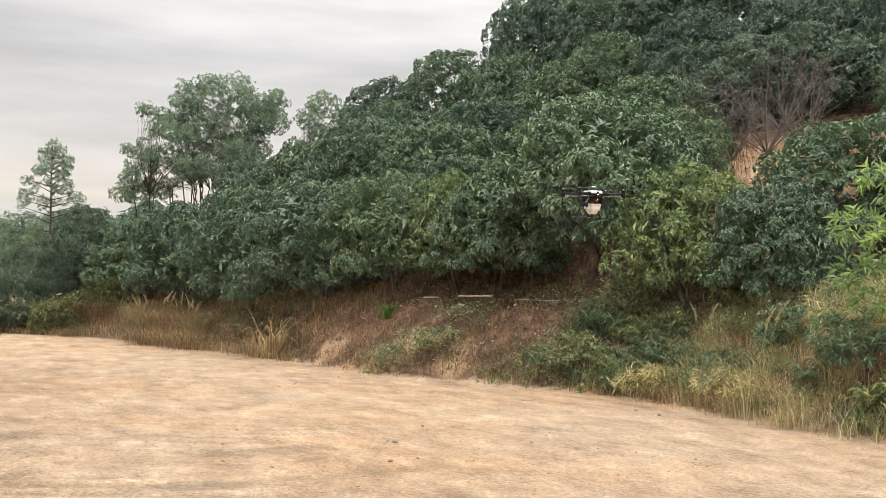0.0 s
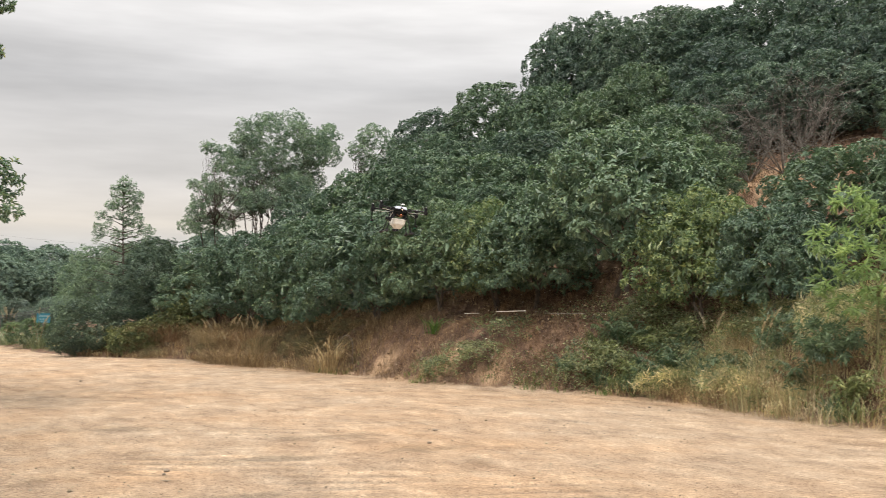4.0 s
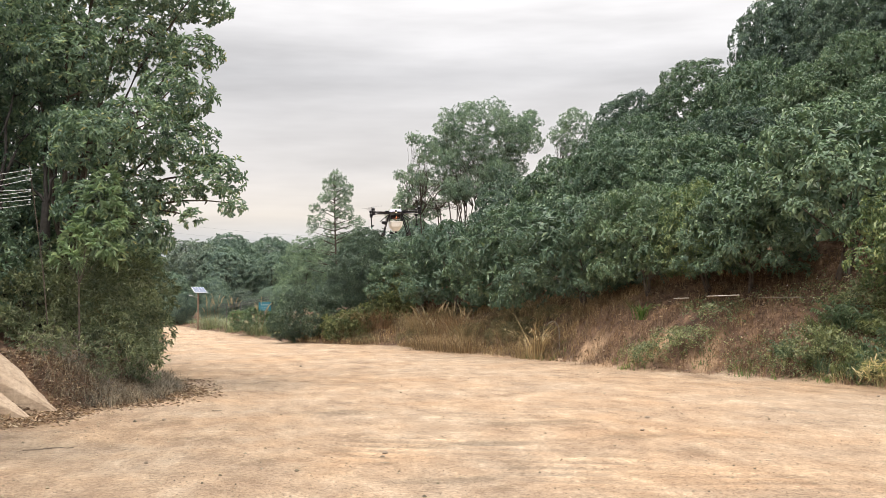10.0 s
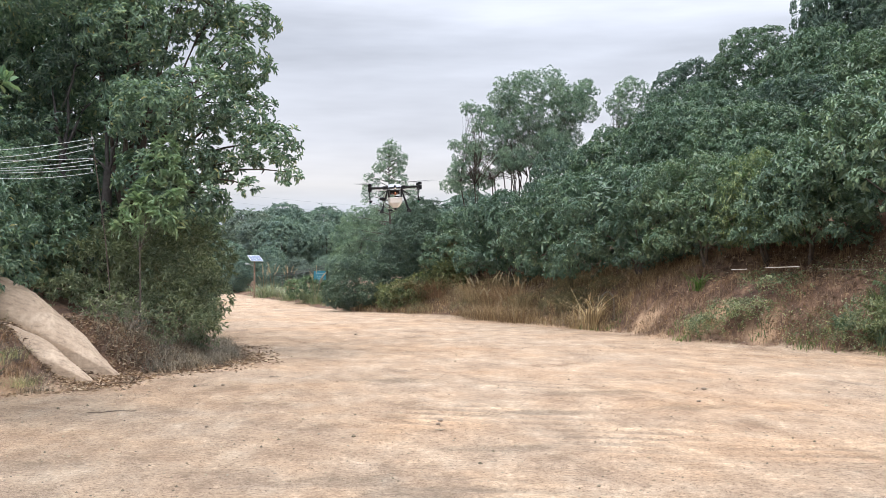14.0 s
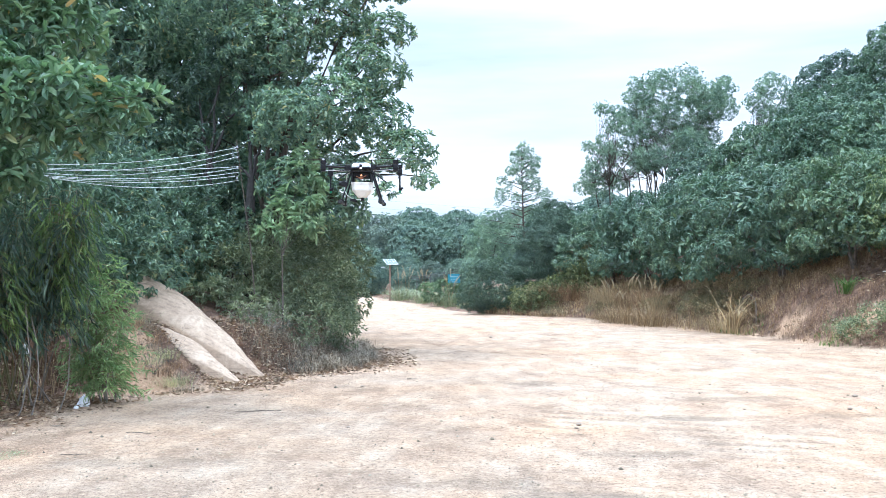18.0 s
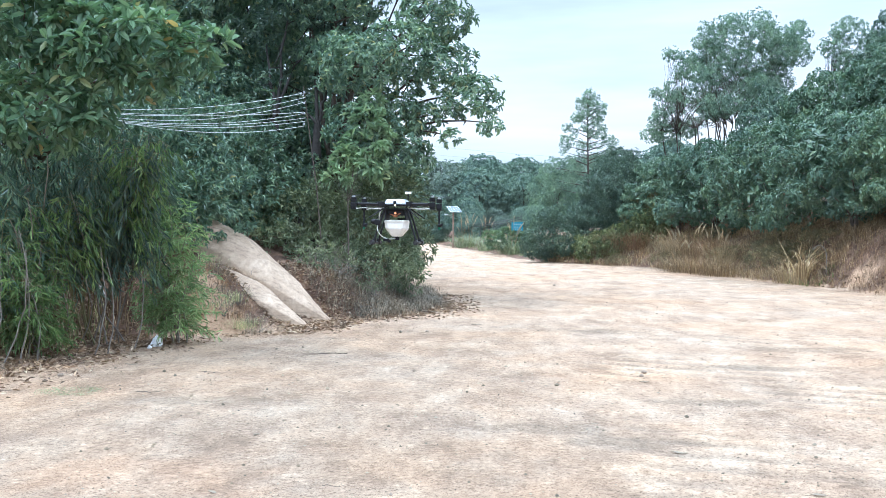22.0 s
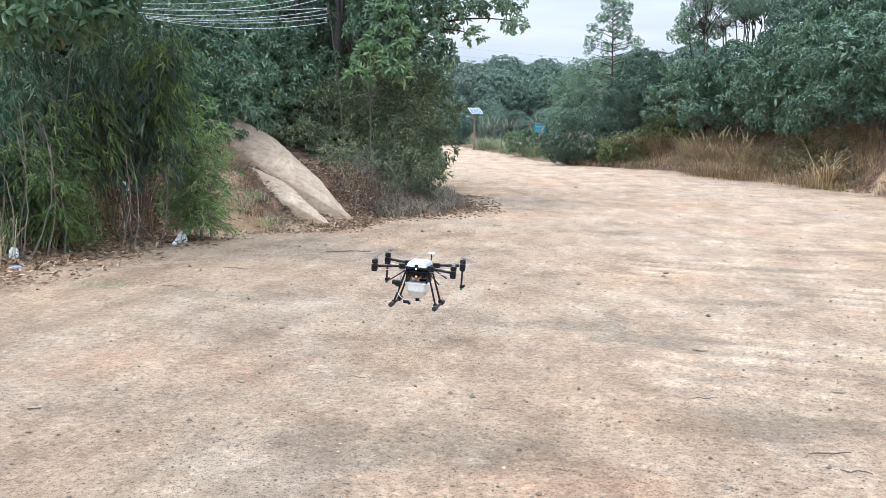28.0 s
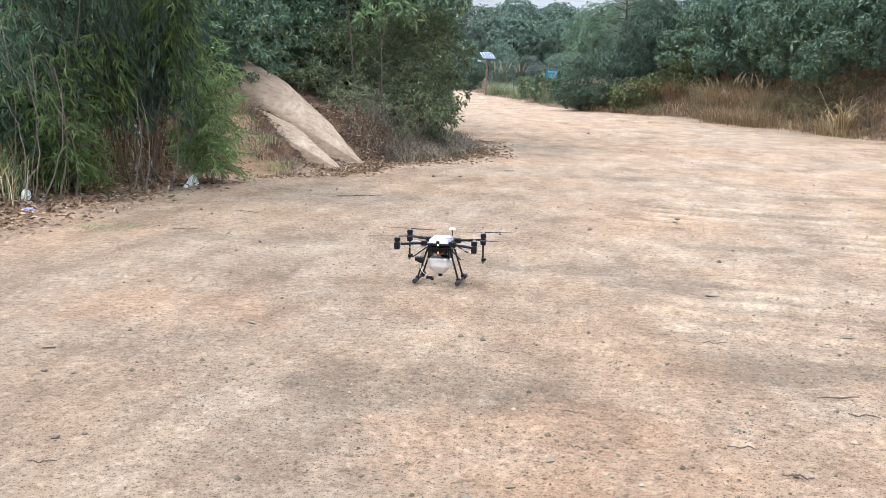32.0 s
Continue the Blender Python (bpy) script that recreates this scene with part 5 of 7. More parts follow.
# ---- grasses and ground cover ----
def blades(r, base, height, width, bend, lean=None):
    """Bent tapering blades, one at every base: (verts, tris)."""
    n = len(base)
    a = r.uniform(0, 6.28, n)
    d = np.stack([np.cos(a), np.sin(a), np.zeros(n)], 1)
    if lean is not None:
        d = unit(d + lean)
    height, bend = np.broadcast_to(height, n) * r.uniform(0.6, 1.15, n), np.broadcast_to(bend, n) * r.uniform(0.4, 1.3, n)
    side = np.stack([-d[:, 1], d[:, 0], np.zeros(n)], 1)
    cols = []
    for u, w in ((0, 1.0), (0.4, 0.85), (0.75, 0.5)):
        p = base + d * (bend * height * u * u)[:, None] + np.array([0, 0, 1.0]) * (height * (u - 0.45 * bend * u * u * u))[:, None]
        s = side * (width * w * 0.5)
        cols += [p - s, p + s]
    cols.append(base + d * (bend * height)[:, None] + np.array([0, 0, 1.0]) * (height * (1 - 0.5 * bend))[:, None])
    v = np.stack(cols, 1).reshape(-1, 3)
    o = np.arange(n)[:, None] * 7
    f = np.concatenate([o + q for q in ([0, 1, 3], [0, 3, 2], [2, 3, 5], [2, 5, 4], [4, 5, 6])], 0)
    return v, f


def scatter(r, n, x0, x1, y0, y1, test):
    x, y = r.uniform(x0, x1, n), r.uniform(y0, y1, n)
    k = r.random(n) < test(x, y)
    x, y = x[k], y[k]
    return np.stack([x, y, ground_z(x, y) - 0.01], 1)


def tufts(r, centres, per, spread):
    p = np.repeat(centres, per, 0)
    p = p + np.concatenate([r.normal(0, spread, (len(p), 2)), np.zeros((len(p), 1))], 1)
    p[:, 2] = ground_z(p[:, 0], p[:, 1]) - 0.01
    return p


def stuff(name, label, category, pieces, material):
    v, f = join(pieces)
    return tagged(new(name, mesh_np(name, v, f, material)), label, category, kind="stuff")


def bank_band(lo, hi, y0, y1, strength=1.0, patch=0.0, seed=30):
    def test(x, y):
        d = bank_d(x, y)
        k = sstep(lo - 0.15, lo + 0.25, d) * (1 - sstep(hi - 0.6, hi + 0.6, d)) * sstep(y0 - 1, y0 + 1, y) * (1 - sstep(y1 - 1, y1 + 1, y)) * strength
        return k * sstep(patch - 0.25, patch + 0.25, waves(x, y, 1.6, seed)) if patch else k
    return test


def ground_cover():
    r = np.random.default_rng(7)
    box_, far_, mid_, near_ = (6, 19, 11, 48), (3, 14, 30, 50), (9.5, 18, 18, 34), (12.4, 18.6, 9.5, 22)
    # dry brown grass along the far half of the bank
    c = scatter(r, 7000, *far_, bank_band(0.0, 3.4, 30.5, 50, 0.85, -0.3, 46))
    stuff("dry_bank_grass", "matted dry brown grass on the far bank", "grass", [blades(r, tufts(r, c, 11, 0.16), 0.45, 0.011, 0.95)], GRASS_DRY)
    c = scatter(r, 900, *far_, bank_band(0.1, 2.2, 35.0, 47, 0.8, 0.0, 47))
    stuff("tall_dry_grass", "tall pale dry grass at the foot of the far bank", "grass", [blades(r, tufts(r, c, 14, 0.2), 0.65, 0.008, 1.5)], STRAW)
    # thin dry tufts between the clay slips
    c = scatter(r, 7000, *mid_, bank_band(0.1, 4.5, 20, 33, 0.75, -0.15, 51))
    stuff("dry_bank_grass", "thin dry grass and stalks on the bare bank", "grass", [blades(r, tufts(r, c, 9, 0.12), 0.38, 0.008, 0.9)], GRASS_RED)
    # a green fringe at the foot of the bank
    c = scatter(r, 4500, *mid_, bank_band(-0.1, 0.9, 20, 33, 0.5, 0.05, 41))
    stuff("fringe_grass", "low green grass fringing the road", "grass", [blades(r, tufts(r, c, 9, 0.09), 0.22, 0.012, 0.6)], GRASS_GREEN)
    # near bank: tall tired grass, green grass and broad-leaved weeds
    c = scatter(r, 1500, *near_, bank_band(0.0, 4.0, 10, 20.5, 0.5, -0.05, 48))
    stuff("tall_bank_grass", "tall half-dry grass on the near bank", "grass", [blades(r, tufts(r, c, 24, 0.13), 0.75, 0.008, 0.95)], GRASS_MIX)
    c = scatter(r, 2400, *near_, bank_band(-0.1, 3.0, 10, 20.5, 0.5, 0.0, 49))
    stuff("dry_bank_grass", "dry straw-coloured grass in tangled tufts", "grass", [blades(r, tufts(r, c, 18, 0.14), 0.5, 0.007, 1.1)], STRAW)
    c = scatter(r, 350, *near_, bank_band(-0.1, 4.2, 9, 21.5, 0.45, 0.1, 42))
    stuff("green_bank_grass", "arching green grass on the near bank", "grass", [blades(r, tufts(r, c, 9, 0.10), 0.42, 0.018, 1.1)], GRASS_GREEN)
    c = scatter(r, 3600, *near_, bank_band(0.0, 4.4, 9, 22, 0.55, -0.05, 43))
    c[:, 2] += r.uniform(0.1, 0.55, len(c))
    up = unit(np.array([0, 0, 1.0]) + r.normal(0, 0.35, (len(c), 3)))
    stuff("broad_weeds", "leafy green weeds on the near bank", "weeds", [rosettes(r, c, up, 9, 0.13, 0.036, 0.15, 1.0, 0.07)], LEAF_OLIVE)
    # dark creeper with small leaves over the middle bank
    c = scatter(r, 12000, *mid_, bank_band(0.0, 3.0, 18.5, 24.6, 0.95, -0.25, 44))
    c[:, 2] += r.uniform(0.02, 0.5, len(c)) * (0.65 + 0.5 * waves(c[:, 0], c[:, 1], 2.0, 45))
    up = unit(np.array([0, 0, 1.0]) + r.normal(0, 0.5, (len(c), 3)))
    stuff("creeper", "low dark green creeper with small leaves on the bank", "creeper", [rosettes(r, c, up, 6, 0.07, 0.036, 0.1, 1.0, 0.06)], LEAF_CREEP)
    c = scatter(r, 2500, *box_, bank_band(0.2, 4.0, 11, 26, 0.5))
    c[:, 2] += r.uniform(0.35, 0.7, len(c))
    up = unit(np.array([0, 0, 1.0]) + r.normal(0, 0.4, (len(c), 3)))
    stuff("small_flowers", "scattered tiny white daisies on the bank weeds", "flowers", [rosettes(r, c, up, 6, 0.022, 0.014, 0.0, 1.2, 0.0)], PETAL)
    c = scatter(r, 9000, *mid_, bank_band(0.1, 5.0, 22, 34, 0.8))
    a = unit(np.concatenate([r.normal(0, 1, (len(c), 2)), r.uniform(-0.1, 0.5, (len(c), 1))], 1))
    stuff("leaf_litter", "brown fallen leaves scattered down the bank", "leaf litter", [leaf_cloud(c + [0, 0, 0.025], a, np.array([0, 0, 1.0]) + r.normal(0, 0.5, (len(c), 3)), 0.12, 0.05)], LEAF_DRY)
    # ferny weeds hanging over the near bank's edge
    c = scatter(r, 160, *near_, bank_band(0.0, 2.6, 14, 19.8, 0.7, 0.0, 52))
    k = np.repeat(c, 16, 0) + np.concatenate([r.normal(0, 0.1, (len(c) * 16, 2)), r.uniform(0.15, 0.6, (len(c) * 16, 1))], 1)
    a = r.uniform(0, 6.28, len(k))
    stuff("fern_weeds", "long-leaved bright green weeds at the bank's edge", "weeds", [leaf_cloud(k, np.stack([np.cos(a) - 0.4, np.sin(a) - 0.4, r.uniform(-0.5, 0.5, len(k))], 1), np.array([0, 0, 1.0]) + r.normal(0, 0.3, (len(k), 3)), r.uniform(0.14, 0.3, len(k)), 0.035, 0.18, 0.3)], LEAF_BRIGHT)
    # orchard floor: brown litter and low dead stalks
    c = scatter(r, 16000, 6, 30, 12, 52, lambda x, y: sstep(1.2, 2.6, bank_d(x, y)) * 0.9 * (bank_d(x, y) < 17))
    a = unit(np.concatenate([r.normal(0, 1, (len(c), 2)), r.uniform(-0.1, 0.35, (len(c), 1))], 1))
    stuff("leaf_litter", "brown fallen leaves under the orchard trees", "leaf litter", [leaf_cloud(c + [0, 0, 0.025], a, np.array([0, 0, 1.0]) + r.normal(0, 0.4, (len(c), 3)), 0.16, 0.07)], LEAF_DRY)
    c = scatter(r, 2600, 6, 30, 12, 52, lambda x, y: sstep(2.0, 3.0, bank_d(x, y)) * 0.6 * (bank_d(x, y) < 17))
    stuff("dead_stalks", "dead grey-brown stalks on the orchard slope", "stalks", [blades(r, tufts(r, c, 7, 0.16), 0.4, 0.009, 1.0)], GRASS_RED)
    # dry tall grass on the bare strip of the hillside
    c = scatter(r, 2600, 17, 30, 14, 34, lambda x, y: 0.8 * (np.abs(bank_d(x, y) - 8.5 - 0.2 * (y - 20)) < 2.2))
    stuff("hillside_grass", "dry reddish grass on the bare hillside strip", "grass", [blades(r, tufts(r, c, 10, 0.2), 0.5, 0.012, 0.8)], GRASS_RED)
    # left verge: litter, dead twigs, tall grass
    def verge(lo, hi, y0, y1, k):
        return lambda x, y: k * sstep(lo - 0.2, lo + 0.2, verge_d(x, y)) * (1 - sstep(hi - 0.3, hi + 0.3, verge_d(x, y))) * (y > y0) * (y < y1)
    c = scatter(r, 130000, -9, 0, 9, 26, lambda x, y: verge(-1.2, 1.8, 9.5, 26, 0.8)(x, y) * (0.06 + 0.94 * sstep(-0.9, 0.0, verge_d(x, y) + 0.5 * waves(x, y, 1.7, 50))) * (1 - 0.85 * (np.hypot(x + 4.5, y - 16.7) < 1.2)))
    a = unit(np.concatenate([r.normal(0, 1, (len(c), 2)), r.uniform(-0.1, 0.4, (len(c), 1))], 1))
    stuff("leaf_litter", "curled brown leaves drifted along the verge", "leaf litter", [leaf_cloud(c + [0, 0, 0.02], a, np.array([0, 0, 1.0]) + r.normal(0, 0.5, (len(c), 3)), r.uniform(0.05, 0.13, len(c)), r.uniform(0.025, 0.05, len(c)))], LEAF_DRY)
    c = scatter(r, 4600, -4, 0.3, 19, 27, verge(-0.1, 1.3, 19.3, 27, 0.75))
    stuff("dead_brush", "tangled dead brown brush below the thicket", "brush", [blades(r, tufts(r, c, 8, 0.12), 0.42, 0.008, 1.5)], BRUSH)
    c = scatter(r, 900, -9.5, -4.4, 9.5, 16.3, verge(0.35, 2.6, 9.5, 15.2, 0.5))
    stuff("tall_verge_grass", "tall green and straw-coloured grass on the verge", "grass", [blades(r, tufts(r, c, 9, 0.12), 0.8, 0.010, 0.8)], GRASS_MIX)
    c = scatter(r, 300, -9.5, -4.4, 9.5, 15.0, verge(0.5, 2.2, 9.5, 14.4, 0.6))
    stuff("reed_grass", "tall reedy green grass at the back of the verge", "grass", [blades(r, tufts(r, c, 7, 0.1), 1.5, 0.016, 0.75)], LEAF_FEATHER)
    c = scatter(r, 800, -9.5, -4.4, 9.5, 17.3, verge(0.3, 2.8, 9.5, 17.4, 0.5))
    stuff("verge_brush", "pale dead twigs behind the verge", "brush", [blades(r, tufts(r, c, 6, 0.2), 0.9, 0.009, 0.7)], GRASS_DRY)
    c = scatter(r, 900, -7, 2, 22, 68, verge(-0.1, 1.2, 24, 68, 0.7))
    stuff("verge_grass", "low green grass along the far verge", "grass", [blades(r, tufts(r, c, 9, 0.15), 0.28, 0.014, 0.9)], LEAF_OLIVE)
    # rough green growth beyond the far edge of the road
    c = scatter(r, 2200, -6, 8, 46, 72, lambda x, y: 0.85 * sstep(0.0, 0.8, bank_d(x, y)) * (bank_d(x, y) < 6))
    stuff("rough_grass", "rank green grass beyond the road's end", "grass", [blades(r, tufts(r, c, 8, 0.2), 0.34, 0.014, 1.1)], LEAF_OLIVE)
    # grass scraps on the near road
    c = scatter(r, 330, -5.2, -4.0, 10.4, 11.2, lambda x, y: 0.9 * (np.hypot((x + 4.57) / 0.42, (y - 10.76) / 0.3) + 0.5 * waves(x, y, 6.0, 90) < 0.9))
    stuff("grass_patch", "thin trodden patch of green grass on the road", "grass", [blades(r, tufts(r, c, 8, 0.05), 0.035, 0.005, 1.3)], LEAF_OLIVE)


PETAL = noisy_mat("petal", (0.75, 0.74, 0.68), (0.85, 0.84, 0.8), 30, 0.7, 0, 0)
BRUSH = leaf_mat("dead_brush", [(0.0, (0.125, 0.100, 0.081)), (0.6, (0.237, 0.194, 0.156)), (1.0, (0.400, 0.338, 0.263))], 0.1, 0.8, (1.0, 0.9, 0.8))
ground_cover()


CLAY_TUFTS = ((-4.75, 17.75, 0.3), (-4.55, 17.45, 0.32), (-4.35, 17.2, 0.3), (-4.6, 16.95, 0.26), (-4.2, 16.85, 0.3), (-4.0, 16.7, 0.28), (-3.8, 16.6, 0.22), (-4.9, 17.3, 0.34), (-4.45, 16.7, 0.22), (-3.95, 17.0, 0.3), (-4.15, 17.3, 0.26), (-5.0, 17.9, 0.36))


def grass_clump(name, label, x, y, n, height, width, bend, material, seed, spread=0.12, plumes=0, plume_h=1.6):
    r = np.random.default_rng(seed)
    z = gz(x, y) - 0.02
    base = np.concatenate([r.normal(0, spread, (n, 2)), np.zeros((n, 1))], 1)
    t = thing(name, label, "grass", pose(x, y, z))
    part("leaf_sheaf", mesh_np("blades", *blades(r, base, height, width, bend, base * 5.0), material), None, t)
    for i in range(plumes):
        a, q = r.uniform(0, 6.28), r.uniform(0.1, 0.5)
        tt = np.linspace(0, 1, 7)[:, None]
        tip = np.array([math.cos(a) * q, math.sin(a) * q, plume_h * r.uniform(0.66, 1.06)])
        p = tip * tt + np.array([0, 0, 0.08]) * np.sin(tt * 3)
        stem = part("stalk", mesh_np("stalk", *tube(p, 0.006 * (1.1 - 0.6 * tt[:, 0]), 5), GRASS_DRY, True), None, t)
        m = 80
        u = r.uniform(0.0, 1.0, m)[:, None]
        c = tip * (0.80 + 0.2 * u) + np.array([0.14 * math.cos(a), 0.14 * math.sin(a), 0.0]) * u * u
        side = unit(r.normal(0, 1, (m, 3)) * np.array([1, 1, 0.2]))
        ax = unit(side * (0.34 - 0.22 * u) + np.array([0.1 * math.cos(a), 0.1 * math.sin(a), 0.9]))
        part("plume", mesh_np("plume", *leaf_cloud(c, ax, r.normal(0, 1, (m, 3)), (0.12 - 0.05 * u[:, 0]) * r.uniform(0.6, 1.1, m), 0.010, 0.1, 0.25), PLUME), None, stem)
    return t


grass_clump("plume_grass", "tall plume grass with feathery pale heads", 14.4, 18.12, 90, 1.0, 0.014, 0.5, GRASS_MIX, 81, 0.2, 2, 2.35)
grass_clump("plume_grass", "tall plume grass with feathery pale heads", 13.8, 16.07, 110, 1.0, 0.014, 0.5, GRASS_MIX, 82, 0.22, 2, 2.5)
grass_clump("pale_grass_tuft", "dry tuft of pale arching leaves at the bank's foot", 9.94, 31.89, 60, 1.95, 0.030, 1.05, STRAW, 83, 0.15)
grass_clump("pale_grass_tuft", "dry tuft of straw-coloured leaves at the bank's foot", 9.71, 32.59, 110, 1.0, 0.016, 1.1, STRAW, 84, 0.2)
for i, (x, y) in enumerate(((7.54, 39.82), (7.66, 38.74), (8, 38.28), (8.29, 37.2), (8.54, 36.52))):
    grass_clump("plume_grass", "stand of tall dry plume grass on the far bank", x + 0.1, y + 0.1, 190, 1.1, 0.011, 1.05, GRASS_DRY, 85 + i, 0.32, 3, 1.8)
for i, (x, y, h) in enumerate(((8.09, 43.14, 1.3), (8.5, 40.9, 1.5), (8.84, 39.23, 1.4), (9.08, 37.82, 1.1), (6.2, 46.36, 1.0), (6.84, 45.44, 1.1), (5.64, 47.06, 0.8))):
    grass_clump("grass_dome", "dome of long arching straw-brown grass at the bank's foot", x + 0.15, y + 0.5, 460, 1.2 * h, 0.010, 1.0, (STRAW, GRASS_DRY, GRASS_RED)[i % 3], 400 + i, 0.36)
for i, (x, y) in enumerate(((14.0, 17.6), (13.85, 16.9), (14.2, 17.0), (13.7, 16.3), (13.95, 15.6), (14.3, 15.4), (13.6, 14.8), (14.1, 14.6), (13.9, 18.6))):
    grass_clump("seeding_grass", "clump of dry straw-brown grass with thin stalks on the near bank", x, y, 160, 0.85, 0.006, 0.6, (STRAW, GRASS_DRY, GRASS_RED)[i % 3], 480 + i, 0.22)
for i, (x, y) in enumerate(((14.51, 18.17), (14.43, 17.38), (14.24, 16.59), (14.05, 15.79), (14.86, 18.16), (14.8, 17.33), (14.47, 16.35), (15.04, 19.11), (13.86, 15.17), (15.17, 18.02), (14.64, 16.18))):
    grass_clump("stalk_grass", "clump of thin half-dry upright grass on the near bank", x, y, 210, 0.95 if i < 7 else 0.7, 0.0065, 0.85, (GRASS_MIX, STRAW, GRASS_MIX, GRASS_DRY)[i % 4], 430 + i, 0.2)
for i, (x, y) in enumerate(((13.65, 21.34), (13.77, 20.77), (13.92, 20.28), (14.09, 19.84), (14.33, 19.4), (14.46, 18.94), (14.37, 20.8), (14.67, 20.2), (14.84, 19.5), (14.18, 21.58), (15.07, 20.14), (14.33, 22.47), (14.66, 21.83), (14.5, 14.92), (13.8, 13.77), (13.8, 13.46))):
    grass_clump("arching_weed", "clump of arching long-leaved green weeds on the near bank", x, y, 64, 0.55, 0.034, 1.0, (LEAF_BRIGHT, LEAF_OLIVE)[i % 2], 450 + i, 0.16)
for i, (x, y, h) in enumerate(CLAY_TUFTS):
    grass_clump("dry_weed", "matted dry brown weed on the clay beside the granite", x, y, 130, h, 0.006, 1.1, (BRUSH, GRASS_RED, GRASS_MIX)[i % 3], 470 + i, 0.14)
grass_clump("arching_grass", "single arching green grass tuft on the slope", 12.07, 28.06, 40, 0.8, 0.03, 1.0, GRASS_GREEN, 92, 0.1)
for i, (x, y) in enumerate(((-0.64, 64), (-1.13, 63.99), (1.78, 55.98), (0.33, 60))):
    grass_clump("plume_grass", "grey-green plume grass beyond the road's end", x, y, 240, 1.25, 0.014, 1.1, LEAF_GREY, 93 + i, 0.4, 6, 2.0)


# ---- the granite outcrop on the verge ----
def rock_material():
    m, nd, lk, b = mat("weathered_granite", 0.85)
    tcn = nd.new("ShaderNodeTexCoord")
    P = tcn.outputs["Object"]
    n1, n2, n3 = noise_node(nd, lk, 1.6, 6, P, 0.6), noise_node(nd, lk, 14, 6, P, 0.7), noise_node(nd, lk, 3.0, 6, P, 0.65, ((0.5, 4.0, 4.0), (0, 0, 0)))
    col = ramp_node(nd, lk, n1, [(0.3, (0.34, 0.255, 0.180)), (0.5, (0.43, 0.332, 0.240)), (0.7, (0.50, 0.400, 0.300))])
    col = mix_node(nd, lk, 0.8, col, ramp_node(nd, lk, n3, [(0.33, (0.58, 0.55, 0.52)), (0.46, (0.96, 0.95, 0.94)), (0.7, (1.1, 1.08, 1.04))]), "MULTIPLY")
    col = mix_node(nd, lk, 0.85, col, ramp_node(nd, lk, n2, [(0.34, (0.72, 0.71, 0.70)), (0.6, (1.05, 1.05, 1.05))]), "MULTIPLY")
    lk.new(col, b.inputs["Base Color"])
    bump_node(nd, lk, b, n2, 0.5, 0.03)
    return m


ROCK = rock_material()


def whaleback(name, label, a, b, width, rise, seed, deep=0.9):
    """A smooth hump of rock from its high end a to its low tip b."""
    a, b = np.array(a), np.array(b)
    ax = b - a
    L = np.linalg.norm(ax)
    e = ax / L
    side = unit(np.cross(e, [0, 0, 1.0]))
    up = np.cross(side, e)
    u, v = np.meshgrid(np.linspace(0, 1, 64), np.linspace(-1, 1, 40), indexing="ij")
    w = width * (0.80 + 0.30 * np.sin(u * 2.6 + 0.3)) * np.clip((1.01 - u) / 0.72, 0.0, 1) ** 0.62
    prof = np.clip(1 - np.abs(v + 0.18 * (1 - v * v)) ** 2.2, 0, 1) ** 0.62
    h = rise * (0.75 + 0.35 * np.sin(u * math.pi * 0.9 + 0.3)) * np.clip((1.02 - u) / 0.75, 0, 1) ** 0.75
    lump = 0.05 * waves(u * 9, v * 3, 1.0, seed) + 0.018 * waves(u * 40, v * 11, 1.0, seed + 1)
    P = a + e * (u * L)[..., None] + side * (v * w * 0.5)[..., None] + up * (prof * h + lump * prof - deep * (np.abs(v) > 0.97) - 0.05)[..., None]
    n, k = u.shape
    i, j = np.meshgrid(np.arange(n - 1), np.arange(k - 1), indexing="ij")
    f = np.stack([i * k + j, i * k + j + 1, (i + 1) * k + j + 1, (i + 1) * k + j], -1).reshape(-1, 4)
    c = P[n // 2, k // 2]
    ob = new(name, mesh_np(name, (P - c).reshape(-1, 3), f[:, ::-1], ROCK, True))
    ob.location = c
    return tagged(ob, label, "rock", "granite outcrop on the verge")


whaleback("granite_slab", "smooth weathered granite slab sloping down to the road", (-5.6, 19.5, 1.68), (-2.8, 18.75, 0.06), 1.3, 0.42, 61)
whaleback("granite_slab", "lower granite slab beside the larger one", (-4.75, 18.5, 0.86), (-3.05, 17.95, 0.0), 0.62, 0.22, 64)
whaleback("granite_slab", "pale granite hump half hidden in the bushes", (-6.83, 19.46, 2.41), (-6.06, 19.29, 1.66), 0.7, 0.3, 67)


# ---- small things on the road ----
STICK = noisy_mat("dead_wood", (0.08, 0.06, 0.045), (0.17, 0.13, 0.10), 12, 0.9, 0, 0.4)
STONE = noisy_mat("stone", (0.20, 0.155, 0.115), (0.40, 0.32, 0.245), 3, 0.95, 0, 0.7, 0.02)
BAG = noisy_mat("white_plastic", (0.72, 0.73, 0.74), (0.86, 0.86, 0.86), 8, 0.45, 0, 0.2)
SCRAP = noisy_mat("blue_plastic", (0.20, 0.24, 0.50), (0.62, 0.64, 0.78), 9, 0.45, 0, 0.2)


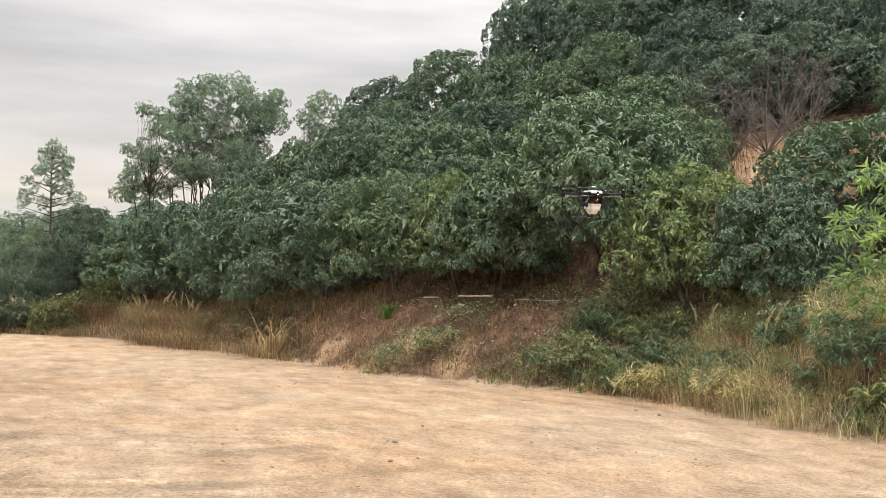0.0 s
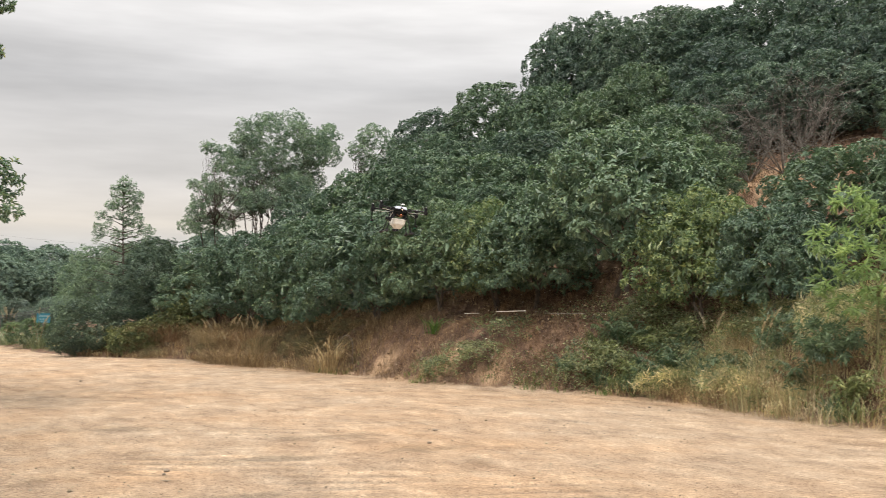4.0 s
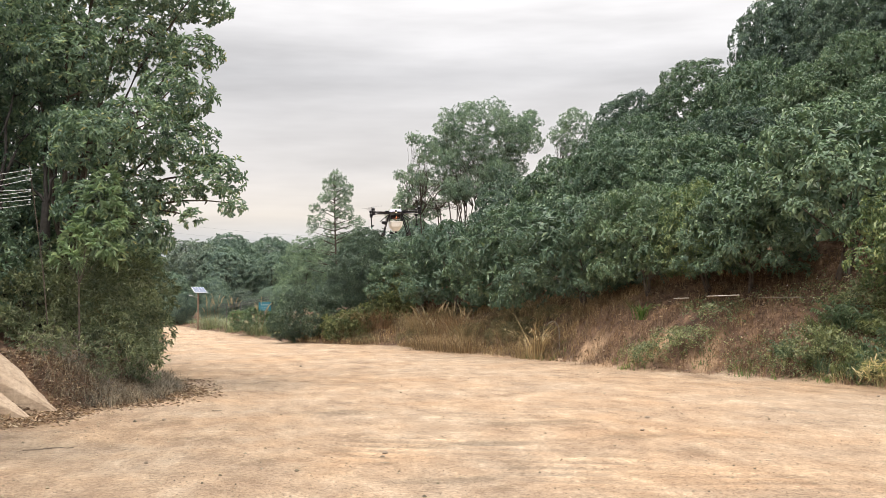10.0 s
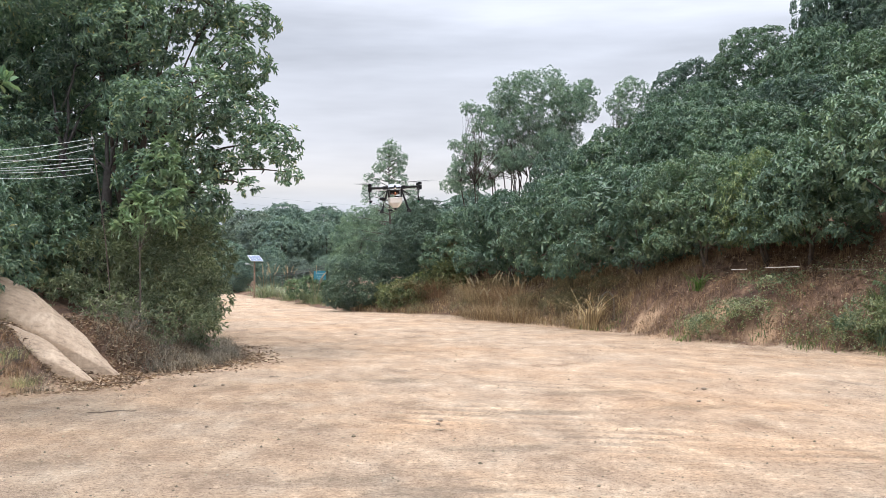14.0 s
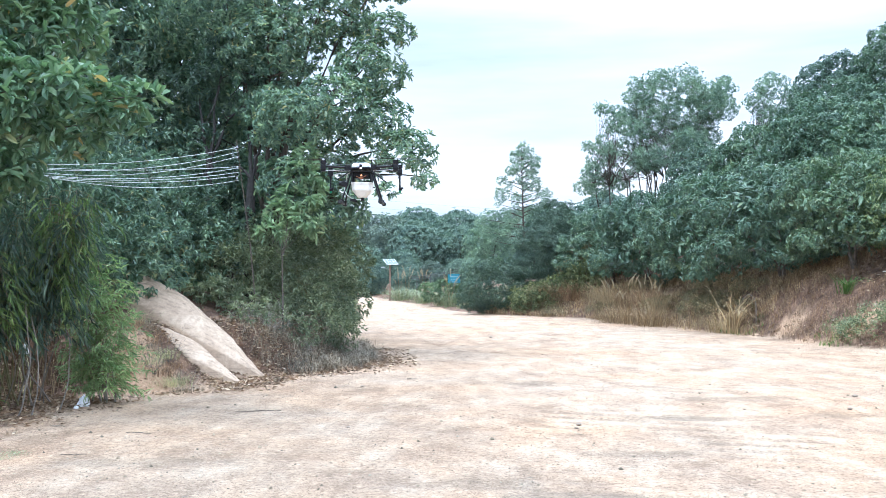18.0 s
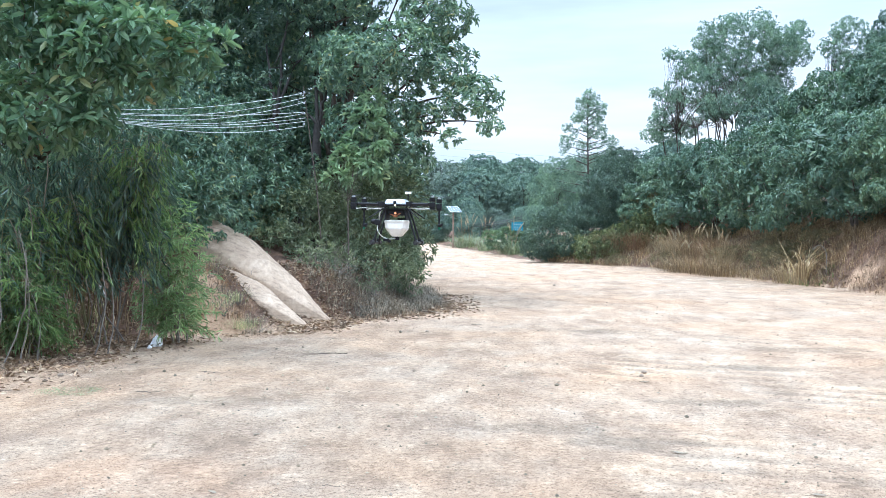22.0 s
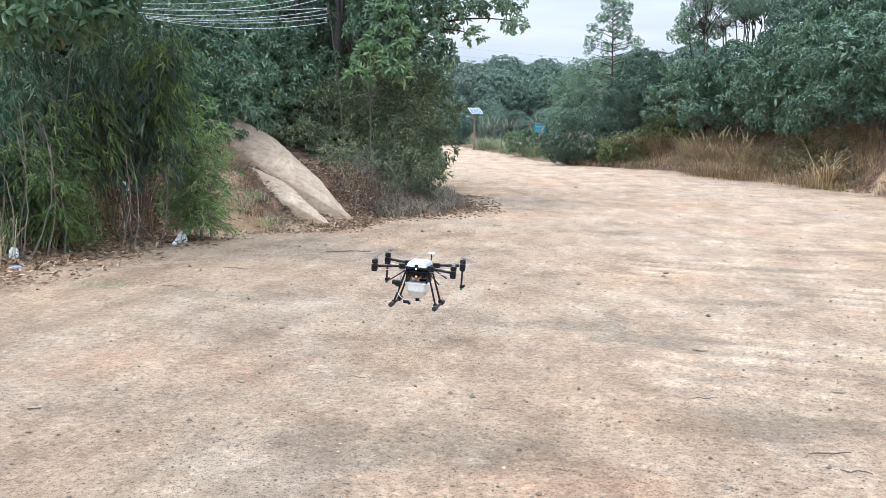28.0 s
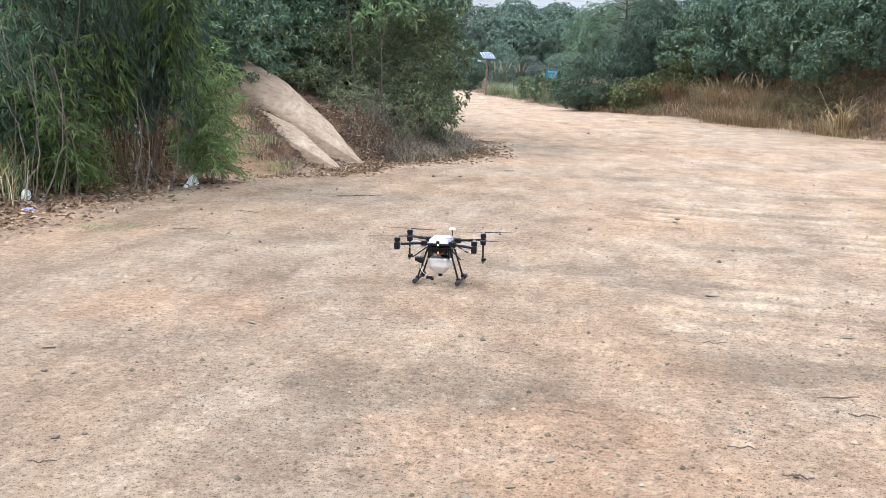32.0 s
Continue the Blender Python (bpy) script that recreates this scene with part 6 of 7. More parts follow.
def stick(label, x, y, length, turn, thick=0.008, crook=0.04, seed=0, lift=0.012, material=None):
    r = np.random.default_rng(seed + 300)
    t = np.linspace(-0.5, 0.5, 10)[:, None]
    p = np.concatenate([t * length, 0.6 * crook * length * np.sin(t * 4 + seed), lift + 0.010 * np.abs(np.sin(t * 5 + seed))], 1)
    ob = new("stick", mesh_np("stick", *tube(p + r.normal(0, 0.002, (10, 3)), 0.62 * thick * (1.0 - 0.7 * np.abs(t[:, 0])), 6), material or STICK, True))
    ob.matrix_basis = pose(x, y, gz(x, y), 0, 0, turn)
    return tagged(ob, label, "stick")


stick("crooked dead branch lying on the sandy road", -2.2, 14.05, 0.62, 8, 0.012, 0.05, 1)
stick("bleached forked branch lying at the foot of the bank", 14.06, 15.09, 0.8, 118, 0.016, 0.12, 15, 0.05, BARK_PALE)
stick("bleached dead branch lying at the foot of the bank", 14.13, 14.97, 0.45, 60, 0.012, 0.12, 16, 0.08, BARK_PALE)
stick("thin curved twig on the sandy road", -3.3, 12.11, 0.35, -18, 0.008, 0.1, 2)
stick("short pale stick on the sandy road", -3.59, 10.67, 0.28, 5, 0.008, 0.02, 3)
stick("short dark twig on the sandy road", 0.26, 4.61, 0.09, -30, 0.005, 0.05, 4)
stick("short dark twig on the sandy road", 0.26, 5.14, 0.10, -20, 0.005, 0.05, 5)
stick("long dark twig on the sandy road", 1.78, 5.56, 0.24, 2, 0.008, 0.06, 6)
stick("dark twig on the sandy road", 1.82, 5.26, 0.16, -14, 0.007, 0.06, 7)
stick("dark twig on the sandy road", 1.23, 4.36, 0.14, -10, 0.008, 0.06, 8)
stick("dark twig on the sandy road", 1.3, 6.62, 0.16, 6, 0.006, 0.06, 9)
stick("short dark twig on the sandy road", -2.14, 4.15, 0.12, 20, 0.006, 0.06, 10)
stick("fine twig on the sandy road", -0.12, 6.22, 0.15, -10, 0.004, 0.05, 11)
stick("fine twig on the sandy road", -1.06, 6.96, 0.16, -12, 0.004, 0.05, 12)
stick("short twig on the sandy road", 1.06, 4.7, 0.14, -8, 0.006, 0.05, 13)
stick("thin twig on the sandy road", -5.31, 10.7, 0.5, -4, 0.006, 0.05, 14)


def dead_leaf(x, y, size, turn, seed, label="single curled dead leaf on the sandy road"):
    u, v = np.meshgrid(np.linspace(0, 1, 7), np.linspace(-1, 1, 5), indexing="ij")
    w = 0.34 * np.sin(np.pi * np.clip(u, 0.02, 0.98)) ** 0.8
    P = np.stack([(u - 0.5), v * w * 0.5, 0.045 * np.abs(v) + 0.08 * (u - 0.5) ** 2 * 2 + 0.02 * np.sin(u * 7 + seed)], -1) * size
    i, j = np.meshgrid(np.arange(6), np.arange(4), indexing="ij")
    f = np.stack([i * 5 + j, i * 5 + j + 1, (i + 1) * 5 + j + 1, (i + 1) * 5 + j], -1).reshape(-1, 4)
    ob = new("dead_leaf", mesh_np("dead_leaf", P.reshape(-1, 3), f, BRUSH, True))
    ob.matrix_basis = pose(x, y, gz(x, y) + 0.006, 4, 3, turn)
    tagged(ob, label, "leaf", "dead leaves on the road")


for i, (x, y, s, a) in enumerate(((1.58, 8.23, 0.16, -20), (-0.83, 4.86, 0.07, -30), (0.1, 8.26, 0.08, 0), (-2.97, 5.99, 0.13, 5), (-1.87, 6.82, 0.12, -40), (1.89, 11.9, 0.16, 10), (-0.09, 18.29, 0.2, 20), (-5.07, 11.87, 0.12, 40), (-4.49, 12.74, 0.2, 12), (-0.02, 9.57, 0.09, 60), (1.03, 9.38, 0.1, 15), (2.28, 6.97, 0.14, 0), (-1.98, 8.69, 0.12, 70))):
    dead_leaf(x, y, 0.8 * s, a, i)


def stone_mesh(seed):
    r = np.random.default_rng(seed)
    bm = bmesh.new()
    bmesh.ops.create_icosphere(bm, subdivisions=2, radius=1.0)
    k = unit(r.normal(0, 1, (6, 3)))
    for v in bm.verts:
        p = np.array(v.co)
        cut = max(0.0, float((k @ p).max()) - 0.72)
        v.co = Vector(p * (1 - 0.5 * cut) * (1 + 0.08 * math.sin(7 * p[0] + seed) * math.sin(6 * p[1]))) * 1.0
        v.co.z *= 0.62
    return bm_mesh("stone", bm, STONE)


STONES = [stone_mesh(s) for s in range(4)]
for i, (x, y, s) in enumerate(((-2.77, 5.51, 0.028), (-2.58, 5.48, 0.020), (-1.52, 5.39, 0.018), (-2.11, 4.54, 0.022), (-2.23, 4.48, 0.03), (-0.64, 6.78, 0.022), (-1.83, 8.99, 0.016), (0.92, 6.14, 0.025), (-0.71, 4.19, 0.022), (-2.61, 4.98, 0.016), (2.01, 12.59, 0.04), (1.21, 5.14, 0.018), (6.67, 15.33, 0.06), (13.41, 14.3, 0.09), (13.55, 13.76, 0.11), (12.43, 17.57, 0.05), (5.99, 13.94, 0.05), (-0.17, 18.33, 0.04), (1.99, 12.55, 0.05), (2.21, 30.51, 0.07), (-0.93, 17.12, 0.05), (-0.86, 12.54, 0.04), (1.94, 12.39, 0.04), (-4.99, 11.74, 0.05))):
    ob = new("stone", STONES[i % 4])
    ob.matrix_basis = pose(x, y, gz(x, y) + s * 0.25, 0, 0, i * 57) @ Matrix.Diagonal((0.8 * s, 0.6 * s, 0.7 * s, 1))
    tagged(ob, "pale weathered stone lying on the dirt road" if i in (13, 14, 15) else "small stone lying on the dirt road", "stone", "stones on the road")


def gravel():
    r = np.random.default_rng(12)
    pieces = []
    oct_v = np.array([[1, 0, 0], [-1, 0, 0], [0, 1, 0], [0, -1, 0], [0, 0, 0.7], [0, 0, -0.7]], float)
    oct_f = np.array([[0, 2, 4], [2, 1, 4], [1, 3, 4], [3, 0, 4], [2, 0, 5], [1, 2, 5], [3, 1, 5], [0, 3, 5]])
    n = 22000
    y = 3.5 + 22 * r.random(n) ** 1.9
    x = r.uniform(-0.55, 0.62, n) * y * 1.05 + 0.15 * y
    k = (np.maximum(bank_d(x, y), verge_d(x, y)) < 0.2) & (r.random(n) < 0.45 + 0.55 * sstep(-0.2, 0.3, waves(x, y, 0.9, 77)))
    x, y = x[k], y[k]
    n = len(x)
    s = 0.0040 * np.exp(r.normal(0, 0.55, n)) * (0.95 + y / 45)
    a = r.uniform(0, 6.28, n)
    R = np.zeros((n, 3, 3))
    R[:, 0, 0], R[:, 0, 1], R[:, 1, 0], R[:, 1, 1], R[:, 2, 2] = np.cos(a), -np.sin(a), np.sin(a), np.cos(a), 1
    v = np.einsum("nij,kj->nki", R, oct_v) * (s[:, None] * r.uniform(0.7, 1.4, (n, 1)))[..., None] * r.uniform(0.8, 1.2, (n, 6, 1))
    v = v + np.stack([x, y, ground_z(x, y) + s * 0.3], 1)[:, None]
    f = (np.arange(n)[:, None, None] * 6 + oct_f).reshape(-1, 3)
    tagged(new("gravel", mesh_np("gravel", v.reshape(-1, 3), f, GRIT)), "loose grit and small gravel on the sandy road", "gravel", kind="stuff")


GRIT = leaf_mat("grit", [(0.0, (0.10, 0.08, 0.06)), (0.5, (0.26, 0.20, 0.15)), (1.0, (0.44, 0.37, 0.29))], 0.0, 0.9)
gravel()


def crumpled_bag(label, x, y, size, seed, material=BAG, tall=1.3):
    r = np.random.default_rng(seed)
    bm = bmesh.new()
    bmesh.ops.create_icosphere(bm, subdivisions=3, radius=1.0)
    ph = r.uniform(0, 6.28, 6)
    for v in bm.verts:
        p = np.array(v.co)
        k = 1 + 0.22 * math.sin(5 * p[0] + ph[0]) * math.sin(4 * p[2] + ph[1]) + 0.16 * math.sin(9 * p[1] + ph[2]) + 0.10 * math.sin(15 * p[2] + 9 * p[0] + ph[3])
        pinch = 1 - 0.55 * max(0, p[2]) ** 1.5
        v.co = Vector((p[0] * k * pinch * size, p[1] * k * pinch * 0.7 * size, (p[2] * k * tall) * size))
        v.co.z = max(v.co.z, -0.55 * size)
    ob = new("plastic_bag", bm_mesh("plastic_bag", bm, material))
    ob.matrix_basis = pose(x, y, gz(x, y) + 0.5 * size, 0, 0, seed * 40)
    tagged(ob, label, "litter")


crumpled_bag("crumpled white plastic bag on the leaf litter", -4.80, 14.72, 0.085, 1)
crumpled_bag("crumpled white plastic bag on the leaf litter", -6.22, 12.39, 0.075, 2)
crumpled_bag("small grey-white plastic scrap on the verge", -5.63, 14.6, 0.018, 3, BAG, 0.6)
crumpled_bag("white plastic bag caught in the verge brush", -6.07, 15.8, 0.08, 4)
crumpled_bag("flattened blue and white wrapper on the road edge", -5.83, 11.66, 0.06, 5, SCRAP, 0.35)
crumpled_bag("small white scrap of litter on the slope", -4.81, 14.43, 0.035, 6, BAG, 0.8)


# ---- white pipe along the top of the bank ----
PVC = noisy_mat("white_pipe", (0.30, 0.27, 0.22), (0.44, 0.41, 0.35), 6, 0.6, 0, 0.1)


OLD_PVC = noisy_mat("grey_pipe", (0.13, 0.11, 0.09), (0.24, 0.21, 0.17), 6, 0.7, 0, 0.1)


def pipe_run(label, a, b, radius, material=PVC):
    a, b = np.array(a), np.array(b)
    t = np.linspace(0, 1, 9)[:, None]
    p = a * (1 - t) + b * t
    p[:, 2] = np.maximum(p[:, 2], ground_z(p[:, 0], p[:, 1]) + radius)
    ob = new("water_pipe", mesh_np("water_pipe", *tube(p, np.full(9, radius), 10), material, True))
    tagged(ob, label, "pipe")


pipe_run("white plastic water pipe lying along the bank top", (12.26, 24.34, 2), (12.6, 23.26, 2.02), 0.013)
pipe_run("white plastic water pipe lying along the bank top", (11.92, 25.61, 1.95), (12.11, 25.08, 1.96), 0.011)
pipe_run("grey plastic water pipe lying along the bank top", (12.63, 22.33, 1.96), (12.97, 20.97, 1.95), 0.008, OLD_PVC)


# ---- wires strung between the roadside trees ----
CABLE = noisy_mat("pale_cable", (0.50, 0.52, 0.52), (0.68, 0.70, 0.70), 20, 0.5, 0, 0)
STEEL = noisy_mat("galvanised_steel", (0.30, 0.31, 0.32), (0.48, 0.49, 0.50), 14, 0.45, 0.8, 0.1)


def cable(name, label, a, b, sag, r=0.0045, n=24, material=None):
    a, b = np.array(a), np.array(b)
    t = np.linspace(0, 1, n)[:, None]
    p = a * (1 - t) + b * t - np.array([0, 0, sag]) * (4 * t * (1 - t))
    ob = new(name, mesh_np(name, *tube(p, np.full(n, r), 5), material or CABLE, True))
    return tagged(ob, label, "cable", "wires between the roadside trees")


(wx, wy, wz), (vx, vy, vz) = (-3.23, 18.32, 4.2), (-6.05, 16.43, 3.68)
for i, (ya, yb, s) in enumerate(((262, 292, 0.10), (270, 300, 0.14), (278, 306, 0.16), (296, 298, 0.05), (298, 310, 0.12), (306, 312, 0.10), (312, 314, 0.10), (320, 311, 0.16))):
    cable("cable", "slack pale cable hanging between the trees", (wx, wy, wz - 0.0104 * (ya - 262)), (vx, vy, vz - 0.0098 * (yb - 292)), s)
pole = thing("wire_pole", "thin leaning steel pole that carries the slack cables", "pole")
part("shaft", rod((-3.27, 18.32, 4.32), (-3.06, 18.56, 2.48), 0.008, 10), BARK, pole)
for i in range(4):
    part("insulator", cyl(0.022, 0.018, 0.04, 10, 0.004, pose(wx - 0.02, wy - 0.03, wz - 0.19 * i)), STEEL, pole)
part("foot", rod((-3.06, 18.56, 2.48), (-2.99, 18.67, 1.54), 0.011, 10), BARK, pole)


# ---- beyond the road's end: solar lamp, sign, rail ----
RUST = noisy_mat("rusty_post", (0.22, 0.14, 0.10), (0.34, 0.235, 0.175), 8, 0.8, 0.2, 0.3)
CELL = noisy_mat("solar_cell", (0.10, 0.13, 0.19), (0.15, 0.18, 0.25), 20, 0.12, 0.3, 0)
FRAME = noisy_mat("aluminium", (0.55, 0.56, 0.57), (0.68, 0.69, 0.70), 20, 0.35, 0.9, 0)
BLUE = noisy_mat("teal_sign_paint", (0.025, 0.17, 0.24), (0.035, 0.22, 0.29), 4, 0.6, 0, 0)
SIGN_INK = noisy_mat("faded_sign_lettering", (0.20, 0.36, 0.40), (0.28, 0.44, 0.48), 10, 0.6, 0, 0)
DULL = noisy_mat("dull_rail", (0.10, 0.10, 0.10), (0.18, 0.175, 0.17), 9, 0.8, 0.2, 0)
WHITE = noisy_mat("white_paint", (0.75, 0.76, 0.77), (0.84, 0.84, 0.84), 10, 0.5, 0, 0)


def solar_lamp(x, y, h):
    z = gz(x, y)
    t = thing("solar_lamp", "solar panel on a rusty post beside the far road", "solar panel", pose(x, y, z, 0, 0, 8))
    part("post", cyl(0.055, 0.05, h + 0.1, 14, 0.0, pose(0, 0, h / 2 - 0.05)), RUST, t)
    part("lamp_arm", rod((0, 0, h * 0.86), (-0.42, -0.05, h * 0.92), 0.02), STEEL, t)
    part("lamp_head", box(0.22, 0.1, 0.06, 0.015, pose(-0.46, -0.06, h * 0.92)), FRAME, t)
    tilt = pose(0.05, 0, h + 0.16, 36, 0, 24)
    pf = part("panel_frame", box(0.86, 0.62, 0.03, 0.006, tilt), FRAME, t)
    for i in range(4):
        for j in range(2):
            part("cell", box(0.19, 0.275, 0.006, 0.0, tilt @ pose(-0.309 + 0.206 * i, -0.145 + 0.29 * j, 0.0185)), CELL, pf)
    part("bracket", rod((0, 0, h - 0.05), (0.05, 0, h + 0.14), 0.03), STEEL, t)


solar_lamp(-1.72, 63.97, 2.72 - gz(-1.72, 63.97) - 0.16)


def road_sign(x, y, zc):
    z = gz(x, y)
    t = thing("road_sign", "teal rectangular road sign with pale lettering", "sign", pose(x, y, z, 0, 0, -4))
    c = zc - z
    part("post", cyl(0.035, 0.035, c + 0.4, 12, 0.0, pose(0, 0.035, (c + 0.4) / 2 - 0.1)), STEEL, t)
    plate = part("plate", box(0.66, 0.02, 0.5, 0.004, pose(0, 0, c)), BLUE, t)
    for k, (zz, w0) in enumerate(((0.11, 0.46), (-0.05, 0.40), (-0.17, 0.28))):
        for i in range(4 if k == 0 else 3):
            part("letter_bar", box(w0 / 5.2, 0.006, 0.075, 0.0, pose(-w0 / 2 + (i + 0.5) * w0 / (4 if k == 0 else 3), -0.0135, c + zz)), SIGN_INK, plate)


road_sign(2.07, 56.97, 1.69)
(ax, ay, az), (bx, by, bz) = (-0.39, 60, 1.8), (2.73, 59.94, 2.36)
for k in range(2):
    cable("hand_rail", "pale bent rail sloping down beyond the verge", (ax, ay, az - 0.13 * k), (bx, by, bz - 0.13 * k), 0.12, 0.018, 16, DULL)
for k in range(4):
    u = 0.12 + 0.26 * k
    t0 = (ax + (bx - ax) * u, ay + (by - ay) * u, az + (bz - az) * u - 0.14)
    part_ob = thing("rail_post", "slim post under the pale rail", "post", pose(t0[0], t0[1], gz(t0[0], t0[1])), "posts of the pale rail")
    part("shaft", cyl(0.02, 0.02, max(0.3, t0[2] - gz(t0[0], t0[1])), 8, 0.0, pose(0, 0, max(0.3, t0[2] - gz(t0[0], t0[1])) / 2)), DULL, part_ob)

# power lines high over the valley
(ax, ay, az), (bx, by, bz) = (-17.11, 189.22, 16.98), (80.14, 226.26, 15.42)
for i in range(3):
    cable("power_line", "thin power line spanning the far valley", (ax, ay, az - 1.5 * i), (bx, by, bz - 1.9 * i), 1.5, 0.018, 24, STEEL)


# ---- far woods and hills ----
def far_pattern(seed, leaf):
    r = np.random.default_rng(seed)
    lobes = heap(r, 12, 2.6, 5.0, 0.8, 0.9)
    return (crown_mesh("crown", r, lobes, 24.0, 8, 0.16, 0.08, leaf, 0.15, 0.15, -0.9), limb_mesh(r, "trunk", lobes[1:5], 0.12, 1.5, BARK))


# far crowns wear the leaf colours that carry painted haze
FAR = [far_pattern(201, LEAF_HAZE), far_pattern(202, LEAF_HAZE_GREEN), far_pattern(203, LEAF_HAZE_GREEN)]


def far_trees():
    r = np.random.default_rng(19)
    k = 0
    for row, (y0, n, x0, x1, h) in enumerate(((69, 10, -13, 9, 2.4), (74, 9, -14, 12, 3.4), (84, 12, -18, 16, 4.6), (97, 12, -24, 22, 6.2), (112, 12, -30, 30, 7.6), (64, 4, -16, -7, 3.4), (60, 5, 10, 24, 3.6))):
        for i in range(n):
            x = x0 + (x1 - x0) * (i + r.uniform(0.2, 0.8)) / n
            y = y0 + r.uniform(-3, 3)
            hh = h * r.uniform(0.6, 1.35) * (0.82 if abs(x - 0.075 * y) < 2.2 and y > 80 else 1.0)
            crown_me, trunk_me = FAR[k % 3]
            t = thing("far_tree", "tree in the woods beyond the road, leaves tinted for haze", "tree", pose(x, y, gz(x, y) - 0.1 - 0.13 * hh, 0, 0, 47 * k) @ Matrix.Diagonal((hh / 5.0, hh / 5.0, hh / 5.8, 1)), "woods beyond the road")
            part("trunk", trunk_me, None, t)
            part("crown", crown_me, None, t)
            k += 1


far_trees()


def distant_hill(name, label, y, x0, x1, height, seed, material):
    n = 120
    u = np.linspace(0, 1, n)
    rows = []
    for j in range(14):
        v = j / 13
        z = height * np.sin(v * math.pi / 2) * (np.sin(u * math.pi) ** 0.7) * (0.75 + 0.25 * waves(u * 12, v + 0 * u, 1.0, seed)) + 0.03 * height * waves(u * 160, v * 9 + 0 * u, 1.0, seed + 2)
        rows.append(np.stack([x0 + (x1 - x0) * u, y + 130 * v + 0 * u, z - 2.0], 1))
    P = np.concatenate(rows)
    i, j = np.meshgrid(np.arange(13), np.arange(n - 1), indexing="ij")
    f = np.stack([i * n + j, i * n + j + 1, (i + 1) * n + j + 1, (i + 1) * n + j], -1).reshape(-1, 4)
    tagged(new(name, mesh_np(name, P, f, material, True)), label, "hill", kind="structure")


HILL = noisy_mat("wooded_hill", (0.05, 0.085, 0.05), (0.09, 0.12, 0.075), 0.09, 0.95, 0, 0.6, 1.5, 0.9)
# the horizon ridge is paled in its base colour, in place of haze
HAZE_TINT = noisy_mat("haze_tinted_hill", (0.14, 0.18, 0.165), (0.18, 0.22, 0.20), 0.03, 1.0, 0, 0, 1.0, 0.4)
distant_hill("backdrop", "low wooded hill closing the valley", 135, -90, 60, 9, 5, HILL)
distant_hill("backdrop", "ridge on the horizon, coloured pale for haze", 520, -150, 160, 30, 8, HAZE_TINT)
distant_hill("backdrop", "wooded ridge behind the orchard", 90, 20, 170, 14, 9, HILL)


# ---- the spraying drone ----
BLACK = noisy_mat("black_plastic", (0.006, 0.006, 0.008), (0.014, 0.014, 0.016), 12, 0.5, 0, 0.1)
CARBON = noisy_mat("carbon_tube", (0.008, 0.008, 0.009), (0.018, 0.018, 0.020), 40, 0.45, 0, 0)
for dull in (BLACK, CARBON):
    dull.node_tree.nodes["Principled BSDF"].inputs["Specular IOR Level"].default_value = 0.22
FOAM = noisy_mat("black_foam", (0.018, 0.018, 0.018), (0.04, 0.04, 0.04), 30, 0.95, 0, 0.3)
COVER = noisy_mat("pale_lilac_cover", (0.54, 0.56, 0.68), (0.62, 0.64, 0.75), 6, 0.4, 0, 0)
TANK = noisy_mat("milky_plastic", (0.74, 0.73, 0.68), (0.84, 0.83, 0.78), 5, 0.4, 0, 0)
HOSE = noisy_mat("milky_hose", (0.55, 0.55, 0.52), (0.7, 0.7, 0.66), 9, 0.4, 0, 0)
COPPER = noisy_mat("copper", (0.20, 0.08, 0.04), (0.34, 0.14, 0.06), 9, 0.5, 0.5, 0)
GREEN = noisy_mat("green_nozzle", (0.01, 0.16, 0.09), (0.02, 0.22, 0.12), 9, 0.4, 0, 0)
SILVER = noisy_mat("bright_metal", (0.5, 0.5, 0.5), (0.65, 0.65, 0.65), 9, 0.3, 0.9, 0)


def glow(name, color, strength):
    m, nd, lk, b = mat(name, 0.4)
    b.inputs["Base Color"].default_value = (*color, 1)
    b.inputs["Emission Color"].default_value = (*color, 1)
    b.inputs["Emission Strength"].default_value = strength
    return m


LED = glow("warm_led", (1.0, 0.78, 0.52), 3.0)
LED_RED = glow("red_led", (1.0, 0.36, 0.14), 0.45)


def curve_tube(points, r, sides=8, n=14):
    """A smooth hose through the points."""
    P = np.array(points, float)
    t = np.linspace(0, len(P) - 1, n)
    q = np.stack([np.interp(t, np.arange(len(P)), P[:, k]) for k in range(3)], 1)
    for _ in range(2):
        q[1:-1] = (q[:-2] + 2 * q[1:-1] + q[2:]) / 4
    return mesh_np("hose", *tube(q, np.full(n, r), sides), HOSE, True)


def blade_bm(length):
    """A propeller blade: twisted, tapering, with a thin section."""
    bm = bmesh.new()
    rings = []
    for u in (0.05, 0.15, 0.3, 0.5, 0.7, 0.88, 0.97, 1.0):
        w = 0.021 * (0.55 + 1.2 * u) * (1.35 - u) if u < 0.98 else 0.004
        tw = radians(20 * (1 - u) + 4)
        ring = []
        for a, h in ((-0.5, 0.0), (-0.1, 0.0022), (0.5, 0.0), (-0.1, -0.0012)):
            ring.append(bm.verts.new((u * length, a * w * math.cos(tw), h + a * w * math.sin(tw))))
        rings.append(ring)
    for p, q in zip(rings, rings[1:]):
        for i in range(4):
            bm.faces.new((p[i], p[(i + 1) % 4], q[(i + 1) % 4], q[i]))
    bm.faces.new(rings[0][::-1]), bm.faces.new(rings[-1])
    return bm


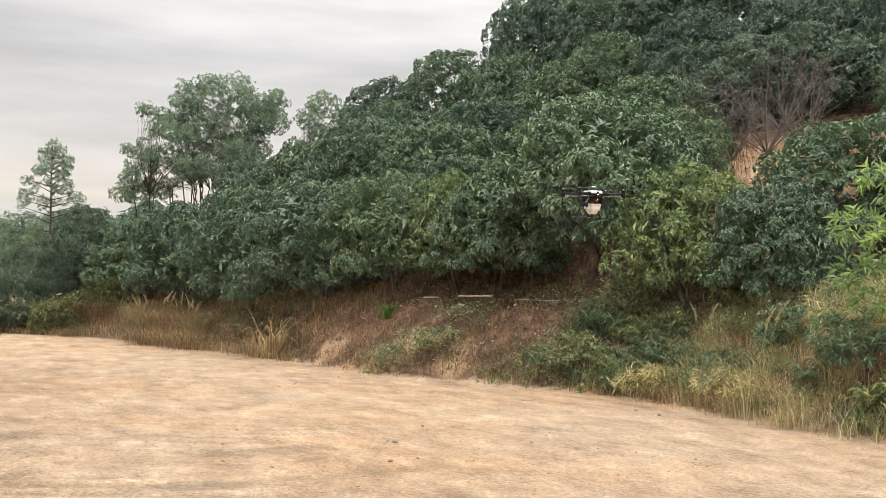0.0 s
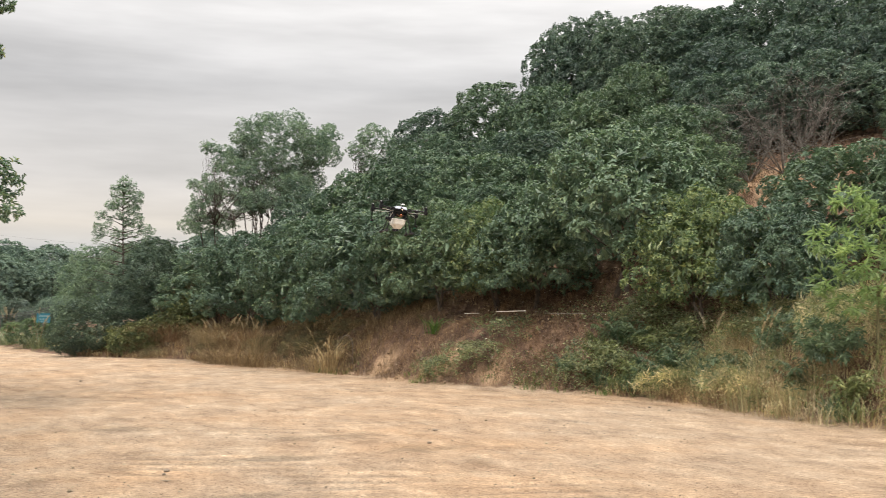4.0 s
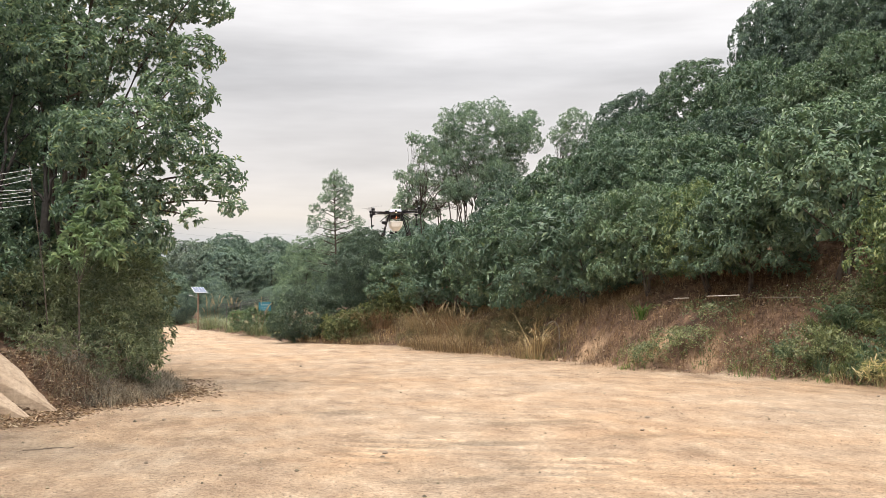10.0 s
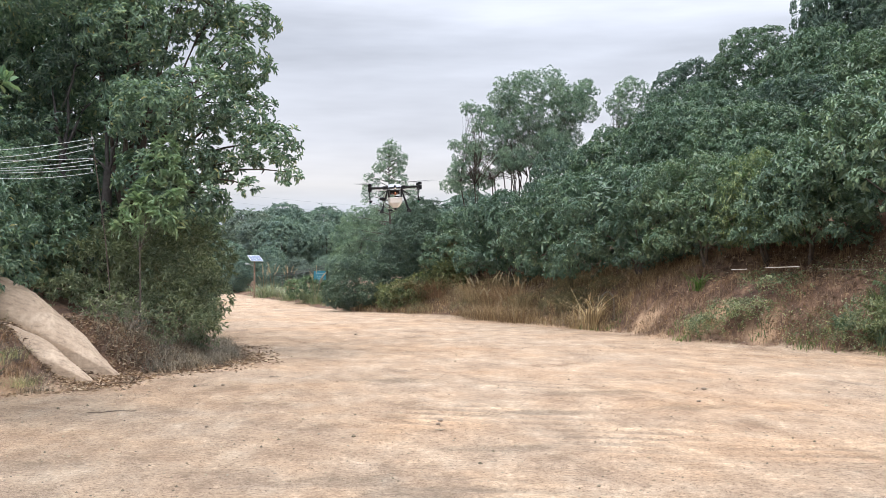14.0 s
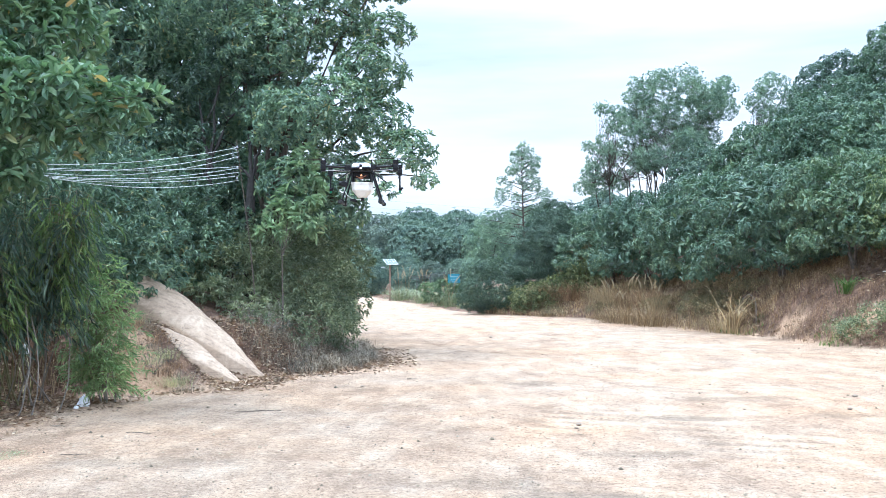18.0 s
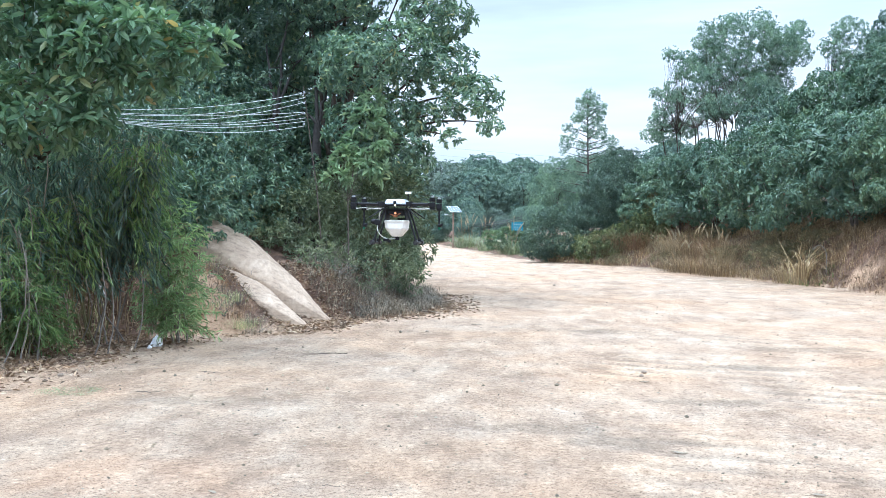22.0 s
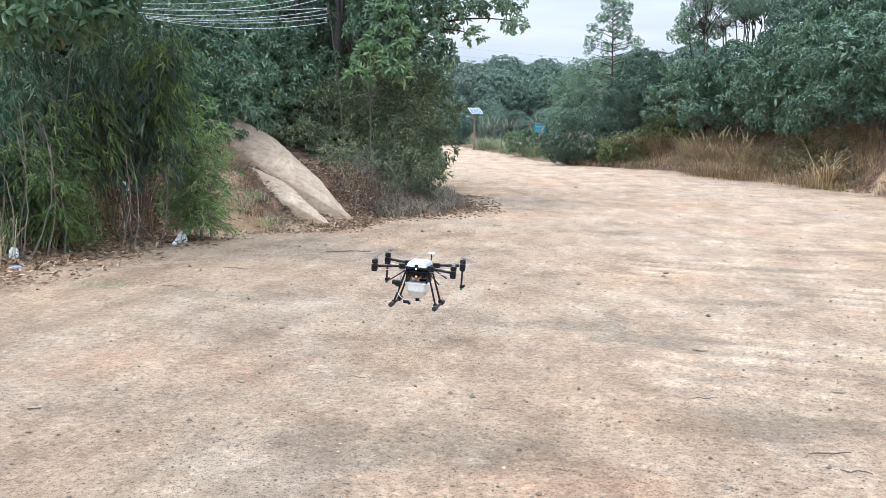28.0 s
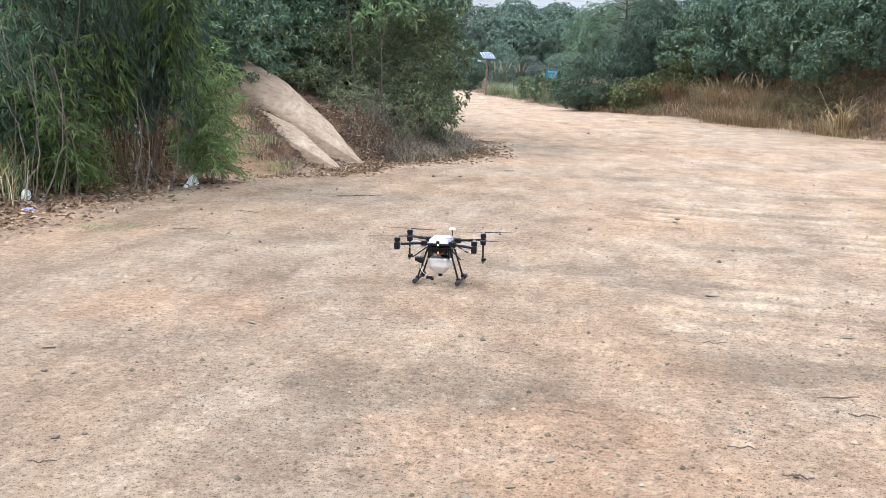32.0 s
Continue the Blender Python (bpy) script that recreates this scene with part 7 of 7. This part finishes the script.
def tank_bm():
    """A tub: a wide rim, short straight shoulders, sides drawn in to a small flat sump."""
    bm = bmesh.new()
    rings = []
    for z, hx, hy in ((0.068, 0.034, 0.034), (0.073, 0.044, 0.042), (0.133, 0.090, 0.083), (0.188, 0.096, 0.089), (0.191, 0.101, 0.094), (0.201, 0.101, 0.094), (0.205, 0.094, 0.087)):
        c = 0.35 * min(hx, hy)
        ring = [bm.verts.new(p) for p in ((hx - c, -hy, z), (hx, -hy + c, z), (hx, hy - c, z), (hx - c, hy, z), (-hx + c, hy, z), (-hx, hy - c, z), (-hx, -hy + c, z), (-hx + c, -hy, z))]
        rings.append(ring)
    for p, q in zip(rings, rings[1:]):
        for i in range(8):
            bm.faces.new((p[i], p[(i + 1) % 8], q[(i + 1) % 8], q[i]))
    bm.faces.new(rings[0][::-1]), bm.faces.new(rings[-1])
    bmesh.ops.bevel(bm, geom=bm.edges[:], offset=0.004, segments=2, affect="EDGES")
    return bm


def cover_bm():
    """The battery lid: a shallow box with a drawn-in, sloping top."""
    bm = box(0.168, 0.25, 0.044)
    for v in bm.verts:
        if v.co.z > 0:
            v.co.x *= 0.90
            v.co.y *= 0.86
    bmesh.ops.bevel(bm, geom=bm.edges[:], offset=0.008, segments=3, affect="EDGES")
    bm.transform(pose(0, 0, 0.355))
    return bm


ARM_Z = 0.335
PROPS = []


def build_drone():
    d = thing("spraying_drone", "black four-rotor spraying drone with a milky tank", "drone", pose(7.1, 10.9, 2.9))
    part("centre_plate", box(0.19, 0.25, 0.012, 0.004, pose(0, 0, 0.328)), CARBON, d)
    part("lower_plate", box(0.20, 0.22, 0.008, 0.003, pose(0, 0, 0.298)), CARBON, d)
    lid = part("battery_lid", cover_bm(), COVER, d, "pale lilac plastic battery lid")
    part("lid_latch", box(0.026, 0.01, 0.022, 0.003, pose(0, -0.126, 0.350)), BLACK, lid)
    part("lid_seam", box(0.155, 0.004, 0.004, 0.0, pose(0, -0.1255, 0.338)), BLACK, lid)
    part("front_lamp", cyl(0.006, 0.005, 0.008, 12, 0.001, pose(0.002, -0.130, 0.326, 90)), LED, d, "bright warm front lamp")
    part("status_lamp", cyl(0.008, 0.008, 0.01, 10, 0.002, pose(0.004, -0.118, 0.262, 90)), LED_RED, d)
    part("wiring_loom", merge(rod((-0.045, -0.095, 0.255), (0.0, -0.105, 0.238), 0.0035), rod((0.045, -0.095, 0.262), (0.008, -0.105, 0.24), 0.0035), box(0.03, 0.02, 0.022, 0.005, pose(0.004, -0.1, 0.24))), COPPER, d, "copper-red wiring between lid and tank")
    part("controller_box", box(0.13, 0.14, 0.05, 0.006, pose(0, 0, 0.268)), BLACK, d)
    for sx in (-1, 1):
        part("tank_bracket", box(0.012, 0.18, 0.09, 0.002, pose(sx * 0.085, 0, 0.25)), BLACK, d)
    tank = part("tank", tank_bm(), TANK, d, "milky white plastic spray tank")
    part("tank_outlet", cyl(0.020, 0.016, 0.03, 14, 0.003, pose(0, 0, 0.056)), BLACK, tank)
    part("filler_cap", cyl(0.035, 0.035, 0.016, 18, 0.003, pose(0.03, 0.04, 0.214)), BLACK, tank)
    mast = part("antenna_mast", rod((0.075, 0.10, 0.375), (0.075, 0.10, 0.43), 0.005), BLACK, d)
    part("antenna_puck", cyl(0.030, 0.026, 0.016, 20, 0.004, pose(0.075, 0.10, 0.436)), WHITE, mast, "white round antenna puck")
    for sx in (-1, 1):
        for sy in (-1, 1):
            mx, my = sx * 0.325, sy * 0.215
            root = (sx * 0.10, sy * 0.095, ARM_Z)
            arm = part("arm", rod(root, (mx - sx * 0.03, my * 0.97, ARM_Z), 0.0105, 12), CARBON, d)
            part("arm_clamp", box(0.05, 0.042, 0.04, 0.004, pose(sx * 0.122, sy * 0.107, ARM_Z, 0, 0, sx * sy * 28)), BLACK, arm)
            part("arm_sleeve", rod((sx * 0.20, sy * 0.147, ARM_Z), (sx * 0.235, sy * 0.166, ARM_Z), 0.0125, 12), BLACK, arm)
            part("arm_hose", curve_tube([(sx * 0.11, sy * 0.09, ARM_Z - 0.03), (sx * 0.19, sy * 0.13, ARM_Z - 0.035), (sx * 0.26, sy * 0.17, ARM_Z - 0.03), (mx - sx * 0.02, my, ARM_Z - 0.04)], 0.0035, 6), None, arm, "thin milky hose along the arm")
            motor = part("motor_mount", box(0.046, 0.046, 0.044, 0.006, pose(mx, my, ARM_Z - 0.008)), BLACK, d)
            part("motor", cyl(0.025, 0.025, 0.034, 20, 0.004, pose(mx, my, ARM_Z + 0.036)), BLACK, motor)
            part("speed_controller", box(0.042, 0.034, 0.018, 0.003, pose(mx, my, ARM_Z - 0.036)), BLACK, motor)
            hub = part("propeller", cyl(0.014, 0.012, 0.016, 14, 0.003), SILVER, d)
            hub.matrix_basis = pose(mx, my, ARM_Z + 0.062)
            for k in range(2):
                part("blade", blade_bm(0.245), BLACK, hub, m=pose(0, 0, 0.004, 0, 0, 180 * k))
            PROPS.append((hub, mx, my, sx * sy))
        part("arm_brace", rod((sx * 0.10, -0.10, 0.30), (sx * 0.205, -0.165, 0.222), 0.0055, 8), BLACK, d)
        part("arm_brace", rod((sx * 0.10, 0.10, 0.30), (sx * 0.205, 0.165, 0.222), 0.0055, 8), BLACK, d)
        # spray boom under each rear rotor
        boom = part("spray_boom", rod((sx * 0.325, 0.215, ARM_Z - 0.03), (sx * 0.325, 0.215, 0.165), 0.008, 10), BLACK, d)
        part("nozzle_body", merge(box(0.034, 0.03, 0.026, 0.005, pose(sx * 0.325 + 0.006, 0.21, 0.162)), rod((sx * 0.325, 0.205, 0.165), (sx * 0.325 + 0.03, 0.19, 0.172), 0.010)), BLACK, boom)
        part("nozzle_tip", cyl(0.010, 0.012, 0.022, 12, 0.002, pose(sx * 0.325, 0.215, 0.140)), GREEN, boom)
        # landing gear: two struts and a skid a side
        for sy in (-1, 1):
            strut = part("leg", rod((sx * 0.088, sy * 0.075, 0.315), (sx * 0.180, sy * 0.10, 0.018), 0.0082, 10), CARBON, d)
            part("leg_joint", rod((sx * 0.171, sy * 0.0975, 0.048), (sx * 0.180, sy * 0.10, 0.018), 0.017, 12), BLACK, strut)
        skid = part("skid", rod((sx * 0.182, -0.165, 0.018), (sx * 0.182, 0.165, 0.018), 0.0105, 10), CARBON, d)
        for sy in (-1, 1):
            part("foam_foot", cyl(0.0195, 0.0195, 0.085, 14, 0.006, pose(sx * 0.182, sy * 0.145, 0.0195, 90)), FOAM, skid)
    pump = part("pump", box(0.052, 0.06, 0.046, 0.008, pose(-0.150, -0.075, 0.185, 0, 15, 0)), BLACK, d)
    part("pump_motor", cyl(0.02, 0.02, 0.05, 14, 0.003, pose(-0.178, -0.075, 0.192, 0, 90, 0)), BLACK, pump)
    part("pump_hose", curve_tube([(-0.145, -0.09, 0.17), (-0.15, -0.11, 0.12), (-0.12, -0.11, 0.075), (-0.07, -0.07, 0.045), (-0.01, -0.01, 0.052)], 0.003), None, d, "milky hose from pump to tank")
    part("feed_hose", curve_tube([(-0.14, -0.06, 0.21), (-0.13, -0.1, 0.26), (-0.11, -0.1, 0.30), (-0.10, -0.05, 0.305)], 0.0055), None, d)
    part("flow_meter", merge(box(0.05, 0.024, 0.024, 0.004, pose(-0.075, -0.085, 0.040)), cyl(0.013, 0.013, 0.02, 12, 0.002, pose(-0.05, -0.085, 0.03))), BLACK, d)
    part("camera_pod", cyl(0.010, 0.010, 0.018, 12, 0.002, pose(0.0, -0.128, 0.303, 90)), BLACK, d)
    return d


DRONE = build_drone()
# seconds, then the place of the feet's centre
FLIGHT = [
    (0.0, 8.634, 13.601, 3.061),
    (0.5, 8.574, 13.411, 3.053),
    (1.0, 8.352, 12.929, 3.041),
    (1.5, 8.272, 12.707, 3.007),
    (2.0, 8.087, 12.535, 2.987),
    (2.5, 7.699, 12.421, 2.974),
    (4.5, 4.131, 13.515, 3.056),
    (5.0, 3.313, 13.883, 3.089),
    (5.5, 2.986, 14.113, 3.111),
    (6.0, 2.913, 14.264, 3.128),
    (6.5, 2.862, 14.261, 3.139),
    (7.0, 2.789, 14.263, 3.157),
    (7.5, 2.679, 14.272, 3.169),
    (8.0, 2.599, 14.297, 3.180),
    (8.5, 2.535, 14.317, 3.158),
    (9.0, 2.485, 14.333, 3.032),
    (9.5, 2.445, 14.295, 2.919),
    (10.0, 2.414, 14.223, 2.832),
    (10.5, 2.412, 14.161, 2.767),
    (11.0, 2.404, 14.083, 2.708),
    (11.5, 2.382, 14.025, 2.692),
    (12.0, 2.330, 13.949, 2.668),
    (12.5, 2.205, 13.873, 2.665),
    (13.0, 2.004, 13.834, 2.678),
    (13.5, 1.749, 13.571, 2.679),
    (15.5, 0.738, 12.382, 2.541),
    (16.0, 0.381, 11.588, 2.543),
    (16.5, 0.057, 10.779, 2.533),
    (17.0, -0.157, 10.275, 2.545),
    (17.5, -0.339, 9.668, 2.565),
    (18.0, -0.507, 9.257, 2.518),
    (18.5, -0.575, 8.752, 2.411),
    (19.0, -0.614, 8.462, 2.292),
    (19.5, -0.648, 8.472, 2.204),
    (20.0, -0.687, 8.451, 2.121),
    (20.5, -0.686, 8.434, 2.022),
    (21.0, -0.697, 8.420, 1.905),
    (21.5, -0.715, 8.434, 1.784),
    (22.0, -0.741, 8.417, 1.666),
    (22.5, -0.758, 8.414, 1.543),
    (23.0, -0.775, 8.418, 1.435),
    (23.5, -0.775, 8.414, 1.311),
    (24.0, -0.774, 8.406, 1.193),
    (24.5, -0.794, 8.393, 1.085),
    (26.5, -0.784, 8.317, 0.650),
    (27.0, -0.797, 8.295, 0.520),
    (27.5, -0.779, 8.280, 0.407),
    (28.0, -0.753, 8.259, 0.305),
    (28.5, -0.731, 8.278, 0.194),
    (29.0, -0.697, 8.289, 0.082),
    (29.4, -0.665, 8.37, 0.03),
    (29.6, -0.655, 8.4, 0.012),
    (32.0, -0.655, 8.4, 0.012),
]
# seconds, bank (lean to its right), nose tilt, heading
ATTITUDE = [(0.0, -1, 3, -4), (1.0, -1, 3, -4), (2.0, -6, 3, -4), (2.5, -9, 2, -4), (3.5, -9, 0, -4), (4.5, 9, 0, -4), (5.0, 9, -1, -4), (5.5, 3, 0, -4), (6.0, 0, 1, -4), (9.0, -2, 0, -4), (13.0, -3, 3, -4), (13.5, -3, 3, -4), (15.5, -3, 5, -4), (17.0, -2, 3, -4), (18.0, 0, 0, -4), (19.0, 0, -1, -4), (24.5, 0, 0, -6), (26.5, 2, 0, -8), (28.0, 3, 0, -8), (29.0, 3, 0, -8.5), (29.6, 0, 0, -8.5), (32.0, 0, 0, -8.5)]


def motions():
    A = np.array(ATTITUDE)
    rows = []
    for t, x, y, z in FLIGHT:
        b, p, h = (float(np.interp(t, A[:, 0], A[:, k])) for k in (1, 2, 3))
        rows.append((t, pose(x, y, z, p, b, h)))
    walk(DRONE, rows)
    # rotors: a little under a quarter turn a frame, running down once it stands
    for hub, mx, my, hand in PROPS:
        turn, spin = 0.0, []
        for i in range(32 * FPS + 1):
            t = i / FPS
            spin.append((t, turn))
            turn += hand * (79 if t < 29.5 else max(7.0, 79 - 72 * (t - 29.5) / 1.6))
        rest = 6.0 - spin[-1][1] + 9.0 * hand
        walk(hub, [(t, pose(mx, my, ARM_Z + 0.062, 0, 0, a + rest)) for t, a in spin])


motions()
